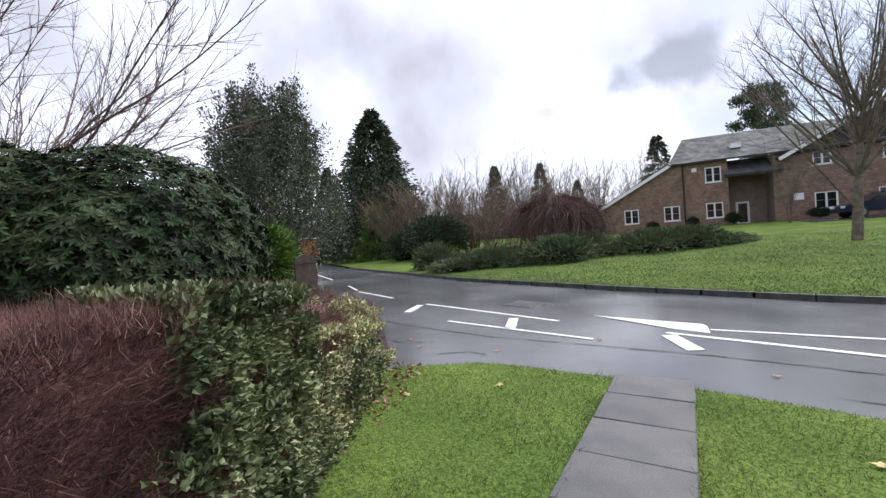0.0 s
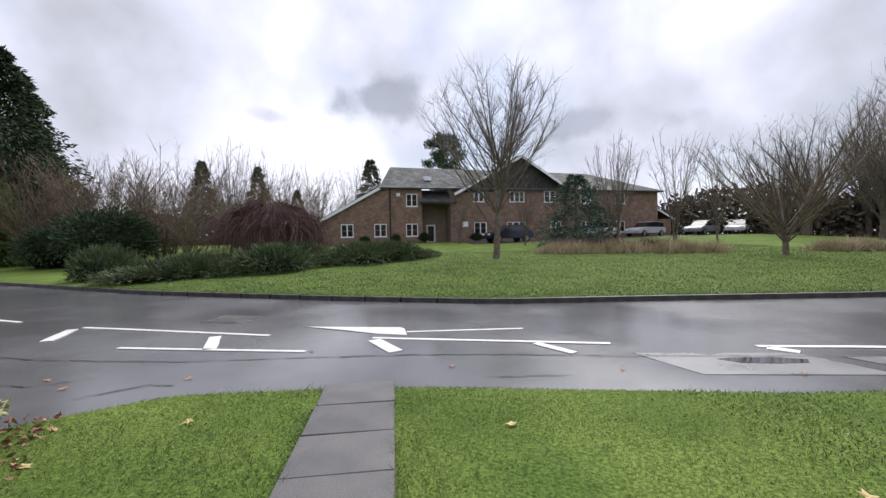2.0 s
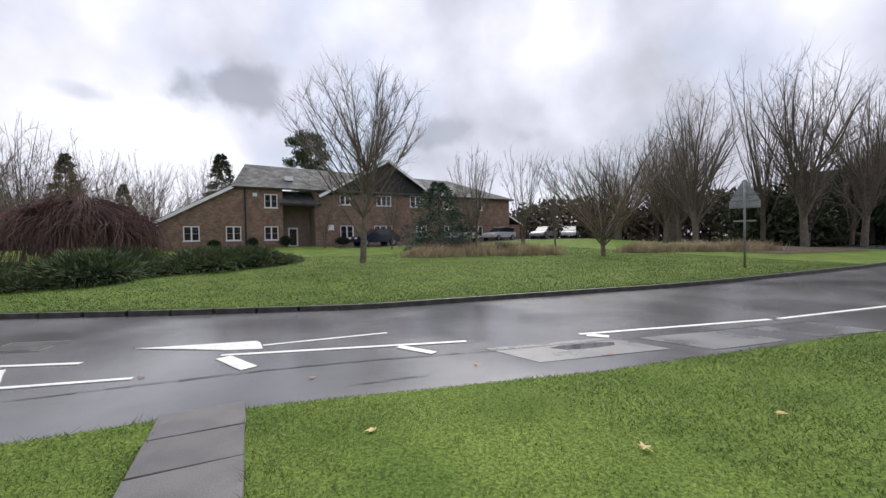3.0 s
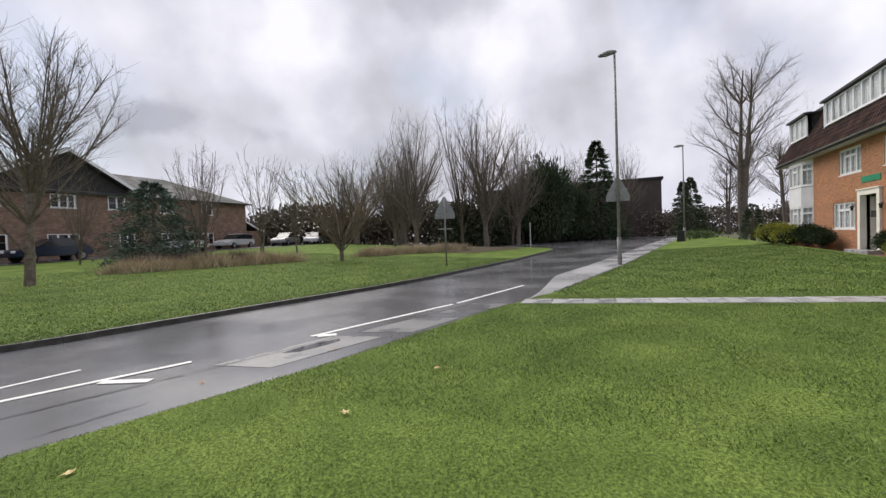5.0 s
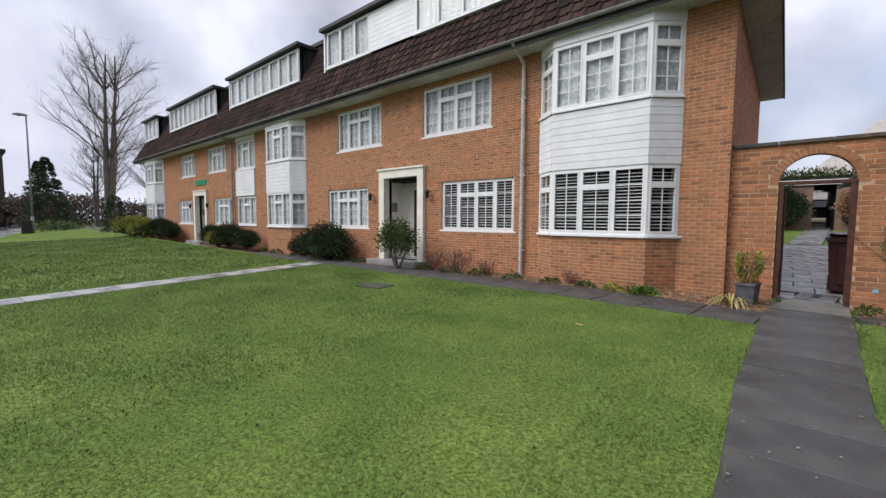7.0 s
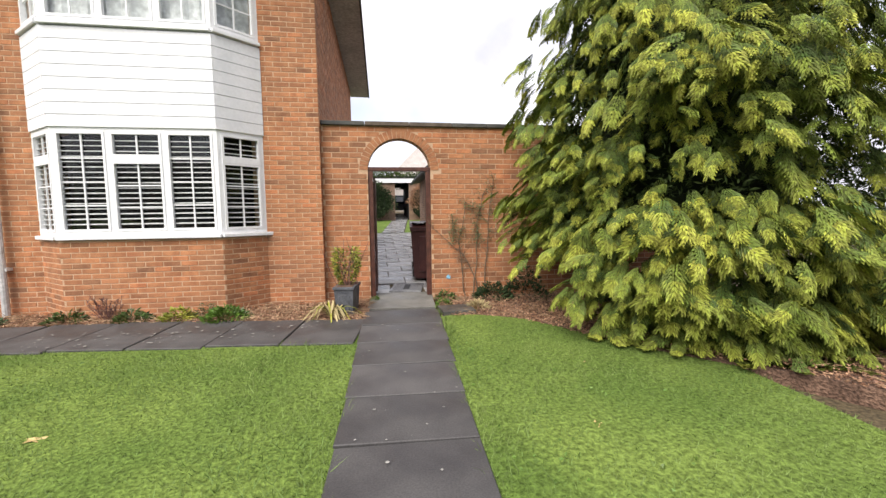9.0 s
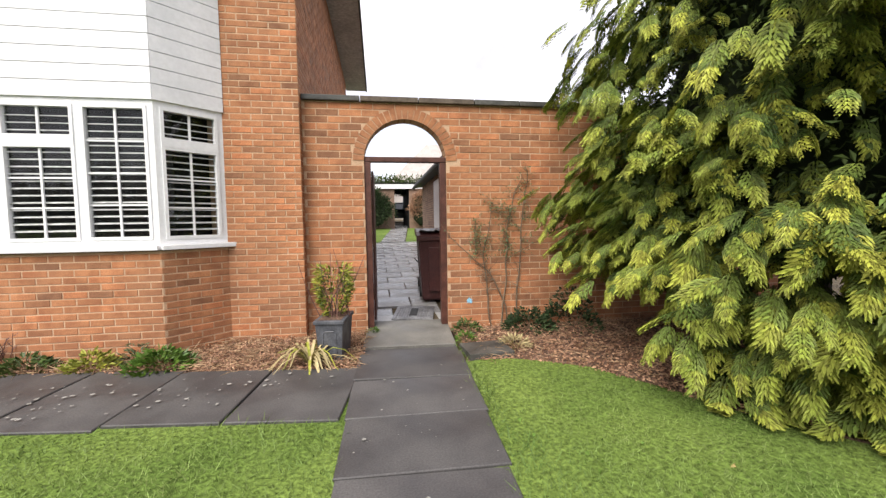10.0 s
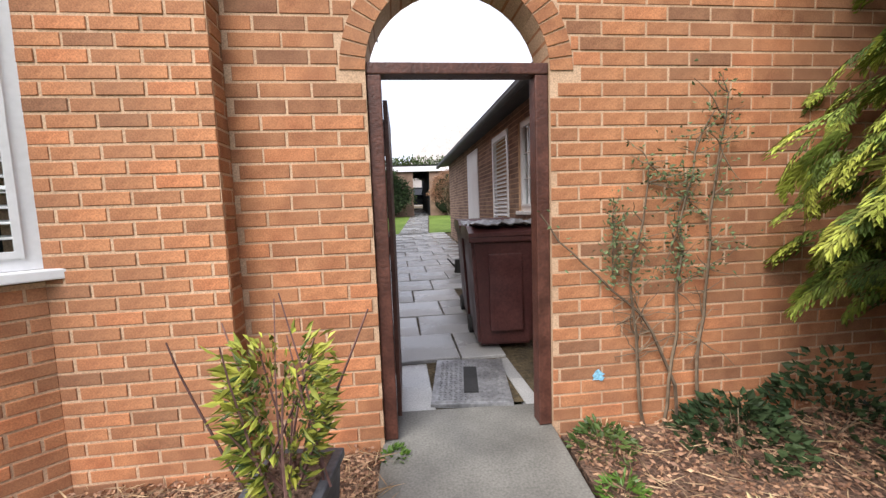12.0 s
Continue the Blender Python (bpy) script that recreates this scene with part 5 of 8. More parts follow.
def spikes(rs, P, D, length, r):
    """Thin three-sided twigs."""
    n = len(P)
    D = unit(D)
    A = unit(np.cross(D, rs.normal(size=(n, 3))))
    B = np.cross(D, A)
    Ls = (np.asarray(length) * rs.uniform(0.5, 1.3, n))[:, None]
    c = [P + r * (math.cos(k * 2.094) * A + math.sin(k * 2.094) * B) for k in range(3)]
    V = np.stack([*c, P + D * Ls], 1).reshape(-1, 3)
    i = np.arange(n)[:, None] * 4
    F = np.concatenate([i + np.array([0, 1, 3]), i + np.array([1, 2, 3]), i + np.array([2, 0, 3])], 1).reshape(-1, 3)
    return V, F


def put(ob, x, y, z, rot=0.0, s=1.0, sz=None):
    ob.matrix_basis = Matrix.LocRotScale((x, y, z), Euler((0, 0, rot)), (s, s, sz or s))
    return ob


def again(ob, x, y, z, rot=0.0, s=1.0, sz=None, label=""):
    o = copy_thing(ob, Matrix.Identity(4))
    if label:
        o["label"] = label
    return put(o, x, y, z, rot, s, sz)


# ---- across the road: trees and shrubs ----
vase = bare_tree("bare_tree", 11, 11.6, 6.2, 0.19, 26, 0.95, 0.040, M["bark"], M["bark"], "leafless round-headed tree with upright branches on the lawn", sub=16, twigs=9, fork=0.37, sub_len=0.38, wob=0.05, limb_len=1.0, thick=0.85, taper=0.22, crown=(4.4, 5.1, 6.3))
put(vase, -8.65, -21.3, far_z(-8.65, -21.3))
low = bare_tree("bare_tree", 12, 8.0, 1.6, 0.15, 20, 0.95, 0.045, M["bark"], M["twig_tan"], "low spreading leafless tree with long whippy shoots", sub=13, twigs=7, fork=0.5, sub_len=0.36)
put(low, -22.27, -16.65, far_z(-22.27, -16.65))
slim = bare_tree("bare_tree", 13, 8.0, 2.2, 0.07, 9, 0.32, 0.05, M["bark"], M["bark"], "slender leafless sapling with upright shoots", sub=7, twigs=4, stems=2, lean=0.12, sub_len=0.3)
put(slim, -18.6, -24.9, far_z(-18.6, -24.9))
for x, y, s, r in ((-24.5, -26.2, 1.08, 1.0), (-21.5, -29.5, 1.0, 2.2), (-14.2, -30.0, 0.7, 0.6), (-10.2, -34.5, 0.62, 1.9), (-27.0, -25.0, 0.9, 3.0)):
    again(slim, x, y, far_z(x, y), r, s)
rough = bare_tree("bare_tree", 14, 15, 5.0, 0.26, 20, 0.60, 0.035, M["bark_dark"], M["bark_dark"], "tall leafless tree in the roadside belt", sub=14, twigs=8, fork=0.4, wob=0.07, crown=(3.9, 6.6, 8.3))
put(rough, -44.2, -13.9, far_z(-44.2, -13.9), 0, 1.15)
again(rough, -35.5, -18, 0.2, 1.0, 0.95)
again(rough, -49.5, -11.6, 0.3, 3.6, 1.0)
poplar = bare_tree("bare_tree", 15, 17, 5.0, 0.22, 16, 0.24, 0.04, M["bark_dark"], M["bark"], "leafless upright poplar-like tree in the belt", sub=9, twigs=5, fork=0.3, sub_len=0.3)
put(poplar, -46, -17.5, 0.3)
for x, y, s, r in ((-50, -15.5, 0.85, 1), (-54, -13.5, 0.9, 2), (-58, -13, 0.85, 3), (-52, -19, 0.9, 2.7)):
    again(poplar, x, y, 0.3, r, s)
for x, y, s, r in ((-44, -24, 0.95, 1.2), (-38, -22, 0.8, 2.9), (-50, -30, 1.0, 0.4), (-44, -34, 0.9, 4.0), (-55, -38, 1.0, 5.1), (-62, -8, 0.95, 2.0), (-70, 0, 1.0, 3.3)):
    again(rough, x, y, 0.35, r, s)
gnarl = bare_tree("bare_tree", 16, 11, 5.5, 0.42, 11, 1.0, 0.015, M["bark_dark"], M["bark_dark"], "gnarled pollarded leafless tree", sub=9, twigs=5, fork=0.45)
put(gnarl, -41.5, -29.5, 0.4)
again(gnarl, -48, -27, 0.4, 2.0, 1.1)
tall = bare_tree("bare_tree", 17, 24.5, 19.0, 0.40, 15, 0.95, 0.012, M["bark_dark"], M["bark_dark"], "very tall leafless tree beyond the flats", sub=13, twigs=9, stems=2, lean=0.10, fork=0.34, sub_len=0.45, twig_len=0.13, wob=0.15, limb_len=0.62, thick=0.62, taper=0.16, crown=(7.0, 10.5, 14.0))
put(tall, -60, 13.2, 0.4, 2.2)
for x, y, s, r in ((-66, 19, 0.6, 1), (-72, 14, 0.55, 2), (-80, 17, 0.62, 3)):
    again(tall, x, y, 0.4, r, s)
left_tree = bare_tree("bare_tree", 18, 11.5, 2.5, 0.20, 16, 1.0, 0.015, M["bark"], M["twig_purple"], "large spreading leafless tree behind the rhododendron", wob=0.11, thick=0.7, sub=14, twigs=9, stems=2, lean=0.25, fork=0.35, sub_len=0.4)
put(left_tree, 12.6, -4.0, -0.3)
# thicket of tan stems left of the hall
shrub = bare_tree("bare_shrub", 19, 6.2, 0.7, 0.06, 11, 0.75, 0.02, M["bark"], M["twig_tan"], "leafless multi-stemmed shrub with tan twigs", "shrub", sub=9, twigs=6, stems=4, lean=0.3, fork=0.2, sub_len=0.42)
put(shrub, 18.4, -32.5, far_z(18.4, -32.5), 0, 1.25)
for x, y, s, r in ((15.2, -33.5, 1.3, 1), (12.0, -32.5, 1.1, 2), (9.4, -30.5, 0.95, 3), (13.5, -38, 1.45, 4), (7.0, -35, 1.0, 5), (17.5, -38, 1.4, 0.4), (5.0, -40, 1.2, 2.4), (9.5, -42, 1.4, 1.4), (20.5, -34.5, 1.2, 3.9), (2.2, -44, 1.1, 3.1)):
    again(shrub, x, y, far_z(x, y), r, s)
for x, y, s, r in ((6.5, -29.0, 1.0, 1.1), (-1.0, -52, 1.2, 0), (-3.0, -56, 1.4, 1), (3.0, -54, 1.3, 2), (8, -56, 1.5, 3)):
    again(slim, x, y, far_z(x, y), r, s)

# weeping tree: domed cascade of purple twigs
rs = np.random.RandomState(21)
weep = empty("weeping_tree", None, "domed weeping tree with purple-brown trailing twigs", "tree")
polys = []
for i in range(1500):
    az, out_ = rs.uniform(0, 6.28), 2.3 * rs.uniform(0.15, 1.0) ** 0.6
    lump = 1 + 0.16 * math.sin(az * 3 + 1) + 0.10 * math.sin(az * 7)
    crest = 2.75 + 0.25 * math.sin(az * 5) + rs.normal(0, 0.12) - 0.10 * out_ * out_
    foot = max(0.05, crest - rs.uniform(0.5, 2.6))
    pts = np.array([(0.1, 0.05, 2.35), (0.40 * out_ * lump, 0, crest), (0.75 * out_ * lump, 0, crest - 0.16 * out_), (0.98 * out_ * lump, 0, 0.55 * crest + 0.45 * foot), (1.08 * out_ * lump, 0, foot)])
    start_ = rs.randint(0, 2)
    turn_ = az + np.linspace(0, rs.normal(0, 0.28), 5)
    P = np.stack([pts[:, 0] * np.cos(turn_), pts[:, 0] * np.sin(turn_), pts[:, 2]], 1) + rs.normal(0, 0.05, (5, 3))
    polys.append((P[start_:], [0.016, 0.013, 0.010, 0.008, 0.004][start_:]))
v, f = tubes(polys, 3)
link_mesh("trailing_twig_mass", v, f, M["twig_purple"], weep)["kind"] = "stuff"
part("trunk", tb((0, 0, -0.2), (0.2, 0.1, 2.7), 0.16, 0.08, sides=8), M["bark_dark"], weep, smooth=True)
put(weep, 3.4, -25.0, far_z(3.4, -25.0), 0.3, 1.35, 1.15)

juni = leafy("juniper", 22, (1.6, 1.3, 0.5), 0.2, 170, 24, 0.15, 0.24, 0.05, M["juniper"], "low spreading dark green juniper on the lawn", "shrub", lower=0.0, rough=0.22)
put(juni, -3.0, -22.6, far_z(-3, -22.6))
for i, (x, y) in enumerate(((-1.2, -21.9), (0.6, -21.2), (2.2, -20.4), (3.8, -19.6), (5.4, -19.0), (6.9, -19.4), (-4.2, -23.6), (1.5, -22.8), (-1.5, -23.8), (4.4, -21.4), (7.6, -21.2), (6.0, -22.5), (8.8, -20.3))):
    k = random.Random(i + 3)
    again(juni, x + k.uniform(-.4, .4), y + k.uniform(-.4, .4), far_z(x, y), k.uniform(0, 6), k.uniform(0.7, 1.2), k.uniform(0.5, 1.35))
dome = leafy("evergreen_bush", 23, (2.2, 2.0, 1.7), 1.3, 240, 26, 0.26, 0.28, 0.10, M["conifer"], "rounded dark evergreen bush beside the thicket", "bush", rough=0.14)
put(dome, 13.2, -28.5, far_z(13.2, -28.5))
again(dome, 16.5, -29.5, far_z(16.5, -29.5), 2, 0.7)
big_con = conifer("dark_conifer", 24, 15.9, 6.4, 26000, 0.50, 0.17, M["conifer"], "tall broad dark conifer at the roadside", power=0.7, ragged=0.3)
put(big_con, 24.2, -37.4, far_z(24.2, -37.4))
again(big_con, 27.4, -42.0, 0.0, 1.4, 0.72)
again(big_con, 28.0, -46, 0.5, 2.4, 0.8)
bright = conifer("bright_conifer", 25, 6.5, 2.6, 3600, 0.5, 0.12, M["conifer_bright"], "yellow-green conifer against the dark one", power=0.7, droop=-0.1)
put(bright, 21.6, -33.0, far_z(21.6, -33.0), 0, 0.85)
small_con = conifer("young_conifer", 26, 5.0, 2.5, 6500, 0.30, 0.09, M["spruce"], "young bushy blue-green conifer on the far lawn", power=0.55, ragged=0.4, droop=-0.1)
put(small_con, -16.4, -26.3, far_z(-16.4, -26.3))
for x, y, s, sz, r in ((-57.5, -9.6, 1.5, 3.3, 1.0), (-60.5, -13.5, 1.4, 2.7, 2.0), (-62.5, -7.0, 1.3, 2.4, 3.0)):
    again(dome, x, y, 0.3, r, s, sz, "broad dark evergreen tree at the bend")
again(rough, -67, -6.5, 0.35, 4.4, 0.95)
far_con = conifer("far_conifer", 27, 13, 3.2, 9000, 0.42, 0.15, M["conifer"], "dark conifer in the distance", power=0.8)
put(far_con, -4.2, -65.5, 0.5, 0, 1.25, 1.02)
for x, y, s, r in ((13.8, -73, 1.02, 1), (8.6, -80, 0.8, 2), (-66, -3.5, 1.12, 4), (-88, 10, 0.75, 5), (-66, 8.5, 0.62, 2.5), (18, -60, 0.9, 4), (34, -52, 1.0, 1), (40, -48, 1.0, 2)):
    again(far_con, x, y, 0.3, r, s * (1.25 if x < -50 else 1.1), s)
def cloud_pine(name, seed, height, label):
    """Bare trunk and rising limbs that carry flat, separate pads of dark needles."""
    rng, rs_ = random.Random(seed), np.random.RandomState(seed)
    root = empty(name, None, label, "pine tree")
    part("trunk", tb((0, 0, -0.2), (0.3, 0.2, height * 0.96), 0.32, 0.06, sides=9), M["bark_dark"], root, smooth=True)
    polys_, P_, D_ = [], [], []
    for i in range(26):
        z_ = height * (0.42 + 0.55 * i / 26)
        az_ = i * 2.4 + rng.uniform(-0.4, 0.4)
        out_ = (0.25 + 0.75 * math.sin(math.pi * min(1, (1 - (z_ / height - 0.4) / 0.62) * 0.8 + 0.1))) * height * 0.24 * rng.uniform(0.6, 1.1)
        lp_, lr_, _ = limb(rng, np.array([0.2, 0.1, z_ - out_ * 0.35]), np.array([math.cos(az_), math.sin(az_), 0.45]), out_, 0.09, 0.03, 0.02, 0.06, 5)
        polys_.append((lp_, lr_))
        n_ = 380
        q_ = lp_[-1] + np.clip(rs_.normal(size=(n_, 3)), -1.8, 1.8) * np.array([0.85, 0.85, 0.38]) * (0.45 + 0.028 * height)
        P_.append(q_)
        D_.append(rs_.normal(size=(n_, 3)) + np.array([0, 0, 0.7]))
    v_, f_ = tubes(polys_, 5)
    link_mesh("branch_mass", v_, f_, M["bark_dark"], root, True)["kind"] = "stuff"
    v_, f_ = leaf_quads(rs_, np.vstack(P_), np.vstack(D_), 0.50, 0.22)
    link_mesh("crown", v_, f_, M["conifer"], root)["kind"] = "stuff"
    return root


put(cloud_pine("pine_tree", 29, 18.6, "tall dark pine with clouded crown behind the hall"), -16.6, -67.0, 0.0, 0, 0.72, 1.0)
cone = conifer("clipped_conifer", 28, 2.9, 0.95, 3500, 0.16, 0.07, M["conifer"], "small dark clipped conical conifer near the flats", power=0.5, skirt=0.02, ragged=0.08)
put(cone, -41.6, 9.8, 0.3)

# dead reed and grass beds on the far lawn
def reed_bed(seed, x0, y0, x1, y1, n, h, mat_, label):
    rs = np.random.RandomState(seed)
    t = rs.uniform(0, 1, n)
    cx, cy = x0 + (x1 - x0) * t, y0 + (y1 - y0) * t
    clump = np.round(t * 15 + 0.22 * np.sin(t * 40)) / 15
    tall_ = 0.6 + 0.4 * np.abs(np.sin(clump * 37.0))
    X = x0 + (x1 - x0) * (clump * 0.82 + t * 0.18) + rs.normal(0, 0.30, n)
    Y = y0 + (y1 - y0) * (clump * 0.82 + t * 0.18) + rs.normal(0, 0.30, n)
    Z = np.array([far_z(a, b) for a, b in zip(X, Y)])
    P = np.stack([X, Y, Z - 0.03], 1)
    D = np.stack([rs.normal(0, 0.55, n), rs.normal(0, 0.55, n), np.ones(n)], 1)
    V, F = spikes(rs, P, D, h * tall_, 0.018)
    return tagged(link_mesh("reed_bed", V, F, mat_), label, "reeds", kind="stuff")


reed_bed(31, -12.4, -23.2, -21.0, -19.4, 6500, 0.85, M["reed"], "bed of dead straw-coloured ornamental grass")
reed_bed(32, -13.5, -23.6, -19.5, -20.6, 3500, 1.0, M["twig_purple"], "bed of dark bare shrub stems")
reed_bed(33, -25.5, -17.5, -34.5, -12.8, 6500, 0.85, M["reed"], "long bed of dead straw-coloured grass")
sheet("leaf_bed", list(np.arange(-43, -30.5, 1.0)), lambda x: [interp([(-43, -15), (-31, -14.5)], x), -13, -12, interp([(-43, -10.5), (-38, -8.6), (-31, -11)], x)], lambda x, y: far_z(x, y) + 0.025, M["verge"], "brown leaf litter bed under the trees", "leaf litter")

# distant belt of scrub, hedges and woodland
def belt(seed, pts, n, h, spread, mat_, label, leaf=0.8):
    rs = np.random.RandomState(seed)
    seg = rs.randint(0, len(pts) - 1, n)
    t = rs.uniform(0, 1, n)
    A, B = np.array(pts)[seg], np.array(pts)[seg + 1]
    C = A + (B - A) * t[:, None]
    hh = h * (0.65 + 0.35 * np.sin(C[:, 0] * 0.31) * np.cos(C[:, 1] * 0.23))
    P = np.stack([C[:, 0] + rs.normal(0, spread, n), C[:, 1] + rs.normal(0, spread, n), 0.1 + hh * rs.uniform(0, 1, n) ** 0.8], 1)
    V, F = leaf_quads(rs, P, rs.normal(size=(n, 3)) + np.array([0, 0, 0.4]), leaf, leaf * 0.5)
    return tagged(link_mesh("far_scrub", V, F, mat_), label, "scrub", kind="stuff")


belt(41, [(45, -44), (34, -58), (14, -62), (-6, -70)], 9000, 6.5, 2.0, M["far_wood"], "distant brown winter woodland")
belt(42, [(-30, -52), (-44, -42), (-54, -30), (-62, -18)], 15000, 6.5, 1.8, M["far_wood"], "dark winter scrub behind the parked cars", 0.8)
belt(43, [(-47, -19), (-56, -17), (-66, -13), (-73, -4)], 17000, 7.5, 1.5, M["far_green"], "dark evergreen undergrowth at the bend", 0.6)
belt(44, [(-74, 5), (-84, 12), (-80, 24), (-60, 26)], 15000, 5.5, 1.8, M["far_wood"], "far winter shrubs beyond the flats", 0.5)
belt(45, [(-50, 7.5), (-62, 8.8), (-72, 9.5)], 4000, 1.3, 0.7, M["bush"], "low green shrubs at the end of the lawn", 0.3)
belt(46, [(36, -34), (44, -45), (60, -62)], 7000, 7.0, 1.8, M["far_green"], "dark evergreens along the road", 0.6)
belt(47, [(17, -14), (28, -23), (40, -33)], 5000, 3.0, 1.0, M["far_green"], "dark evergreen hedge along the verge", 0.4)

# ---- near hedge and garden on the corner ----
HL = [(0.25, -0.2), (0.55, -1.25), (1.05, -2.45), (1.78, -4.45)]


def hedge_side(t):
    k = min(2, int(t * 3))
    u = t * 3 - k
    a, b = Vector(HL[k]), Vector(HL[k + 1])
    d = (b - a).normalized()
    return a.lerp(b, u), Vector((-d.y, d.x))


rs = np.random.RandomState(51)


def hedge_top(y, top):
    """The hedge drops towards its end."""
    return 1 - interp([(-4.45, 0.64), (-3.6, 0.38), (-2.75, 0.17), (-1.5, 0.0)], y) / 1.46


def hedge_points(n, t0, t1, z0, z1, depth0, depth1, shell=0.12):
    P, D = [], []
    for i in range(n):
        t = rs.uniform(t0, t1)
        p, nrm = hedge_side(t)
        side = rs.uniform()
        dz = rs.uniform(z0, z1)
        if side < 0.72:
            off = depth0 + abs(rs.normal(0, shell)) + 0.10 * noise.noise((t * 14, dz * 3, 0)) + (0.10 if dz > z1 - 0.2 else 0)
            dr = np.array([-nrm.x, -nrm.y, 0.35])
        else:
            off = rs.uniform(depth0, depth1)
            dz = z1 - abs(rs.normal(0, 0.06)) + 0.05 * noise.noise((t * 16, off * 3, 5))
            dr = np.array([0, 0, 1.0])
        P.append((p.x + nrm.x * off, p.y + nrm.y * off, -0.32 + dz * hedge_top(p.y, z1)))
        D.append(dr + rs.normal(0, 0.55, 3))
    return np.array(P), np.array(D)


hedge = empty("mixed_hedge", None, "clipped mixed hedge of bare red-brown twigs and variegated evergreen", "hedge")
# red-brown twigs
P1, D1 = hedge_points(38000, 0.0, 0.40, 0.05, 1.40, 0.0, 1.1, 0.12)
P2, D2 = hedge_points(17000, 0.45, 1.0, 0.3, 1.46, 0.0, 1.1, 0.10)
D1[:, 2] += 0.35
D2[:, 2] += 0.4
V, F = spikes(rs, np.vstack([P1, P2]), np.vstack([D1, D2]), 0.085, 0.0017)
tw = link_mesh("bare_twig_mass", V, F, M["twig_brown"], hedge, False)
tw["label"], tw["kind"] = "bare red-brown twigs", "stuff"
# evergreen leaves
P3, D3 = hedge_points(12000, 0.345, 0.68, 0.55, 1.46, -0.05, 0.5, 0.10)
P3b, D3b = hedge_points(11000, 0.27, 0.93, 0.02, 0.85, -0.08, 0.3, 0.09)
gaps = np.array([noise.noise((p[0] * 4, p[1] * 4, p[2] * 4)) for p in np.vstack([P3, P3b])]) > -0.22
V, F = leaf_quads(rs, np.vstack([P3, P3b])[gaps], np.vstack([D3, D3b])[gaps], 0.046, 0.032)
ev = link_mesh("evergreen_leaf_mass", V, F, M["euonymus"], hedge)
ev["label"], ev["kind"] = "small glossy green leaves", "stuff"
# variegated leaves: a cream rim round a green middle
P4, D4 = hedge_points(4400, 0.60, 0.99, 0.10, 1.10, -0.06, 0.2, 0.05)
P5, D5 = hedge_points(1700, 0.80, 1.0, 0.85, 1.44, 0.0, 0.6, 0.06)
P6, D6 = hedge_points(160, 0.40, 0.72, 0.3, 1.40, -0.06, 0.4, 0.06)
P4, D4 = np.vstack([P4, P5, P6]), np.vstack([D4, D5, D6])
patchy = np.array([noise.noise((p[0] * 3 + 9, p[1] * 3, p[2] * 3)) for p in P4]) > -0.12
V, F = leaf_quads(rs, P4[patchy], D4[patchy], 0.050, 0.036)
vr = link_mesh("variegated_leaf_mass", V, F, M["variegated"], hedge)
vr["label"], vr["kind"] = "cream-edged variegated leaves", "stuff"
Q = V.reshape(-1, 4, 3)
mid_q = Q.mean(1, keepdims=True)
face = np.cross(Q[:, 1] - Q[:, 3], Q[:, 2] - Q[:, 0])
face /= np.linalg.norm(face, axis=1, keepdims=True) + 1e-9
inner = mid_q + (Q - mid_q) * 0.42
green_mid = np.concatenate([inner + face[:, None] * 0.0015, inner - face[:, None] * 0.0015]).reshape(-1, 3)
link_mesh("leaf_middle_mass", green_mid, np.arange(len(green_mid)).reshape(-1, 4), M["euonymus"], hedge)["kind"] = "stuff"
V, F = [], []
core_rows = []
for i in range(25):
    p, nrm = hedge_side(min(0.999, i / 24))
    h = 0.36 + 0.94 * hedge_top(p.y, 1)
    for off, z in ((0.22, -0.34), (0.20, h - 0.42), (0.34, h - 0.34), (1.0, h - 0.34), (1.05, -0.34)):
        core_rows.append((p.x + nrm.x * off, p.y + nrm.y * off, z))
for i in range(24):
    for j in range(4):
        F.append((i * 5 + j, i * 5 + j + 1, i * 5 + 6 + j, i * 5 + 5 + j))
link_mesh("woody_core", core_rows, F, M["twig_brown"], hedge)
rng = random.Random(52)
polys = []
for i in range(60):
    p, nrm = hedge_side(rng.uniform(0.02, 0.98))
    q = np.array([p.x + nrm.x * 0.24, p.y + nrm.y * 0.24, -0.34])
    polys.append(limb(rng, q, np.array([rng.gauss(0, .2), rng.gauss(0, .2), 1]), rng.uniform(0.6, 1.1) * hedge_top(p.y, 1), 0.007, 0.003, 0.02, 0.12, 5)[:2])
v, f = tubes(polys, 4)
link_mesh("stem_mass", v, f, M["twig_purple"], hedge)["kind"] = "stuff"

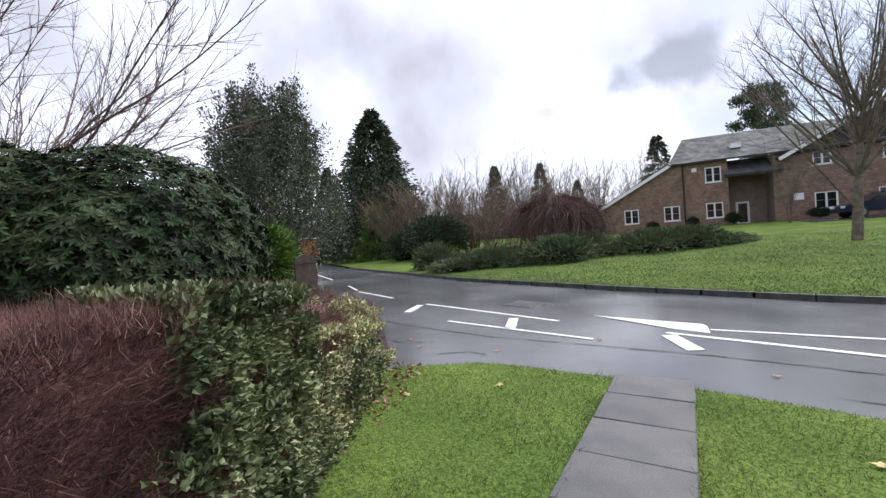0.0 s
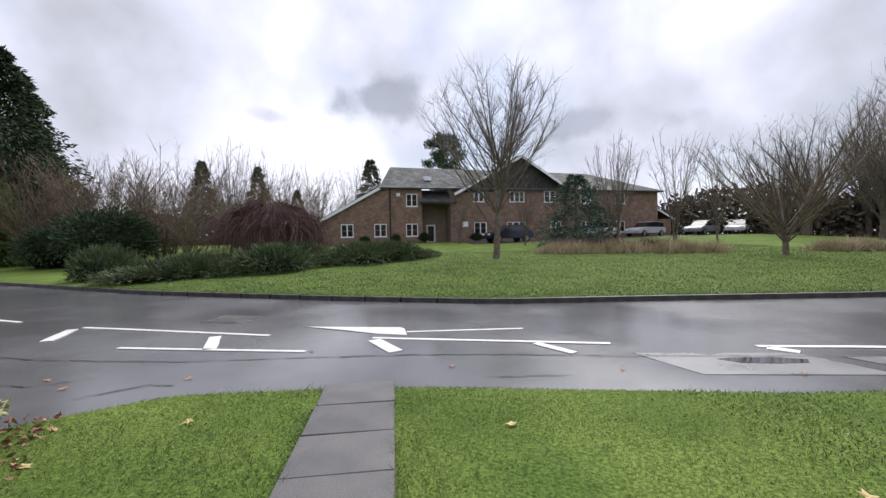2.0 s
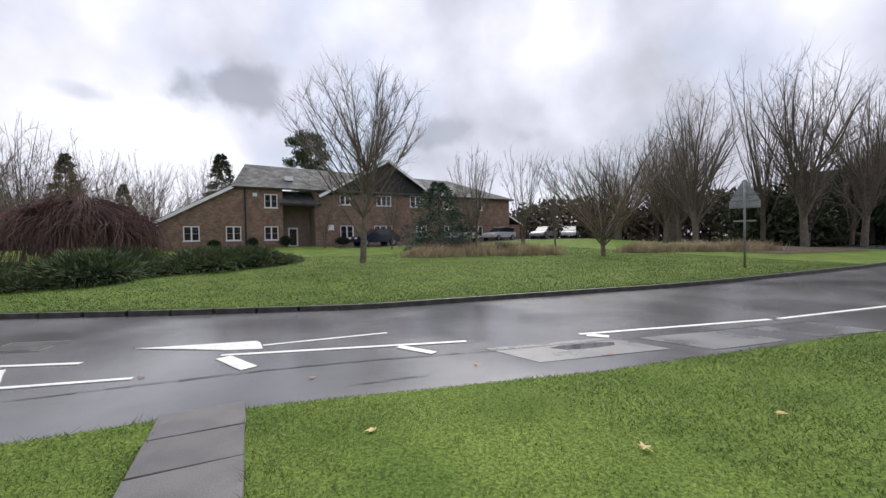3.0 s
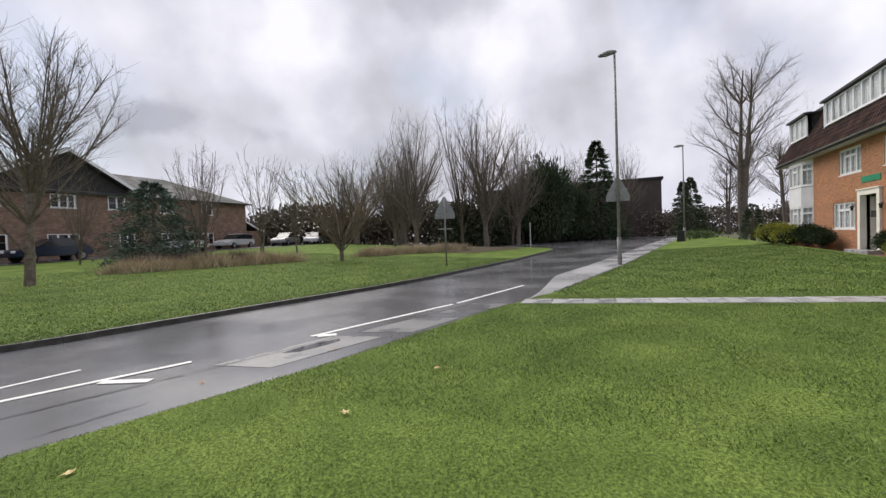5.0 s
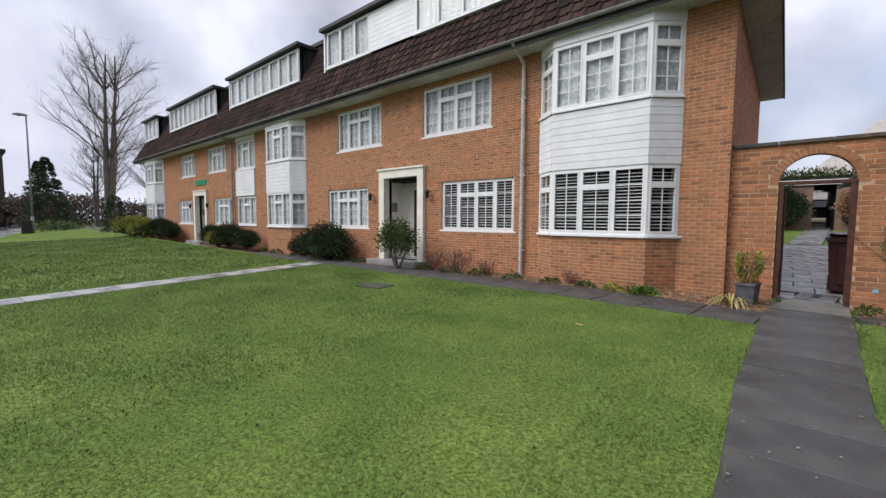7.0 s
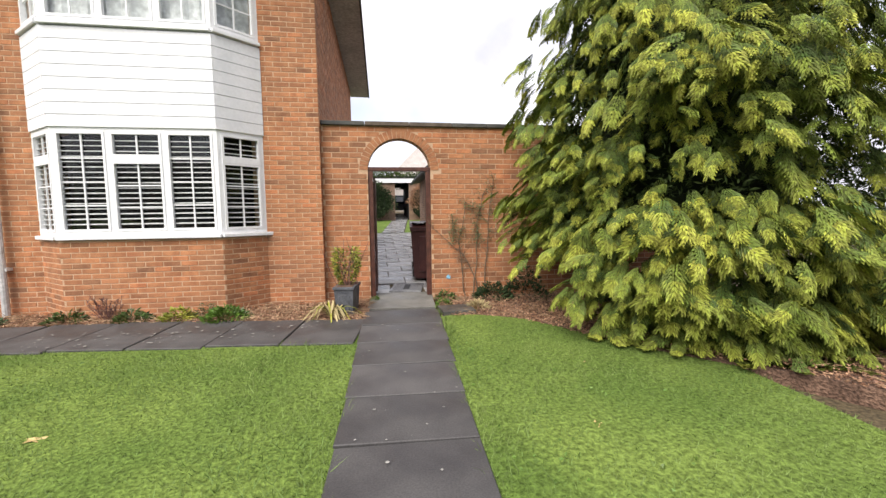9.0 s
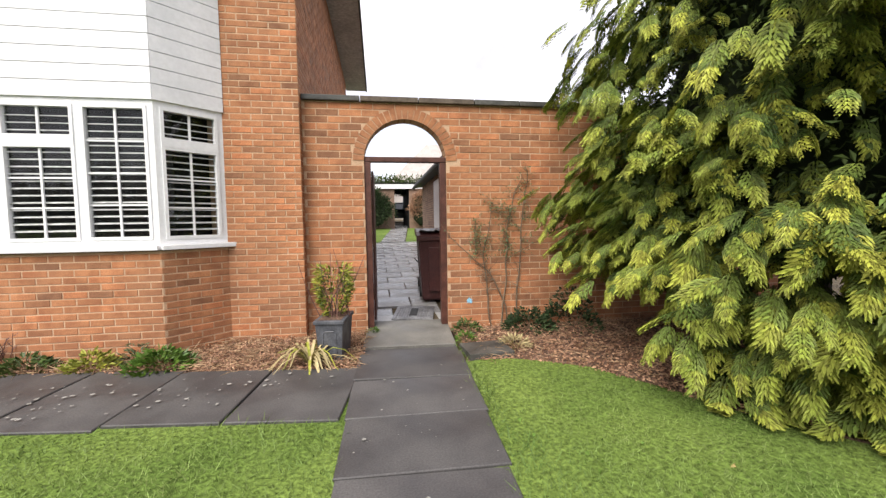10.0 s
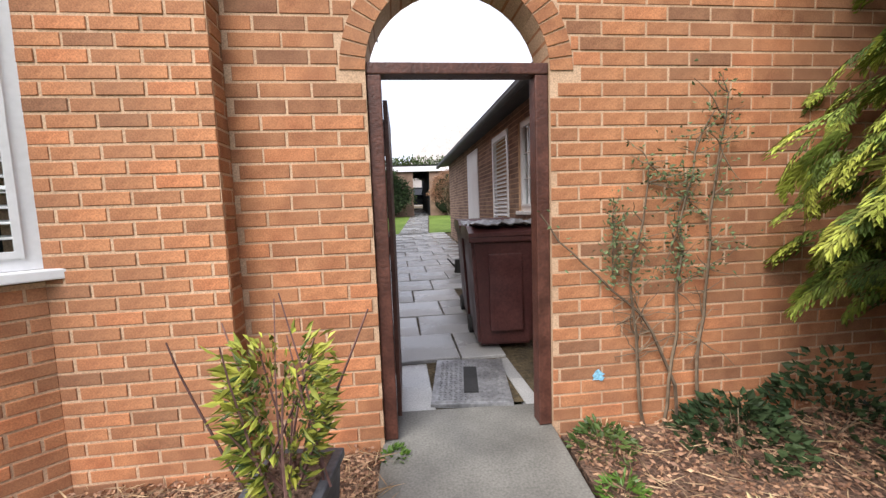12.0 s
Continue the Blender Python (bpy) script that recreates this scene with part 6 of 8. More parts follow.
def whorl_shrub(name, seed, radii, centre_z, whorls, leaf, width, mat_, label):
    """Evergreen dome of drooping leaf rosettes on lobed, uneven clumps."""
    rs_ = np.random.RandomState(seed)
    root = empty(name, None, label, "shrub")
    d_ = unit(rs_.normal(size=(whorls, 3)))
    d_ = d_[d_[:, 2] > -0.75]
    lobes = unit(rs_.normal(size=(62, 3)))
    near_ = (d_ @ lobes.T).max(1)
    bulge = 0.76 + 0.27 * np.clip((near_ - 0.87) / 0.11, 0, 1) ** 0.6
    deep = np.where(rs_.uniform(size=len(d_)) < 0.75, rs_.uniform(0.955, 1.03, len(d_)), rs_.uniform(0.82, 0.96, len(d_)))
    C = d_ * (bulge * deep)[:, None] * np.array(radii)
    axis = unit(d_ + np.array([0, 0, 0.45]) + rs_.normal(0, 0.28, d_.shape))
    u_ = unit(np.cross(axis, rs_.normal(size=axis.shape)))
    w_ = np.cross(axis, u_)
    V_ = []
    for k in range(9):
        a_ = k * 0.698 + rs_.uniform(-0.2, 0.2, (len(C), 1))
        out_ = np.cos(a_) * u_ + np.sin(a_) * w_
        D_ = unit(out_ + axis * rs_.uniform(-0.15, 0.55, (len(C), 1)) + np.array([0, 0, -0.32]))
        side_ = unit(np.cross(D_, axis))
        ln = leaf * rs_.uniform(0.7, 1.15, (len(C), 1))
        mid_ = C + D_ * ln * 0.55 + axis * ln * 0.05
        V_.append(np.stack([C, mid_ + side_ * width / 2, C + D_ * ln, mid_ - side_ * width / 2], 1))
    V_ = np.concatenate(V_).reshape(-1, 3)
    V_[:, 2] = np.maximum(V_[:, 2] + centre_z, 0.02)
    link_mesh("crown", V_, np.arange(len(V_)).reshape(-1, 4), mat_, root)["kind"] = "stuff"
    # dark filler dome: paints the shade between and behind the rosettes
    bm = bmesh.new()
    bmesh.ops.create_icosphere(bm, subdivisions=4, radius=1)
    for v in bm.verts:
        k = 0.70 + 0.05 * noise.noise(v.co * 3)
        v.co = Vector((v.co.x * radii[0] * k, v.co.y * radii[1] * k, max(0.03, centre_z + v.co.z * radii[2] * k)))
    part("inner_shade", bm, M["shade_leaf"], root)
    rng_ = random.Random(seed)
    v_, f_ = tubes([limb(rng_, np.array([0.1 * math.cos(i), 0.1 * math.sin(i), -0.1]), np.array([math.cos(i), math.sin(i), 1.0]), centre_z + radii[2] * 0.5, 0.07, 0.02, 0.02, 0.1, 6)[:2] for i in range(9)], 5)
    link_mesh("stem_mass", v_, f_, M["bark_dark"], root, True)["kind"] = "stuff"
    return root


rhodo = whorl_shrub("rhododendron", 53, (2.25, 2.15, 1.85), 1.62, 5600, 0.14, 0.046, M["rhodo"], "huge rounded dark green rhododendron behind the hedge")
put(rhodo, 7.0, -4.35, -0.3)
again(rhodo, 8.2, -2.6, -0.3, 2.0, 1.04)
laurel = leafy("laurel_bush", 54, (0.75, 0.7, 0.8), 1.3, 130, 20, 0.13, 0.16, 0.06, M["laurel"], "bright green laurel beside the stone pillar", "bush")
put(laurel, 7.0, -7.1, -0.3)
def spired_tree(name, seed, height, radius, shoots, mat_, label):
    """Loose evergreen: limbs rise from one trunk and end in upright leafy spires."""
    rng, rs_ = random.Random(seed), np.random.RandomState(seed)
    root = empty(name, None, label, "tree")
    part("trunk", tb((0, 0, -0.2), (0.1, 0.1, height * 0.9), 0.13, 0.03, sides=8), M["bark_dark"], root, smooth=True)
    polys_, P_, D_ = [], [], []
    for i in range(shoots):
        h_ = height * (0.27 + 0.63 * (i / shoots) ** 1.1)
        full = radius * min(1.0, 0.62 + 1.4 * h_ / height) * (1 - max(0, (h_ / height - 0.30) / 0.72)) ** 0.8
        az_ = i * 2.399 + rng.uniform(-0.5, 0.5)
        out_ = full * rng.uniform(0.35, 1.05)
        top_ = np.array([math.cos(az_) * out_, math.sin(az_) * out_, h_])
        polys_.append(limb(rng, np.array([0.05, 0.05, max(0.2, h_ - out_ * 0.8)]), top_ - np.array([0, 0, max(0.2, h_ - out_ * 0.8)]), max(0.3, out_ * 1.2), 0.03, 0.012, 0.03, 0.05, 4)[:2])
        ln = rng.uniform(0.9, 1.9)
        sp_, sr_, _ = limb(rng, top_, np.array([math.cos(az_) * 0.38, math.sin(az_) * 0.38, 1.0]), ln, 0.012, 0.004, 0.02, 0.06, 6)
        polys_.append((sp_, sr_))
        n_ = 190
        t_ = rs_.uniform(-0.35, 1.0, n_)
        along = np.stack([np.interp(np.maximum(t_, 0), np.linspace(0, 1, 7), sp_[:, c]) for c in range(3)], 1)
        along[:, 2] += np.minimum(t_, 0) * 1.3
        wide_ = (0.34 * (1 - np.maximum(t_, 0)) + 0.06)[:, None]
        off_ = rs_.normal(size=(n_, 3)) * wide_
        P_.append(along + off_)
        D_.append(off_ + np.array([0, 0, 0.25]) + rs_.normal(0, 0.25, (n_, 3)))
    v_, f_ = tubes(polys_, 4)
    link_mesh("branch_mass", v_, f_, M["bark_dark"], root, True)["kind"] = "stuff"
    P_, D_ = np.vstack(P_), np.vstack(D_)
    v_, f_ = leaf_quads(rs_, P_, D_, 0.13, 0.065)
    link_mesh("crown", v_, f_, mat_, root)["kind"] = "stuff"
    return root


holly = spired_tree("holly_tree", 55, 7.9, 3.1, 250, M["holly"], "tall loose grey-green holly tree beside the road")
put(holly, 12.1, -12.2, -0.4)

# ---- big leylandii beside the gate ----
ley = empty("leylandii", None, "large bushy golden-green leylandii overhanging the leaf-strewn bed", "conifer tree")
rs = np.random.RandomState(61)
# one drooping, feathery, twice-branched spray
leafs = []
for i in range(7):
    t = i / 6
    base_ = np.array((0.30 * t, 0, -0.07 * t * t))
    for s in (-1, 1):
        ln = 0.16 * (1 - 0.60 * t) * rs.uniform(0.8, 1.15)
        dir_ = np.array((0.86, s * 0.50, -0.16))
        for j in range(4):
            u = (j + 0.5) / 4
            q = base_ + dir_ * ln * u + np.array((0, 0, -0.05 * u * u))
            ll = 0.046 * (1 - 0.30 * u)
            for s2 in (-1, 1):
                d2 = dir_ + np.array((0.22, s2 * 0.42, -0.12 + 0.05 * (j % 2)))
                leafs.append((q, q + d2 * ll * 1.2, 0.0098))
        q = base_ + dir_ * ln * 0.8
        leafs.append((q, q + dir_ * 0.06 + np.array((0, 0, -0.02)), 0.0095))
leafs.append(((0.28, 0, -0.06), (0.37, 0, -0.11), 0.011))
tv = []
for a, b, w in leafs:
    a, b = np.array(a), np.array(b)
    d_ = b - a
    side_ = np.array([-d_[1], d_[0], 0])
    side_ = side_ / np.linalg.norm(side_) * w
    m_ = a + d_ * 0.55
    tv += [a, m_ + side_ + (0, 0, 0.006), b, m_ - side_ + (0, 0, 0.006)]
tv = np.array(tv)
H, RAD = 8.6, 2.28
boughs = []
for i in range(600):
    z = 0.2 + (H - 0.3) * rs.uniform() ** 1.45
    az = rs.uniform(1.7, 5.5) if rs.uniform() < 0.93 else rs.uniform(-0.8, 1.7)
    if math.cos(az - 2.9) > 0.1 and z < 0.35 + 0.75 * math.cos(az - 2.9):
        z += 0.9
    prof_ = (0.80 + 0.20 * min(1, z / 1.0)) * (1 - max(0, (z - 3.3) / (H - 3.1))) ** 0.62
    r = RAD * prof_ * (1 + 0.16 * noise.noise((math.cos(az) * 2.2, math.sin(az) * 2.2, z * 0.9))) * rs.uniform(0.86, 1.08)
    boughs.append((az, z, max(0.15, r)))
for i in range(105):
    z, az = rs.uniform(0.15, 1.0), rs.uniform(-2.78, -0.2)
    boughs.append((az, z, RAD * (0.80 + 0.20 * min(1, z)) * rs.uniform(0.92, 1.1)))
allV, tipV = [], []
tip_ = tv.reshape(-1, 4, 3)[:, 2, 0] > 0.25
for az, z, r in boughs:
    size = rs.uniform(0.66, 1.0)
    for j in range(7):
        a = az + rs.normal(0, 0.24 / max(0.5, r))
        t = rs.uniform(0.66, 1.04)
        yaw = a + rs.normal(0, 0.55)
        pitch = rs.normal(0.44 + 0.075 * z, 0.20)
        roll = rs.normal(0, 0.30)
        Rm = (Matrix.Rotation(yaw, 3, "Z") @ Matrix.Rotation(pitch, 3, "Y") @ Matrix.Rotation(roll, 3, "X"))
        Rn = np.array(Rm) * size * rs.uniform(0.75, 1.15)
        rr = r * t - 0.25
        o = np.array([math.cos(a) * rr, math.sin(a) * rr, z - 0.16 * t + rs.normal(0, 0.055)])
        fr = (tv @ Rn.T + o).reshape(-1, 4, 3)
        allV.append(fr[~tip_])
        tipV.append(fr[tip_])
for nm, chunk, mt in (("frond_mass", allV, M["leyland"]), ("frond_tip_mass", tipV, M["leyland_tip"])):
    V = np.concatenate(chunk).reshape(-1, 3)
    V[:, 2] = np.maximum(V[:, 2], 0.06)
    link_mesh(nm, V, np.arange(len(V)).reshape(-1, 4), mt, ley)["kind"] = "stuff"
# leaves filling the inside, in the frond colour darkened to paint shade
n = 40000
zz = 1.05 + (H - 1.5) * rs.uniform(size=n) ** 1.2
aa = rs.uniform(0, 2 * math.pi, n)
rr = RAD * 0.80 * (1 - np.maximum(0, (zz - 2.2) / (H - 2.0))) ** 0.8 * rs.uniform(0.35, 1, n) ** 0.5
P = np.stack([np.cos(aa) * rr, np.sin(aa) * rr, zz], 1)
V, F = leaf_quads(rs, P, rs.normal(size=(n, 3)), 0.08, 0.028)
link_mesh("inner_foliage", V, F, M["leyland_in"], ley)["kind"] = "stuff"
part("trunk", tb((0, 0, -0.2), (0, 0, 7.6), 0.22, 0.03, sides=10), M["bark_dark"], ley, smooth=True)
# filler cone round the trunk, its dark colour standing in for inner shade
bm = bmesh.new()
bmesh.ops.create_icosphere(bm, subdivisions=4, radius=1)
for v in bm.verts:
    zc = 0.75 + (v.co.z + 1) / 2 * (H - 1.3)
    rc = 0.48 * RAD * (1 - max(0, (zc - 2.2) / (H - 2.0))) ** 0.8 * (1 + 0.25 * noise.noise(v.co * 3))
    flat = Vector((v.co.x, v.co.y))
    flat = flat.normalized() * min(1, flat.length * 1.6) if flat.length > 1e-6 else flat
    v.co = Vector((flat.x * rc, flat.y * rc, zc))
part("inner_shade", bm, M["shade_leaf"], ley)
put(ley, 3.45, 9.0, -0.08)

# ---- bushes by the flats ----
priv = leafy("evergreen_bush", 71, (1.15, 0.55, 0.55), 0.5, 170, 22, 0.11, 0.085, 0.045, M["rhodo"], "clipped dark evergreen bush under the ground-floor window", "bush", rough=0.08)
put(priv, -12.6, 9.75, 0.0)
again(priv, -14.3, 9.95, 0.0, 0.2, 0.6)
for x, s, r in ((-20.4, 0.85, 0.1), (-22.3, 0.75, 3.0), (-18.6, 0.65, 0.2), (-28.6, 0.8, 3.1), (-30.4, 0.95, 0.1)):
    o = again(priv, x, 9.75, 0.05 + rise(x), r, s, label="rounded bush in the bed along the flats")
for x, s in ((-5.0, 0.62), (-7.6, 0.7), (-2.2, 0.55), (-12.6, 0.6)):
    again(priv, x, HY + 1.1, far_z(x, HY + 1.1) + 0.1, x, s, label="clipped dark bush at the foot of the hall wall")
euon = leafy("porch_bush", 72, (0.55, 0.5, 0.7), 0.85, 130, 22, 0.13, 0.10, 0.055, M["bush"], "loose green bush beside the front door", "bush", rough=0.3, core=False)
put(euon, -8.85, 9.55, 0.0, 0, 0.78)
yel = leafy("golden_bush", 73, (0.9, 0.7, 0.55), 0.5, 130, 20, 0.12, 0.09, 0.05, M["yellow_plant"], "low golden-green bush by the flats", "bush", rough=0.1)
put(yel, -31.5, 9.2, 0.2)
again(yel, -33.6, 9.1, 0.22, 1, 1.1)
again(yel, -21.0, 9.55, 0.1, 2, 0.6)
redtw = bare_tree("dormant_shrub", 74, 0.95, 0.12, 0.015, 7, 0.7, 0.02, M["twig_brown"], M["twig_brown"], "bare red-stemmed shrub in the bed", "shrub", sub=5, twigs=4, stems=3, lean=0.3, fork=0.2)
put(redtw, -6.9, 9.95, -0.02, 0, 0.75)
for x, s, r in ((-7.7, 0.65, 1), (-6.1, 0.5, 2), (-4.0, 0.4, 3), (-13.9, 0.7, 4)):
    again(redtw, x, 9.98, -0.02, r, s)

# ---- street furniture ----
def street_lamp(x, y, z, h, arm_az, label):
    root = empty("street_lamp", Matrix.Translation((x, y, z)), label, "street lamp")
    part("base", tb((0, 0, -0.1), (0, 0, 1.35), 0.11, 0.10, sides=14), M["post_grey"], root, smooth=True)
    part("door_band", tb((0, 0, 1.35), (0, 0, 1.42), 0.115, 0.08, sides=14), M["post_grey"], root)
    part("column", tb((0, 0, 1.4), (0, 0, h), 0.075, 0.05, sides=12), M["post_grey"], root, smooth=True)
    ax, ay = math.cos(arm_az), math.sin(arm_az)
    bm = bmesh.new()
    bmesh.ops.create_uvsphere(bm, u_segments=14, v_segments=8, radius=1)
    for v in bm.verts:
        w = Vector((v.co.x * 0.46 + 0.34, v.co.y * 0.17, max(v.co.z, -0.35) * 0.15))
        v.co = Vector((w.x * ax - w.y * ay, w.x * ay + w.y * ax, h + 0.03 + w.z))
    hd = part("lantern_head", bm, M["post_grey"], root, smooth=True)
    part("lens", tb((ax * 0.42, ay * 0.42, h - 0.06), (ax * 0.42, ay * 0.42, h - 0.02), 0.12), M["sign_back"], hd)
    return root


lamp = street_lamp(-22.9, 0.02, -0.30, 10.5, radians(-100), "tall grey street lamp with sign on the lawn edge")
street_lamp(-47.4, 5.6, 0.1, 9.4, radians(-100), "tall grey street lamp far along the road")
street_lamp(15.7, -16.6, -0.35, 10.4, radians(-40), "tall grey street lamp behind the holly")


def triangle_sign(parent, z, yaw, m0):
    """Back of a warning triangle with a plate beneath it."""
    mm = Matrix.Rotation(yaw, 4, "Z")
    tri = px([(-0.52, z), (0.52, z), (0.06, z + 0.86), (-0.06, z + 0.86)], 0.09, 0.105, "y", m=mm)
    part("warning_triangle", tri, M["sign_back"], parent, "grey back of a triangular sign")
    pl = part("plate", bx(-0.55, 0.09, z - 0.36, 0.55, 0.105, z - 0.04, m=mm), M["sign_back"], parent)
    for k in range(3):
        part("rail", bx(-0.5, 0.05, z - 0.3 + k * 0.26, 0.5, 0.09, z - 0.265 + k * 0.26, m=mm), M["steel"], pl)


triangle_sign(lamp, 3.55, radians(98), None)
sign = empty("road_sign", Matrix.Translation((-21.4, -8.8, far_z(-21.4, -8.8))), "triangular road sign on a grey post in the lawn", "road sign")
part("post", tb((0, 0, -0.2), (0, 0, 3.7), 0.045), M["post_grey"], sign, smooth=True)
triangle_sign(sign, 2.95, radians(114), None)
part("small_plate", bx(-0.4, 0.05, 2.0, 0.4, 0.06, 2.06, m=Matrix.Rotation(radians(114), 4, "Z")), M["sign_back"], sign)
post = empty("marker_post", Matrix.Translation((-44.2, -9.0, 0.12)), "slim pale marker post at the bend", "post")
part("shaft", tb((0, 0, -0.2), (0, 0, 2.4), 0.06, 0.05), M["soffit"], post)
part("cap", tb((0, 0, 2.4), (0, 0, 2.5), 0.09, 0.08), M["soffit"], post)
binst = empty("litter_bin", Matrix.Translation((-47.0, 5.2, 0.05)), "dark square litter bin by the footway", "litter bin")
part("body", bx(-0.3, -0.3, 0, 0.3, 0.3, 1.0, bevel=0.03), M["black"], binst)
part("lid", bx(-0.33, -0.33, 1.0, 0.33, 0.33, 1.12, bevel=0.03), M["black"], binst)

pil = empty("gate_pillar", Matrix.Translation((5.12, -6.62, -0.4)) @ Matrix.Rotation(radians(228), 4, "Z") @ Matrix.Diagonal((0.76, 0.76, 1, 1)), "weathered stone gate pillar with slate name signs", "pillar")
part("shaft", bx(-0.27, -0.27, 0, 0.27, 0.27, 1.42, bevel=0.015), M["pillar"], pil)
bm = bmesh.new()
prism(bm, [(-0.29, 1.42), (0.29, 1.42), (0.24, 1.52), (0.12, 1.58), (0, 1.6), (-0.12, 1.58), (-0.24, 1.52)], -0.29, 0.29, "y")
part("cap", bm, M["pillar"], pil)
for z0, z1, rows in ((1.02, 1.30, (1.06,)), (0.52, 0.96, (0.86, 0.74, 0.64))):
    sg = part("sign", bx(0.275, -0.22, z0, 0.295, 0.22, z1, bevel=0.004), M["slate_sign"], pil, "dark slate sign")
    for k, z in enumerate(rows):
        half = (0.16, 0.19, 0.12)[k] if len(rows) > 1 else 0.16
        part("lettering_bar", bx(0.296, -half, z, 0.299, half, z + (0.035 if len(rows) > 1 else 0.015)), M["letter"], sg)
txt = bpy.data.curves.new("numeral", "FONT")
txt.body, txt.size, txt.extrude, txt.align_x = "4", 0.17, 0.002, "CENTER"
txt.materials.append(M["letter"])
num = new("numeral", txt)
num.parent = pil
num.matrix_basis = Matrix.Translation((0.299, 0, 1.13)) @ Matrix.Rotation(radians(90), 4, "Z") @ Matrix.Rotation(radians(90), 4, "X")
num["label"] = "white painted number 4"


# ---- vehicles ----
def car(x, y, z, yaw, paint, label, estate=False):
    root = empty("car", Matrix.Translation((x, y, z)) @ Matrix.Rotation(yaw, 4, "Z"), label, "car", "parked cars")
    roof_end = -1.95 if estate else -1.35
    side = [(-2.1, 0.35), (-2.15, 0.75), (-2.05, 0.95), (0.85, 0.98), (1.75, 0.85), (2.1, 0.68), (2.12, 0.35)]
    bm = bmesh.new()
    prism(bm, side, -0.88, 0.88, "y")
    bmesh.ops.bevel(bm, geom=bm.edges[:], offset=0.06, segments=2, affect="EDGES")
    body = part("body", bm, paint, root, smooth=False)
    bm = bmesh.new()
    prism(bm, [(-2.0, 0.94), (roof_end, 1.42), (-0.6, 1.50), (0.15, 1.45), (0.95, 0.96)], -0.74, 0.74, "y")
    bmesh.ops.bevel(bm, geom=bm.edges[:], offset=0.05, segments=2, affect="EDGES")
    part("glasshouse", bm, M["car_glass"], root)
    bm = bmesh.new()
    prism(bm, [(roof_end, 1.43), (-0.6, 1.51), (0.15, 1.46), (0.1, 1.49), (-0.6, 1.545), (roof_end, 1.47)], -0.7, 0.7, "y")
    part("roof", bm, paint, root)
    for xx in (-1.35, 1.32):
        for yy in (-0.86, 0.86):
            w = part("wheel", tb((xx, yy - 0.1, 0.32), (xx, yy + 0.1, 0.32), 0.32, sides=18), M["black"], root)
            part("rim", tb((xx, yy + (0.1 if yy > 0 else -0.1), 0.32), (xx, yy + (0.115 if yy > 0 else -0.115), 0.32), 0.21, sides=14), M["steel"], w)
    for yy in (-0.62, 0.62):
        part("headlight", bx(2.03, yy - 0.17, 0.62, 2.13, yy + 0.17, 0.76, bevel=0.02), M["white"], root)
        part("tail_light", bx(-2.17, yy - 0.15, 0.68, -2.08, yy + 0.15, 0.9, bevel=0.02), M["red_lens"], root)
    return root


car(-14.6, -34.6, far_z(-14.6, -34.6), radians(5), M["car_blue"], "dark blue saloon parked before the hall")
car(-23.6, -34.8, far_z(-23.6, -34.8), radians(-80), M["car_white"], "white car parked behind the young conifer", True)
car(-30.6, -37.0, far_z(-30.6, -37.0), radians(15), M["car_white"], "silver-white estate parked beside the hall", True)
car(-37.2, -36.6, far_z(-37.2, -36.6), radians(20), M["steel"], "grey car parked beyond the hall")
car(-41.6, -36.4, far_z(-41.6, -36.4), radians(35), M["car_white"], "white car parked by the scrub")
car(38.2, -40.2, ROAD, radians(-48), M["steel"], "silver car on the far road")
car(39.8, -46.5, ROAD, radians(132), M["car_white"], "white car queued on the far road")
car(43.0, -51.0, ROAD, radians(132), M["car_blue"], "dark car on the far road")
car(1.1, 37.5, yard_z(37), radians(90), M["car_blue"], "blue car seen through the garage passage")

truck = empty("box_truck", Matrix.Translation((34.6, -37.6, ROAD)) @ Matrix.Rotation(radians(-47), 4, "Z"), "box truck with orange rear doors on the far road", "truck")
part("box", bx(-1.5, -1.15, 0.9, 3.2, 1.15, 3.2, bevel=0.03), M["white"], truck)
part("rear_panel", bx(-1.53, -1.0, 1.05, -1.5, 1.0, 3.05), M["orange"], truck, "orange rear panel")
part("cab", bx(3.3, -1.05, 0.6, 5.0, 1.05, 2.6, bevel=0.12), M["white"], truck)
part("chassis", bx(-1.4, -0.6, 0.5, 4.8, 0.6, 0.9), M["black"], truck)
part("bumper", bx(-1.6, -1.0, 0.45, -1.45, 1.0, 0.65), M["black"], truck)
for xx in (-0.4, 4.0):
    for yy in (-0.95, 0.95):
        part("wheel", tb((xx, yy - 0.15, 0.45), (xx, yy + 0.15, 0.45), 0.45, sides=18), M["black"], truck)
for yy in (-0.9, 0.9):
    part("tail_light", bx(-1.56, yy - 0.1, 0.7, -1.5, yy + 0.1, 0.85), M["red_lens"], truck)

# ---- beds, planter, bins and small things by the gate ----
def bed(name, pts, z, label):
    bm = bmesh.new()
    prism(bm, pts, z - 0.15, z, "z")
    bmesh.ops.triangulate(bm, faces=bm.faces[:])
    return tagged(part(name, bm, M["soil"]), label, "flower bed", kind="structure")


left_bed = [(-0.66, 9.32), (-0.66, 10.59), (-1.30, 10.60), (-1.30, 10.46), (-36, 10.46), (-36, 9.75), (-12.4, 9.72), (-4.2, 9.72), (-3.05, 9.62), (-1.04, 9.34)]
bed("flower_bed", left_bed, -0.045, "dark soil bed of bark and dead leaves under the windows")
right_bed = [(0.29, 9.30), (0.33, 9.8), (0.36, 10.59), (2.55, 10.59), (7.0, 10.59), (7.0, 4.0), (4.2, 5.2), (2.85, 7.0), (1.95, 7.95), (1.3, 8.92), (0.8, 9.26)]
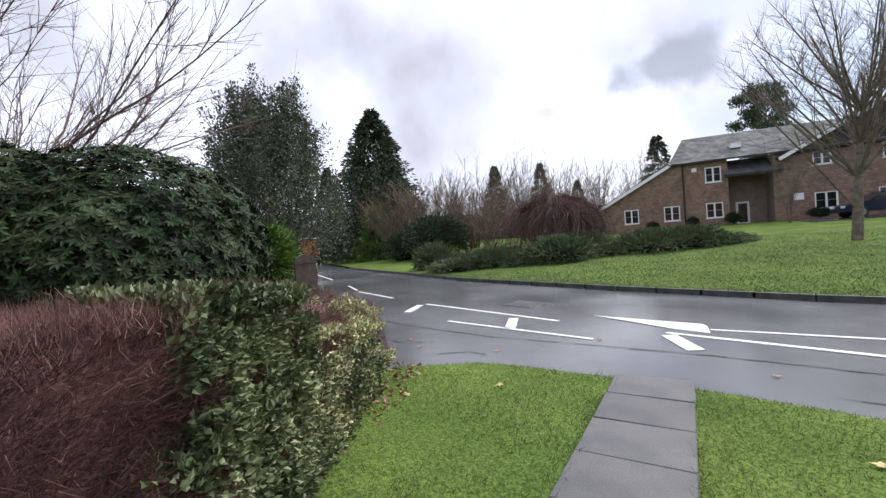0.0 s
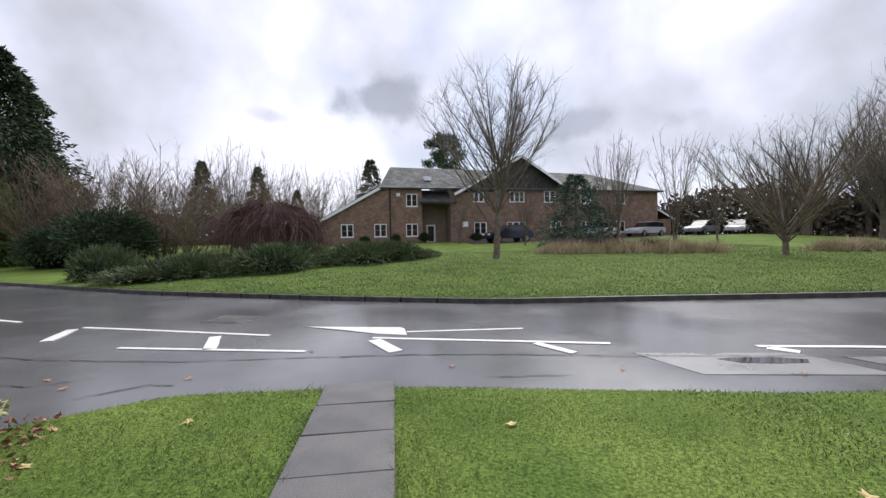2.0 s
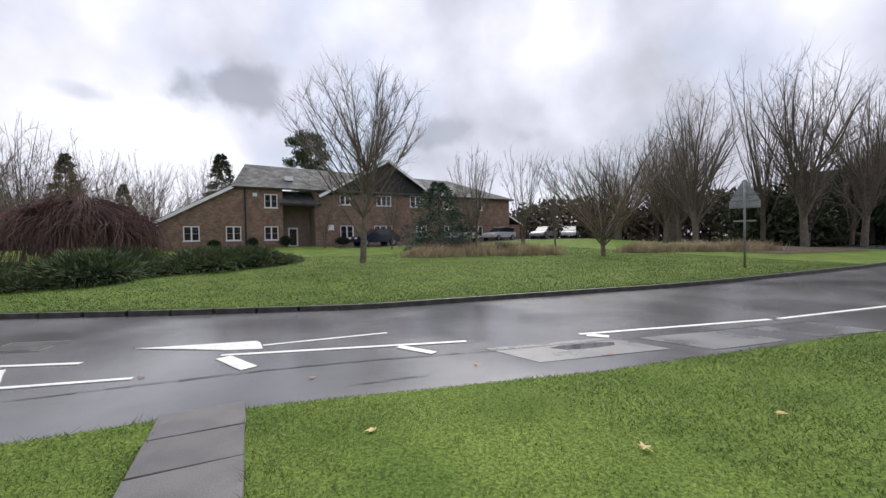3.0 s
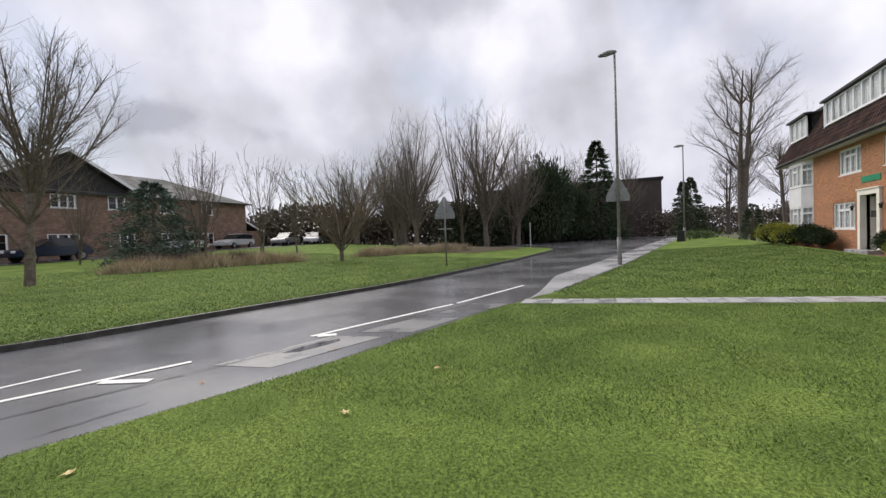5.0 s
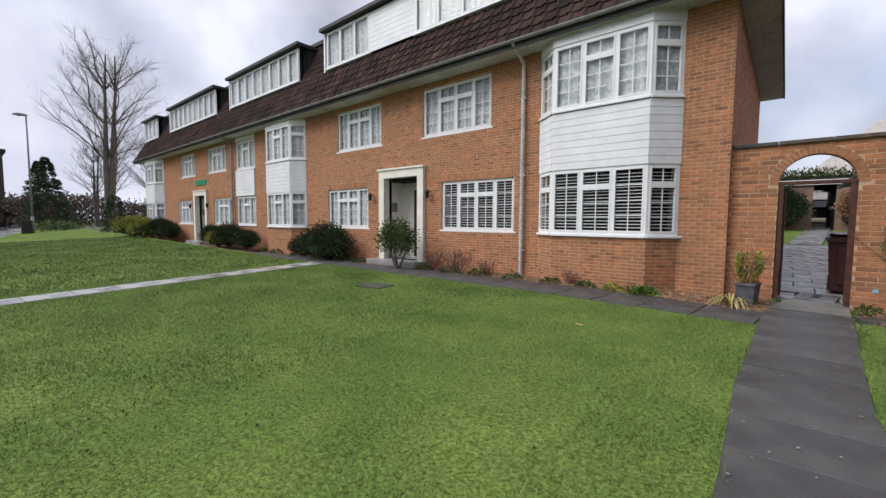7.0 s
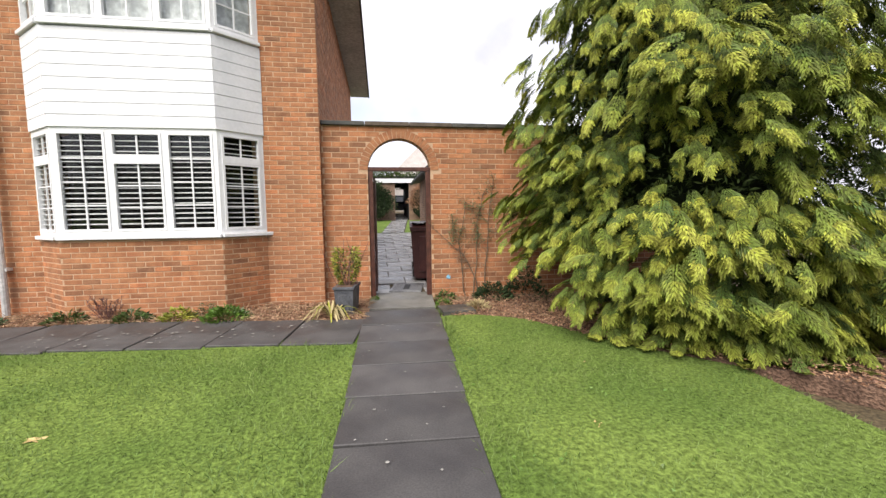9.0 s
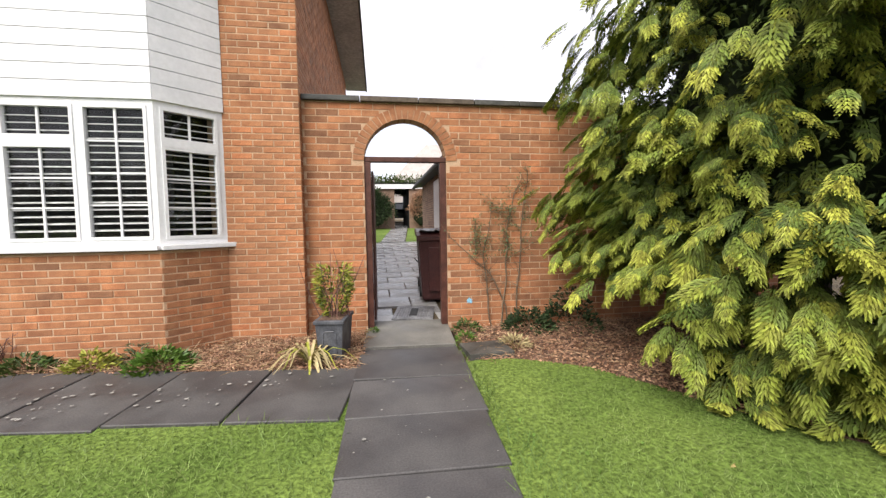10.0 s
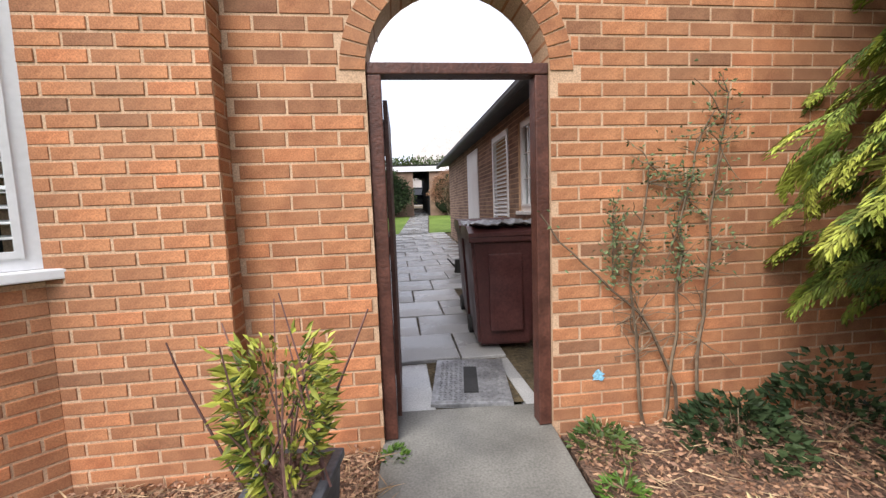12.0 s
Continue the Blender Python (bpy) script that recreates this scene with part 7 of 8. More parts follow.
bed("leaf_bed", right_bed, -0.05, "bed of brown leaf litter under the conifer")


def inside(pts, X, Y):
    ok = np.zeros(len(X), bool)
    j = len(pts) - 1
    for i in range(len(pts)):
        xi, yi = pts[i]
        xj, yj = pts[j]
        c = ((yi > Y) != (yj > Y)) & (X < (xj - xi) * (Y - yi) / (yj - yi + 1e-12) + xi)
        ok ^= c
        j = i
    return ok


def litter(seed, poly, x0, x1, y0, y1, n, z, size, mat_, label, heap=0.03):
    rs = np.random.RandomState(seed)
    X, Y = rs.uniform(x0, x1, n), rs.uniform(y0, y1, n)
    k = inside(poly, X, Y)
    X, Y = X[k], Y[k]
    P = np.stack([X, Y, z + heap * rs.uniform(0, 1, len(X)) ** 2 + 0.004], 1)
    D = np.stack([rs.normal(size=len(X)), rs.normal(size=len(X)), rs.normal(0, 0.22, len(X))], 1)
    V, F = leaf_quads(rs, P, D, size, size * 0.5, 0.12)
    return tagged(link_mesh("leaf_litter", V, F, mat_), label, "leaf litter", kind="stuff")


litter(81, left_bed, -6.5, -0.6, 9.3, 10.6, 42000, -0.045, 0.028, M["litter"], "brown bark chips and dead leaves in the bed", 0.05)
litter(82, right_bed, 0.36, 4.6, 5.6, 10.6, 42000, -0.05, 0.034, M["litter"], "brown dead leaves under the conifer", 0.05)
litter(83, left_bed, -14, -6.5, 9.3, 10.6, 5000, -0.045, 0.06, M["litter"], "dead leaves in the bed along the flats", 0.04)

def straws(seed, poly, x0, x1, y0, y1, n, z, length, label):
    rs = np.random.RandomState(seed)
    X, Y = rs.uniform(x0, x1, n), rs.uniform(y0, y1, n)
    k = inside(poly, X, Y)
    P = np.stack([X[k], Y[k], z + 0.05 * rs.uniform(0, 1, k.sum()) ** 0.7], 1)
    D = np.stack([rs.normal(size=len(P)), rs.normal(size=len(P)), rs.normal(0.02, 0.10, len(P))], 1)
    V, F = leaf_quads(rs, P, D, length, 0.007, 0.3)
    return tagged(link_mesh("dead_straw", V, F, M["dead_straw"]), label, "dead straw", kind="stuff")


straws(181, left_bed, -6.5, -0.6, 9.3, 10.6, 3800, -0.03, 0.15, "tan dead stalks strewn over the bark")
straws(182, right_bed, 0.36, 4.6, 5.6, 10.6, 3600, -0.03, 0.13, "tan dead stalks under the conifer")
planter = empty("planter", Matrix.Translation((-0.94, 9.74, -0.05)) @ Matrix.Rotation(radians(-8), 4, "Z") @ Matrix.Diagonal((0.82, 0.95, 1, 1)), "lead-grey moulded trough planter with fading leafy plant", "planter")
bm = bmesh.new()
prism(bm, [(-0.125, 0), (0.125, 0), (0.155, 0.38), (-0.155, 0.38)], -0.14, 0.14, "y")
for v in bm.verts:
    v.co.y *= 0.9 + 0.24 * v.co.z / 0.38
    v.co.y += 0.14 if v.co.y > 0 else 0
part("tub", bm, M["planter"], planter)
part("rim", bx(-0.172, -0.172, 0.365, 0.172, 0.312, 0.40, bevel=0.008), M["planter"], planter)
part("foot_moulding", bx(-0.138, -0.138, 0, 0.138, 0.278, 0.03, bevel=0.006), M["planter"], planter)
bm = bmesh.new()
ring = [(0.075, 0.10), (0.075, 0.27), (0.05, 0.295), (-0.05, 0.295), (-0.075, 0.27), (-0.075, 0.10), (-0.05, 0.075), (0.05, 0.075)]
for a, b in zip(ring, ring[1:] + ring[:1]):
    tube(bm, (a[0], -0.128 - a[1] * 0.075, a[1]), (b[0], -0.128 - b[1] * 0.075, b[1]), 0.007, sides=5)
part("panel_moulding", bm, M["planter"], planter)
part("compost", bx(-0.13, -0.13, 0.33, 0.13, 0.27, 0.403), M["soil"], planter)
rs = np.random.RandomState(84)
plant = empty("potted_plant", Matrix.Translation((-0.93, 9.82, 0.355)), "yellowing green perennial with dead stalks in the planter", "plant")
n = 620
hh = rs.uniform(0, 1, n) ** 0.8 * 0.48
az = rs.uniform(0, 6.28, n)
r_ = 0.06 + 0.10 * np.sin(np.minimum(1, hh / 0.3) * 1.57) * rs.uniform(0.4, 1.1, n)
P = np.stack([np.cos(az) * r_, np.sin(az) * r_, hh], 1)
V, F = leaf_quads(rs, P, np.stack([np.cos(az), np.sin(az), rs.normal(0.3, 0.6, n)], 1), 0.062, 0.020)
link_mesh("leaf_mass", V, F, M["yellow_plant"], plant)["kind"] = "stuff"
V, F = leaf_quads(rs, P[:450] * 0.9, np.stack([np.cos(az), np.sin(az), rs.normal(0.2, 0.5, n)], 1)[:450], 0.05, 0.012)
link_mesh("green_leaf_mass", V, F, M["bush"], plant)["kind"] = "stuff"
rng = random.Random(85)
polys = [limb(rng, np.array([rng.gauss(0, 0.06), rng.gauss(0, 0.06), -0.02]), np.array([rng.gauss(0, 0.2), rng.gauss(0, 0.2), 1]), rng.uniform(0.35, 0.68), 0.006, 0.003, 0.01, 0.05, 5)[:2] for _ in range(14)]
v, f = tubes(polys, 4)
link_mesh("dead_stalk_mass", v, f, M["twig_brown"], plant)["kind"] = "stuff"


def low_plant(x, y, seed, mat_, label, r=0.2, n=260, leaf=0.07, w=0.03, h=0.16):
    rs = np.random.RandomState(seed)
    root = empty("bed_plant", Matrix.Translation((x, y, -0.05)), label, "plant", "low plants in the beds")
    az = rs.uniform(0, 6.28, n)
    rr = r * rs.uniform(0, 1, n) ** 0.6
    P = np.stack([np.cos(az) * rr, np.sin(az) * rr, h * (1 - (rr / r) ** 2) * rs.uniform(0.3, 1, n) + 0.01], 1)
    D = np.stack([np.cos(az), np.sin(az), rs.normal(0.5, 0.4, n)], 1)
    V, F = leaf_quads(rs, P, D, leaf, w)
    link_mesh("foliage", V, F, mat_, root)["kind"] = "stuff"
    rng_ = random.Random(seed)
    polys = [limb(rng_, np.array([0.0, 0.0, -0.02]), np.array([rng_.gauss(0, 1), rng_.gauss(0, 1), 0.9]), r * 0.8, 0.004, 0.002, 0.0, 0.1, 3)[:2] for _ in range(8)]
    v, f = tubes(polys, 3)
    link_mesh("stem_mass", v, f, M["twig_tan"], root)["kind"] = "stuff"
    return root


low_plant(-2.45, 9.72, 91, M["laurel"], "fresh green leafy perennial at the edge of the bed", 0.26, 420, 0.08, 0.035, 0.17)
low_plant(-3.05, 9.80, 92, M["yellow_plant"], "yellow-green low perennial in the bed", 0.2, 260)
low_plant(-2.75, 9.95, 93, M["juniper"], "grey-green tufted perennial in the bed", 0.16, 240, 0.06, 0.012, 0.2)
low_plant(-3.6, 9.85, 94, M["bush"], "small green plant in the bed", 0.2, 240)
low_plant(-4.4, 9.95, 95, M["bush"], "small green plant in the bed", 0.22, 240)
low_plant(0.52, 10.42, 96, M["bush"], "green weeds at the foot of the wall", 0.16, 200, 0.05, 0.025, 0.14)
low_plant(1.25, 10.35, 97, M["rhodo"], "dark ivy at the foot of the wall", 0.3, 420, 0.06, 0.04, 0.26)
low_plant(1.75, 10.3, 98, M["rhodo"], "dark ivy spreading under the conifer", 0.35, 420, 0.06, 0.04, 0.5)
low_plant(0.42, 10.05, 99, M["laurel"], "green weeds beside the path", 0.1, 120, 0.05, 0.02, 0.1)
low_plant(-0.58, 10.5, 100, M["laurel"], "green weeds at the gatepost", 0.07, 80, 0.04, 0.02, 0.08)
low_plant(0.86, 9.72, 101, M["straw"], "pale withered plant at the lawn edge", 0.14, 160, 0.09, 0.02, 0.1)
for i, x in enumerate((-7.2, -8.1, -6.3, -5.3, -10.9, -11.8, -14.6, -16.2, -17.4)):
    low_plant(x, 9.85, 110 + i, M["bush"] if i % 3 else M["juniper"], "low green plant in the bed along the flats", 0.24, 160, 0.09, 0.04, 0.2)

# withered strap leaves beside the planter
rs = np.random.RandomState(86)
iris = empty("withered_iris", Matrix.Translation((-1.12, 9.52, -0.05)), "withered straw-yellow strap leaves flopping over the paving", "plant")
for i in range(46):
    a = rs.uniform(0, 6.28)
    ln, w = rs.uniform(0.22, 0.52), rs.uniform(0.009, 0.018)
    hgt = rs.uniform(0.06, 0.22)
    pts = []
    for t in np.linspace(0, 1, 6):
        pts.append((math.cos(a) * ln * t, math.sin(a) * ln * t * 0.8, 0.01 + hgt * math.sin(min(1, t * 1.15) * math.pi) + 0.004))
    V, F = [], []
    for k, p in enumerate(pts):
        ww = w * (1 - (k / 5) ** 2 * 0.9)
        V += [(p[0] - math.sin(a) * ww, p[1] + math.cos(a) * ww, p[2]), (p[0], p[1], p[2] - 0.004), (p[0] + math.sin(a) * ww, p[1] - math.cos(a) * ww, p[2])]
    for k in range(5):
        F += [(k * 3, k * 3 + 1, k * 3 + 4, k * 3 + 3), (k * 3 + 1, k * 3 + 2, k * 3 + 5, k * 3 + 4)]
    link_mesh("leaf_blade", V, F, M["straw"] if i % 4 else M["yellow_plant"], iris, True)

# bare climber on the garden wall
rng = random.Random(87)
climber = empty("wall_climber", None, "bare twining climber with a few shoots on the wall", "climber")
polys = []
for x0 in (0.98, 1.06, 1.2, 0.86):
    p = np.array([x0, AY - 0.03, -0.05])
    main = limb(rng, p, np.array([rng.gauss(0, 0.12), 0, 1]), rng.uniform(1.5, 2.0), 0.011, 0.004, 0.02, 0.13, 14)
    main[0][:, 1] = AY - 0.03 - 0.015 * np.abs(np.sin(np.arange(15)))
    polys.append(main[:2])
    for k in range(34):
        i = rng.randint(4, 14)
        b = limb(rng, main[0][i], np.array([rng.gauss(0, 1), 0, rng.gauss(0.3, 0.6)]), rng.uniform(0.10, 0.30), 0.004, 0.0015, 0.0, 0.25, 5)
        b[0][:, 0] = np.maximum(b[0][:, 0], 0.66)
        b[0][:, 1] = AY - 0.03 - np.abs(b[0][:, 1] - AY + 0.03) * 0.5
        polys.append(b[:2])
v, f = tubes(polys, 4)
link_mesh("stem_mass", v, f, M["twig_tan"], climber)["kind"] = "stuff"
rs = np.random.RandomState(88)
cp = np.concatenate([p for p, _ in polys])
cp = cp[cp[:, 2] > 0.8]
idx = rs.randint(0, len(cp), 900)
V, F = leaf_quads(rs, cp[idx] + rs.normal(0, 0.04, (900, 3)) * np.array([1, 0.3, 1]) - np.array([0, 0.02, 0]), rs.normal(size=(900, 3)), 0.032, 0.016)
link_mesh("leaf_mass", V, F, M["juniper"], climber)["kind"] = "stuff"

bm = bmesh.new()
rng = random.Random(89)
q = [bm.verts.new((0.585 + rng.uniform(0.02, 0.05) * math.cos(a), AY - 0.0125, 0.277 + rng.uniform(0.02, 0.045) * math.sin(a))) for a in np.linspace(0, 6.28, 14)[:-1]]
bm.faces.new(q)
tagged(part("paint_mark", bm, M["blue_mark"]), "small splash of pale blue paint on the brickwork", "paint mark")


def wheelie_bin(x, y, z, label):
    root = empty("wheelie_bin", Matrix.Translation((x, y, z)) @ Matrix.Rotation(radians(-4), 4, "Z"), label, "wheelie bin", "bins in the yard")
    bm = bmesh.new()
    prism(bm, [(-0.235, 0.06), (0.235, 0.06), (0.285, 0.98), (-0.285, 0.98)], -0.32, 0.32, "y")
    for v in bm.verts:
        v.co.y *= 0.82 + 0.18 * v.co.z
    bmesh.ops.bevel(bm, geom=bm.edges[:], offset=0.025, segments=2, affect="EDGES")
    body = part("body", bm, M["plastic_brown"], root)
    part("front_rib", bx(-0.14, -0.325, 0.2, 0.14, -0.285, 0.86, bevel=0.01), M["plastic_brown"], body)
    part("rim", bx(-0.305, -0.35, 0.96, 0.305, 0.35, 1.01, bevel=0.012), M["plastic_brown"], root)
    bm = bmesh.new()
    prism(bm, [(-0.36, 1.01), (0.36, 1.01), (0.36, 1.05), (0.2, 1.09), (-0.2, 1.09), (-0.36, 1.04)], -0.31, 0.31, "x")
    part("lid", bm, M["plastic_brown"], root)
    part("handle", tb((-0.24, 0.40, 0.99), (0.24, 0.40, 0.99), 0.016), M["black"], root)
    for xx in (-0.24, 0.24):
        part("wheel", tb((xx - 0.025, 0.27, 0.1), (xx + 0.025, 0.27, 0.1), 0.1, sides=16), M["black"], root)
    return root


wheelie_bin(0.40, 12.08, 0.012, "brown wheelie bin inside the gate")
wheelie_bin(0.45, 12.86, 0.05, "second brown wheelie bin behind the first")
bm = bmesh.new()
bmesh.ops.create_grid(bm, x_segments=16, y_segments=16, size=0.5)
for v in bm.verts:
    v.co = Vector((0.42 + v.co.x * 0.60, 12.10 + v.co.y * 0.72, 1.125 + 0.035 * noise.noise((v.co.x * 7, v.co.y * 7, 2)) + 0.02 * noise.noise((v.co.x * 19, v.co.y * 19, 4))))
bmesh.ops.solidify(bm, geom=bm.faces[:], thickness=0.008)
tagged(part("crumpled_bag", bm, M["steel"], smooth=False), "crumpled silvery sacking lying on the bin lid", "bag")
can = empty("watering_can", Matrix.Translation((0.52, 15.2, 0.19)), "small black watering can on the slabs", "watering can")
part("body", tb((0, 0, 0), (0, 0, 0.22), 0.09, 0.075, sides=14), M["black"], can)
part("spout", tb((-0.06, 0, 0.08), (-0.2, 0, 0.24), 0.018, 0.012), M["black"], can)
part("handle", tb((0.08, 0, 0.2), (0.02, 0, 0.3), 0.01), M["black"], can)

mh = empty("drain_cover", Matrix.Translation((-0.03, 11.30, 0.012)) @ Matrix.Rotation(radians(-9), 4, "Z"), "galvanised chequer-plate drain cover set in the path", "drain cover")
part("frame", bx(-0.265, -0.385, -0.02, 0.265, 0.385, 0.006), M["steel"], mh)
part("plate", bx(-0.24, -0.36, -0.015, 0.24, 0.36, 0.012), M["steel"], mh)
bm = bmesh.new()
for i in range(13):
    for j in range(20):
        xx, yy = -0.21 + i * 0.035, -0.33 + j * 0.0345
        mm = Matrix.Translation((xx, yy, 0.012)) @ Matrix.Rotation(radians(45 if (i + j) % 2 else -45), 4, "Z")
        box(bm, -0.012, -0.004, 0, 0.012, 0.004, 0.004, m=mm)
part("chequer_pattern", bm, M["steel"], mh)["kind"] = "stuff"
part("lifting_block", bx(-0.05, -0.24, 0.012, 0.05, 0.2, 0.02, bevel=0.003), M["black"], mh)
lawn_cover = empty("drain_cover", Matrix.Translation((-7.15, 7.3, near_z(-7.15, 7.3) + 0.012)) @ Matrix.Rotation(radians(8), 4, "Z"), "dark iron drain cover in the lawn", "drain cover")
part("plate", bx(-0.32, -0.24, -0.03, 0.32, 0.24, 0.012, bevel=0.004), M["kerb"], lawn_cover)
soil_cover = empty("drain_cover", Matrix.Translation((0.53, 9.61, -0.01)) @ Matrix.Rotation(radians(4), 4, "Z"), "dark square cover between path and bed", "drain cover")
part("plate", bx(-0.22, -0.19, -0.05, 0.22, 0.19, 0.02, bevel=0.006), M["kerb"], soil_cover)

# far yard hedge and shrubs
yard_hedge = leafy("yard_hedge", 120, (1.6, 0.5, 0.9), 0.8, 220, 20, 0.14, 0.12, 0.06, M["rhodo"], "clipped dark green hedge in the back yard", "hedge", rough=0.05)
put(yard_hedge, -1.25, 29.3, yard_z(29.3), 0, 0.98, 1.3)
brown_bush = bare_tree("brown_shrub", 121, 2.0, 0.3, 0.03, 9, 0.7, 0.03, M["twig_tan"], M["twig_tan"], "tan leafless shrub against the garage wall", "shrub", sub=7, twigs=5, stems=3, lean=0.3, fork=0.2)
put(brown_bush, 2.3, 29.2, yard_z(29.2), 0, 1.1)
beech_hedge = leafy("beech_hedge", 123, (1.0, 0.35, 1.15), 1.1, 240, 24, 0.10, 0.08, 0.05, M["litter"], "tan withered beech hedge against the garage wall", "hedge", rough=0.06)
put(beech_hedge, 2.38, 29.55, yard_z(29.5))
top_hedge = leafy("tall_hedge", 122, (7.0, 0.6, 0.5), 0.4, 420, 20, 0.2, 0.16, 0.08, M["bush"], "long clipped hedge behind the garages", "hedge", rough=0.05)
put(top_hedge, 1.5, 33.0, 3.12)

# ---- grass ----
def blades(seed, n, x0, x1, y0, y1, h, w, side_bias=None, far=False):
    rs = np.random.RandomState(seed)
    X, Y = rs.uniform(x0, x1, n), rs.uniform(y0, y1, n)
    nx = np.interp(X, [p[0] for p in NEAR], [p[1] for p in NEAR])
    pm = np.interp(Y, [-4.9, -1.0, 3.0, 6.0, 9.2, 10.6], [-1.12, -0.72, -0.28, -0.36, -0.23, -0.16])
    ph = np.interp(Y, [-4.9, 0, 4, 7, 9, 10.6], [0.37, 0.385, 0.42, 0.44, 0.485, 0.475])
    edge = np.interp(X, [-14, -12, -3.5, -0.8], [9.0, 8.98, 8.70, 8.40])
    ok = (Y > nx - 0.03) & (np.abs(X - pm) > ph - 0.02 - 0.03 * np.sin(Y * 7.3) * np.sin(Y * 3.1 + X)) & ((X > -0.55) | (Y < edge + 0.02))
    sm = np.interp(Y, [-2.2, 9.6], [-11.2, -11.9])
    ok &= np.abs(X - sm) > 0.36
    ok &= ~inside(right_bed, X, Y)
    hl = np.interp(Y, [-4.45, -2.45, -1.25, -0.2], [1.9, 1.15, 0.65, 0.35])
    ok &= ~((Y < -0.1) & (X > hl))
    X, Y = X[ok], Y[ok]
    t = np.clip((Y - nx[ok]) / np.maximum(2.0, 10 - nx[ok]), 0, 1)
    Z = -0.335 + 0.325 * t + 0.012 * np.maximum(0, -X - 14) - 0.012
    k = len(X)
    a = rs.uniform(0, 6.28, k)
    lean_ = rs.uniform(0.3, 1.7, k)
    tuft = 0.7 + 0.5 * np.sin(X * 2.1 + np.sin(Y * 1.7)) * np.sin(Y * 2.6)
    hh = h * rs.uniform(0.5, 1.3, k) * (0.7 + 0.3 * tuft)
    la = rs.uniform(0, 6.28, k)
    B = np.stack([X, Y, Z], 1)
    dx = np.stack([np.cos(a) * w, np.sin(a) * w, np.zeros(k)], 1)
    T = B + np.stack([np.cos(la) * lean_ * hh, np.sin(la) * lean_ * hh, hh], 1)
    V = np.stack([B - dx, B + dx, T], 1).reshape(-1, 3)
    F = np.arange(3 * k).reshape(k, 3)
    return tagged(link_mesh("grass", V, F, M["blade"]), "short damp mown grass blades with clover", "grass", kind="stuff")


blades(131, 400000, -4.2, 2.6, -5.2, 9.9, 0.036, 0.0034)
blades(136, 110000, -34, -12.5, -1.5, 9.0, 0.055, 0.014)
blades(132, 280000, -12.5, -4.2, -4.4, 9.0, 0.042, 0.0055)
rs = np.random.RandomState(135)
n = 240000
X = rs.uniform(-27, 9, n)
FX = np.interp(X, [p[0] for p in FAR], [p[1] for p in FAR])
dd = 17 * rs.uniform(0, 1, n) ** 1.5
Y = FX - 0.05 - dd
Z = -0.31 + 0.036 * np.minimum(dd, 12) + 0.048 * np.clip(dd - 12, 0, 16) + 0.012 * np.maximum(0, -X - 14)
a, hh = rs.uniform(0, 6.28, n), 0.046 * rs.uniform(0.5, 1.3, n)
B = np.stack([X, Y, Z], 1)
dx = np.stack([np.cos(a) * 0.012, np.sin(a) * 0.012, np.zeros(n)], 1)
T = B + np.stack([rs.normal(0, 1.1, n) * hh, rs.normal(0, 1.1, n) * hh, hh], 1)
tagged(link_mesh("grass", np.stack([B - dx, B + dx, T], 1).reshape(-1, 3), np.arange(3 * n).reshape(n, 3), M["blade"]), "coarse damp grass of the far lawn", "grass", kind="stuff")
# longer tufts along edges
blades(133, 16000, -1.6, 0.4, -5.2, 9.5, 0.075, 0.004)
rs = np.random.RandomState(134)
n = 3200
X, Y = rs.uniform(-9, 1.6, n), rs.uniform(-4.6, 8.6, n)
pm = np.interp(Y, [-4.9, -1.0, 3.0, 6.0, 9.2], [-1.12, -0.72, -0.28, -0.36, -0.23])
nx = np.interp(X, [p[0] for p in NEAR], [p[1] for p in NEAR])
cl = np.sin(X * 1.3 + 0.7) * np.sin(Y * 1.1 + X * 0.3) > 0.25
ok = (np.abs(X - pm) > 0.5) & (Y > nx + 0.1) & cl & ~((Y < -0.1) & (X > 0.3))
X, Y = X[ok], Y[ok]
P = np.stack([X, Y, np.array([near_z(a, b) for a, b in zip(X, Y)]) + 0.025], 1)
V, F = leaf_quads(rs, P, np.stack([rs.normal(size=len(X)), rs.normal(size=len(X)), rs.uniform(0, 0.5, len(X))], 1), 0.03, 0.024)
tagged(link_mesh("clover", V, F, M["laurel"]), "patches of clover and small weeds in the lawn", "clover", kind="stuff")


def fallen(seed, pts, size, mat_, label):
    for i, (x, y, z) in enumerate(pts):
        rs = np.random.RandomState(seed + i)
        bm = bmesh.new()
        k = 10
        c = bm.verts.new((0, 0, 0.012))
        rim = []
        for j in range(k):
            a = 2 * math.pi * j / k
            r = size * (0.5 + 0.5 * (j % 2)) * rs.uniform(0.7, 1.1)
            rim.append(bm.verts.new((r * math.cos(a), r * 0.7 * math.sin(a), 0.004 + 0.02 * rs.uniform())))
        for j in range(k):
            bm.faces.new((c, rim[j], rim[(j + 1) % k]))
        ob = part("fallen_leaf", bm, mat_)
        ob.matrix_basis = Matrix.Translation((x, y, z)) @ Matrix.Rotation(rs.uniform(0, 6), 4, "Z")
        tagged(ob, label, "leaf", "fallen leaves")


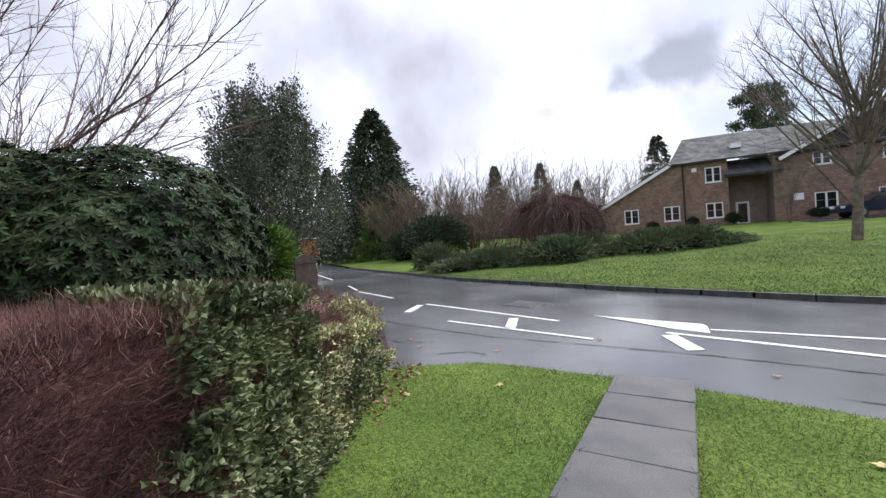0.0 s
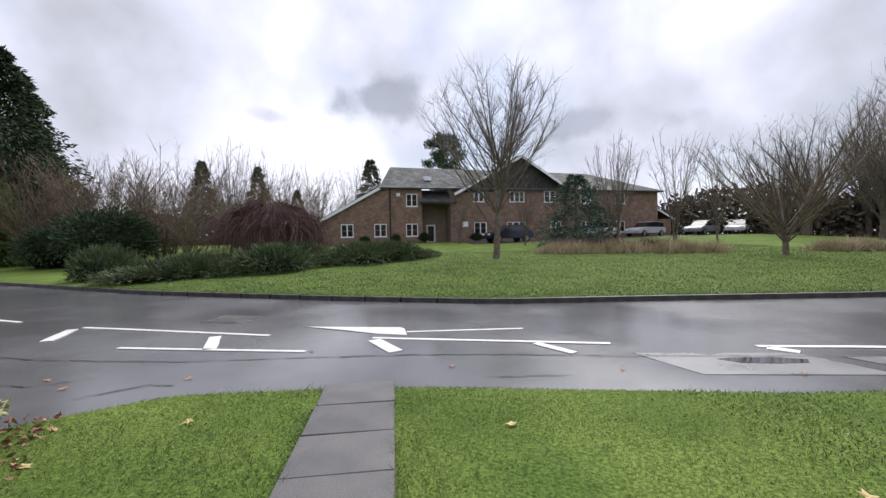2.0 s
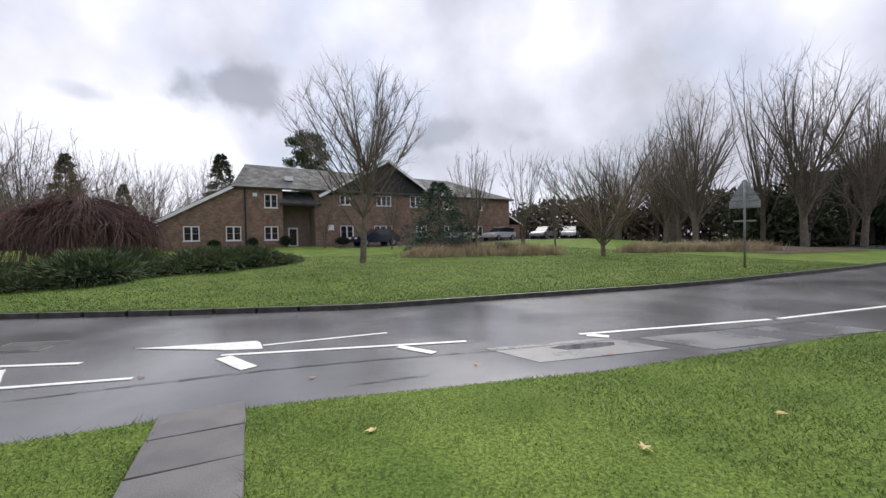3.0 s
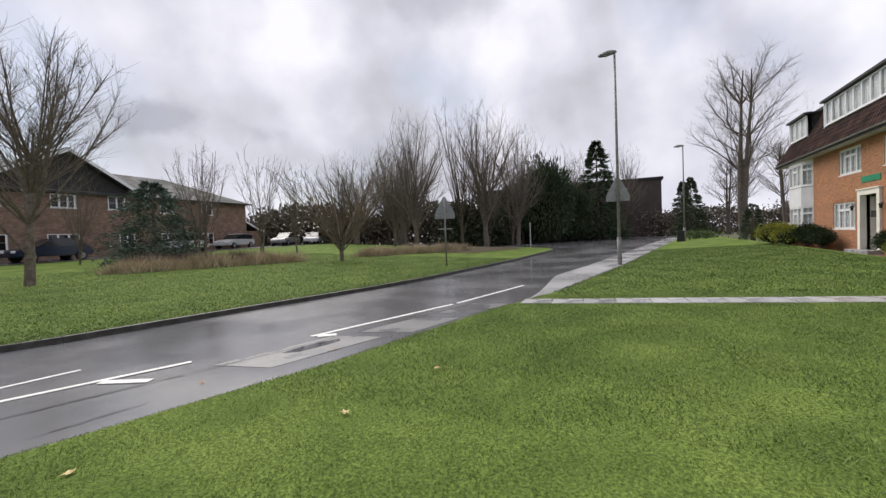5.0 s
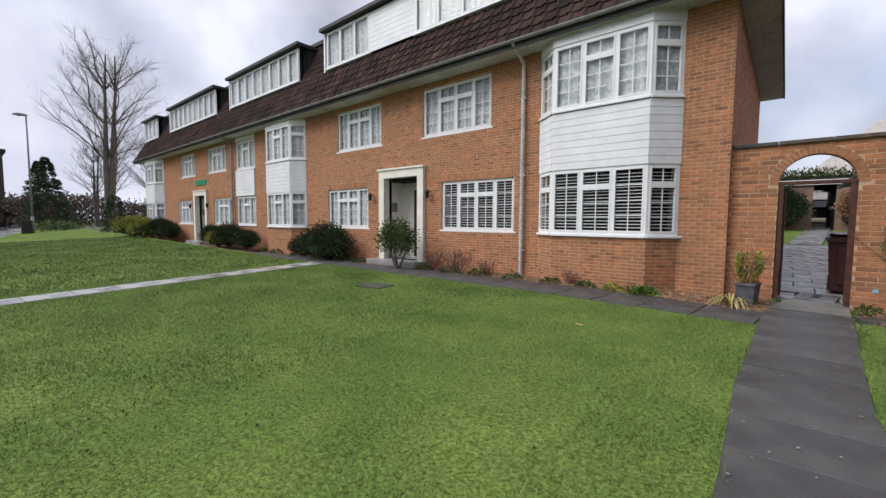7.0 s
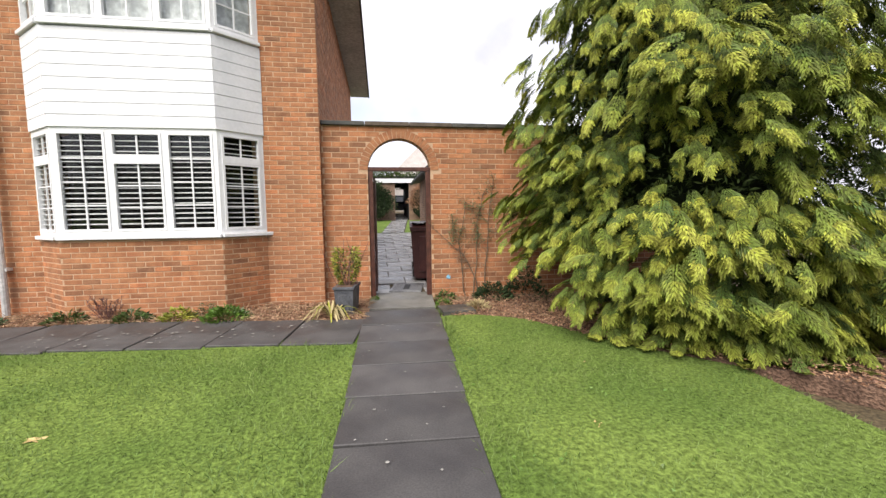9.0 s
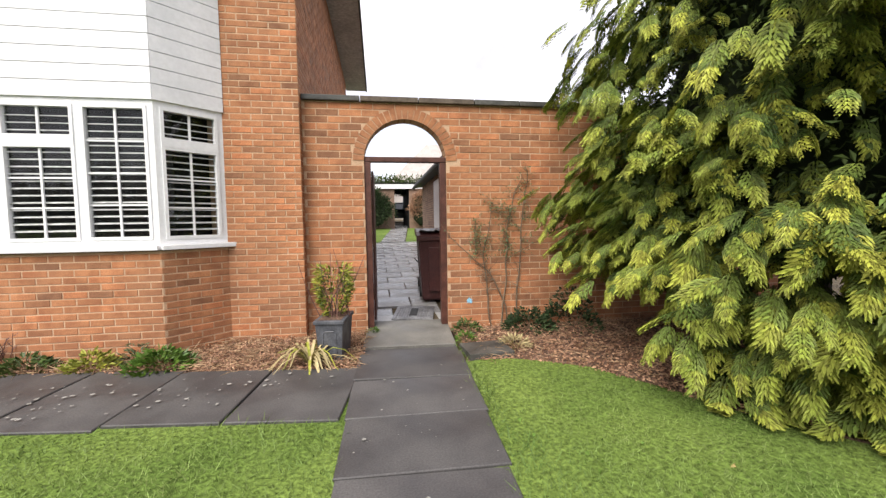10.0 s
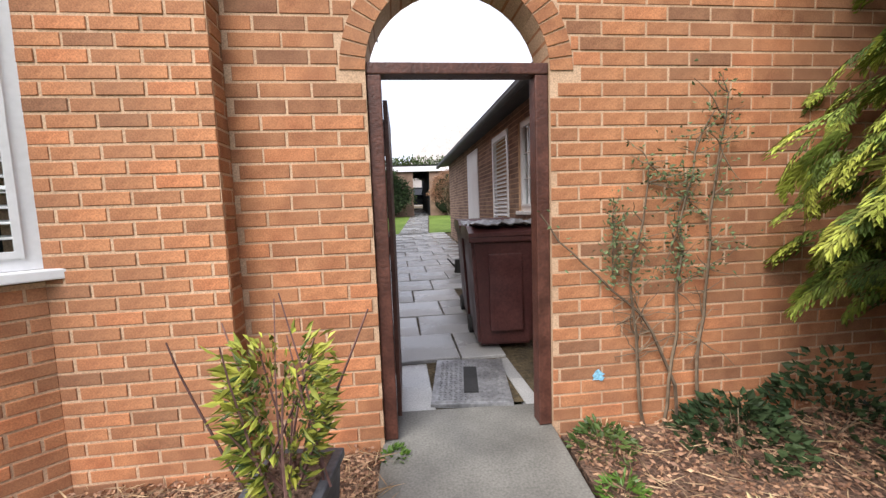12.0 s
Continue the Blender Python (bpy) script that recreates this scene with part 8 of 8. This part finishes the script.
rng = random.Random(140)
fallen(141, [(-2.33, -3.63, -0.30), (-3.9, -2.2, -0.27), (0.35, -4.4, -0.31), (1.2, -3.9, -0.31), (-5.4, -1.9, -0.26), (-2.0, -2.6, -0.28), (0.9, 6.6, -0.1), (1.3, 7.6, -0.08), (-2.6, 7.0, -0.09)], 0.07, M["litter_pale"], "pale curled fallen leaf on the grass")
fallen(161, [(-0.45, -6.9, ROAD + .004), (-2.3, -5.6, ROAD + .004), (0.9, -6.0, ROAD + .004), (-4.3, -4.9, ROAD + .004), (-6.2, -4.2, ROAD + .004), (1.3, -8.5, ROAD + .004), (2.6, -6.4, ROAD + .004), (2.2, -6.0, ROAD + .004)], 0.06, M["litter"], "dark wet fallen leaf on the road")
rs = np.random.RandomState(170)
X, Y = rs.uniform(1.0, 2.4, 500), rs.uniform(-4.9, -2.6, 500)
ok = np.abs(X - np.interp(Y, [-4.9, -2.4], [1.75, 0.95])) < 0.22
P = np.stack([X[ok], Y[ok], np.full(ok.sum(), -0.30)], 1)
V, F = leaf_quads(rs, P, np.stack([rs.normal(size=len(P)), rs.normal(size=len(P)), rs.normal(0, 0.3, len(P))], 1), 0.07, 0.05)
tagged(link_mesh("leaf_litter", V, F, M["litter"]), "brown fallen leaves along the foot of the hedge", "leaf litter", kind="stuff")

# ---- pieces: slabs and bricks ----
def shared_mesh(cache, key, make, mat_):
    if key not in cache:
        bm = make()
        me = bpy.data.meshes.new("piece")
        bm.to_mesh(me)
        bm.free()
        me.materials.append(mat_)
        cache[key] = me
    return cache[key]


def slab_bm(w, l, t=0.05, e=0.006):
    bm = bmesh.new()
    box(bm, -w / 2, -l / 2, -t, w / 2, l / 2, -e)
    top = [f for f in bm.faces if f.normal.z > 0.5 or all(abs(v.co.z + e) < 1e-6 for v in f.verts)]
    k = [bm.verts.new((sx * (w / 2 - e), sy * (l / 2 - e), 0)) for sx, sy in ((-1, -1), (1, -1), (1, 1), (-1, 1))]
    o = [v for v in bm.verts if abs(v.co.z + e) < 1e-6]
    o = [min(o, key=lambda v: (v.co.xy - q.co.xy).length) for q in k]
    bmesh.ops.delete(bm, geom=[f for f in bm.faces if all(v in o for v in f.verts)], context="FACES_ONLY")
    bm.faces.new(k)
    for i in range(4):
        bm.faces.new((o[i], o[(i + 1) % 4], k[(i + 1) % 4], k[i]))
    return bm


slabs = empty("path_gate", None, "straight path of dark wet concrete slabs to the gate", "path", kind="structure")
cache = {}
rng = random.Random(150)
y = -5.05
while y < 9.3:
    w = round(2 * path_half(y + 0.3), 2)
    ob = new("slab", shared_mesh(cache, (w, 0.6, y < 0.8), lambda: slab_bm(w, 0.60), M["slab_pale"] if y < 0.8 else M["slab"]))
    ob.parent = slabs
    slope = (path_mid(y + 0.6) - path_mid(y)) / 0.6
    ob.matrix_basis = Matrix.Translation((path_mid(y + 0.3), y + 0.3, near_z(path_mid(y), y + 0.3) + 0.016 + rng.uniform(-0.004, 0.004))) @ Euler((radians(1.1) + rng.uniform(-.006, .006), rng.uniform(-.008, .008), -math.atan(slope) + rng.uniform(-.01, .01))).to_matrix().to_4x4()
    y += 0.612
for y0, y1, z in ((9.30, 9.92, -0.062), (9.93, 10.92, -0.012)):
    ob = part("slab", slab_bm(0.97, y1 - y0 - 0.008), M["slab"] if y0 < 9.5 else M["concrete"], slabs)
    ob.matrix_basis = Matrix.Translation((path_mid((y0 + y1) / 2), (y0 + y1) / 2, z)) @ Euler((0.03, 0, -0.06)).to_matrix().to_4x4()

paving = empty("paving_front", None, "dark wet paving slabs along the flower bed", "paving", kind="structure")
x = -0.72
rng = random.Random(151)
while x > -16.5:
    w = 0.74
    yb = float(np.interp(x - w / 2, [-16, -4.2, -3.05, -1.0], [9.74, 9.72, 9.64, 9.36]))
    yf = float(np.interp(x - w / 2, [-16, -12, -3.5, -0.8], [9.0, 8.95, 8.72, 8.42]))
    l = round(yb - yf, 1)
    ob = new("slab", shared_mesh(cache, (w, l, 1), lambda: slab_bm(w, l), M["slab"]))
    ob.parent = paving
    ob.matrix_basis = Matrix.Translation((x - w / 2, (yb + yf) / 2, near_z(x, (yb + yf) / 2) + 0.016 + rng.uniform(-.003, .003))) @ Euler((0.018, rng.uniform(-.006, .006), radians(-7) if x > -4 else radians(-1.5))).to_matrix().to_4x4()
    x -= 0.752

strip = empty("path_lawn", None, "narrow pale wet slab path crossing the lawn to the door", "path", kind="structure")
y = -2.15
while y < 9.0:
    ob = new("slab", shared_mesh(cache, ("strip",), lambda: slab_bm(0.74, 0.74), M["slab2"]))
    ob.parent = strip
    ob.matrix_basis = Matrix.Translation((strip_mid(y + 0.37), y + 0.37, near_z(-11.5, y + 0.37) + 0.014 + rng.uniform(-.004, .004))) @ Euler((0.02, 0, radians(3.4))).to_matrix().to_4x4()
    y += 0.75

yard_path = empty("path_yard", None, "pale wet slabs of mixed sizes behind the gate", "path", kind="structure")
y = 11.72
i = 0
rng = random.Random(152)
while y < 21.4:
    l = 0.60
    x = -0.78
    xe = 0.36 if y < 13.6 else 1.05
    widths = [0.45, 0.6, 0.9] if i % 2 else [0.75, 0.6, 0.6]
    j = 0
    while x < xe - 0.1:
        w = min(widths[j % 3], xe - x)
        if w > 0.12:
            w = round(w, 2)
            ob = new("slab", shared_mesh(cache, (w, l, 2), lambda: slab_bm(w - 0.014, l - 0.014), M["slab2"]))
            ob.parent = yard_path
            ob.matrix_basis = Matrix.Translation((x + w / 2, y + l / 2, yard_z(y + l / 2) + 0.012 + rng.uniform(-.005, .005))) @ Euler((0.05 + rng.uniform(-.008, .008), rng.uniform(-.01, .01), rng.uniform(-.01, .01))).to_matrix().to_4x4()
        x += w
        j += 1
    y += l
    i += 1
for x0, x1 in ((-0.78, -0.32), (0.26, 0.36)):
    ob = part("slab", slab_bm(x1 - x0, 0.84), M["slab2"], yard_path)
    ob.matrix_basis = Matrix.Translation(((x0 + x1) / 2, 11.29, 0.0))
bmx = sheet("path_concrete", [-0.42, 0.5], lambda x: [21.4, 24, 27, 30.0, 36.0], lambda x, y: yard_z(y) + 0.03, M["slab2"], "pale concrete path between the yard lawns", "path")
for v in bmx.data.vertices:
    v.co.x += 0.085 * (v.co.y - 21.4)

spots = bmesh.new()
rng = random.Random(153)
for i in range(210):
    if i < 80:
        y = rng.uniform(2.5, 9.8)
        x = path_mid(y) + rng.uniform(-0.42, 0.42)
        z = near_z(x, y) + 0.026
    else:
        x = rng.uniform(-4.2, -0.8)
        y = rng.uniform(8.75, 9.3)
        z = near_z(x, y) + 0.030
    r = rng.choice((0.006, 0.008, 0.012, 0.016, 0.022)) * (0.6 if i < 80 else 0.85)
    k = 7
    q = [spots.verts.new((x + r * rng.uniform(0.6, 1.2) * math.cos(6.283 * j / k), y + r * rng.uniform(0.6, 1.2) * math.sin(6.283 * j / k), z)) for j in range(k)]
    spots.faces.new(q)
tagged(part("lichen_spots", spots, M["lichen"]), "small pale lichen spots on the dark slabs", "lichen", kind="stuff")


def brick_bm(w, h, p=0.004):
    bm = bmesh.new()
    e = 0.003
    o = [bm.verts.new(c) for c in ((0, 0, 0), (w, 0, 0), (w, 0, h), (0, 0, h))]
    k = [bm.verts.new(c) for c in ((e, -p, e), (w - e, -p, e), (w - e, -p, h - e), (e, -p, h - e))]
    bm.faces.new(k)
    for i in range(4):
        bm.faces.new((o[i], o[(i + 1) % 4], k[(i + 1) % 4], k[i]))
    return bm


rng = random.Random(154)


def brick_objects(bricks, x_off, y, parent):
    for a, b, c, d in bricks:
        w = round(b - a, 2)
        h = round(d - c, 3)
        ob = new("brick", shared_mesh(cache, ("b", w, h), lambda: brick_bm(w, h), M["brick"]))
        ob.parent = parent
        ob.matrix_basis = Matrix.Translation((x_off + a, y - rng.uniform(-0.001, 0.003), c + rng.uniform(-.0015, .0015)))


wcut = [(GX0 - X1, GX1 - X1, -0.3, GS)]
GC = 0.0785
z = -0.1285
while z < WT:
    if z + GC * 0.43 > GS - 0.04:
        hgt = max(0.0, z + GC * 0.43 - GS)
        if hgt < 0.612:
            half = math.sqrt(0.612 ** 2 - hgt ** 2)
            wcut.append((GM - half - X1, GM + half - X1, z + 0.01, z + 0.05))
    z += GC
gb = bricks_on(5.2 - X1, -0.1285, WT, wcut, 0.2, GC, 0.2525, 0.0335)
near_gb = [b for b in gb if 0.30 < b[0] < 2.35 and 0.2 < b[2] < 2.3]
near_gb = near_gb[:170]
ids = set(near_gb)
brick_objects(near_gb, X1, AY, garden_wall)
joined_bricks("brickwork", [(Matrix.Translation((X1, AY, 0)), [b for b in gb if b not in ids])], M["brick_joined"], garden_wall)
rest = [b for b in near_house if b[2] < 0.2 or b[2] > 2.3]
brick_objects([b for b in near_house if 0.2 <= b[2] <= 2.3], X0, FY, house)
joined_bricks("brickwork", [(m0, rest)], M["brick_joined"], house)
for i in range(25):
    a0, a1 = math.pi * i / 25 + 0.011, math.pi * (i + 1) / 25 - 0.011
    bm = bmesh.new()
    pts = [(GM + r * math.cos(a), GS + r * math.sin(a)) for r, a in ((GR, a0), (0.605, a0), (0.605, a1), (GR, a1))]
    prism(bm, pts, AY - 0.007, AY + 0.21, "y")
    part("brick", bm, M["brick_joined"], garden_wall)
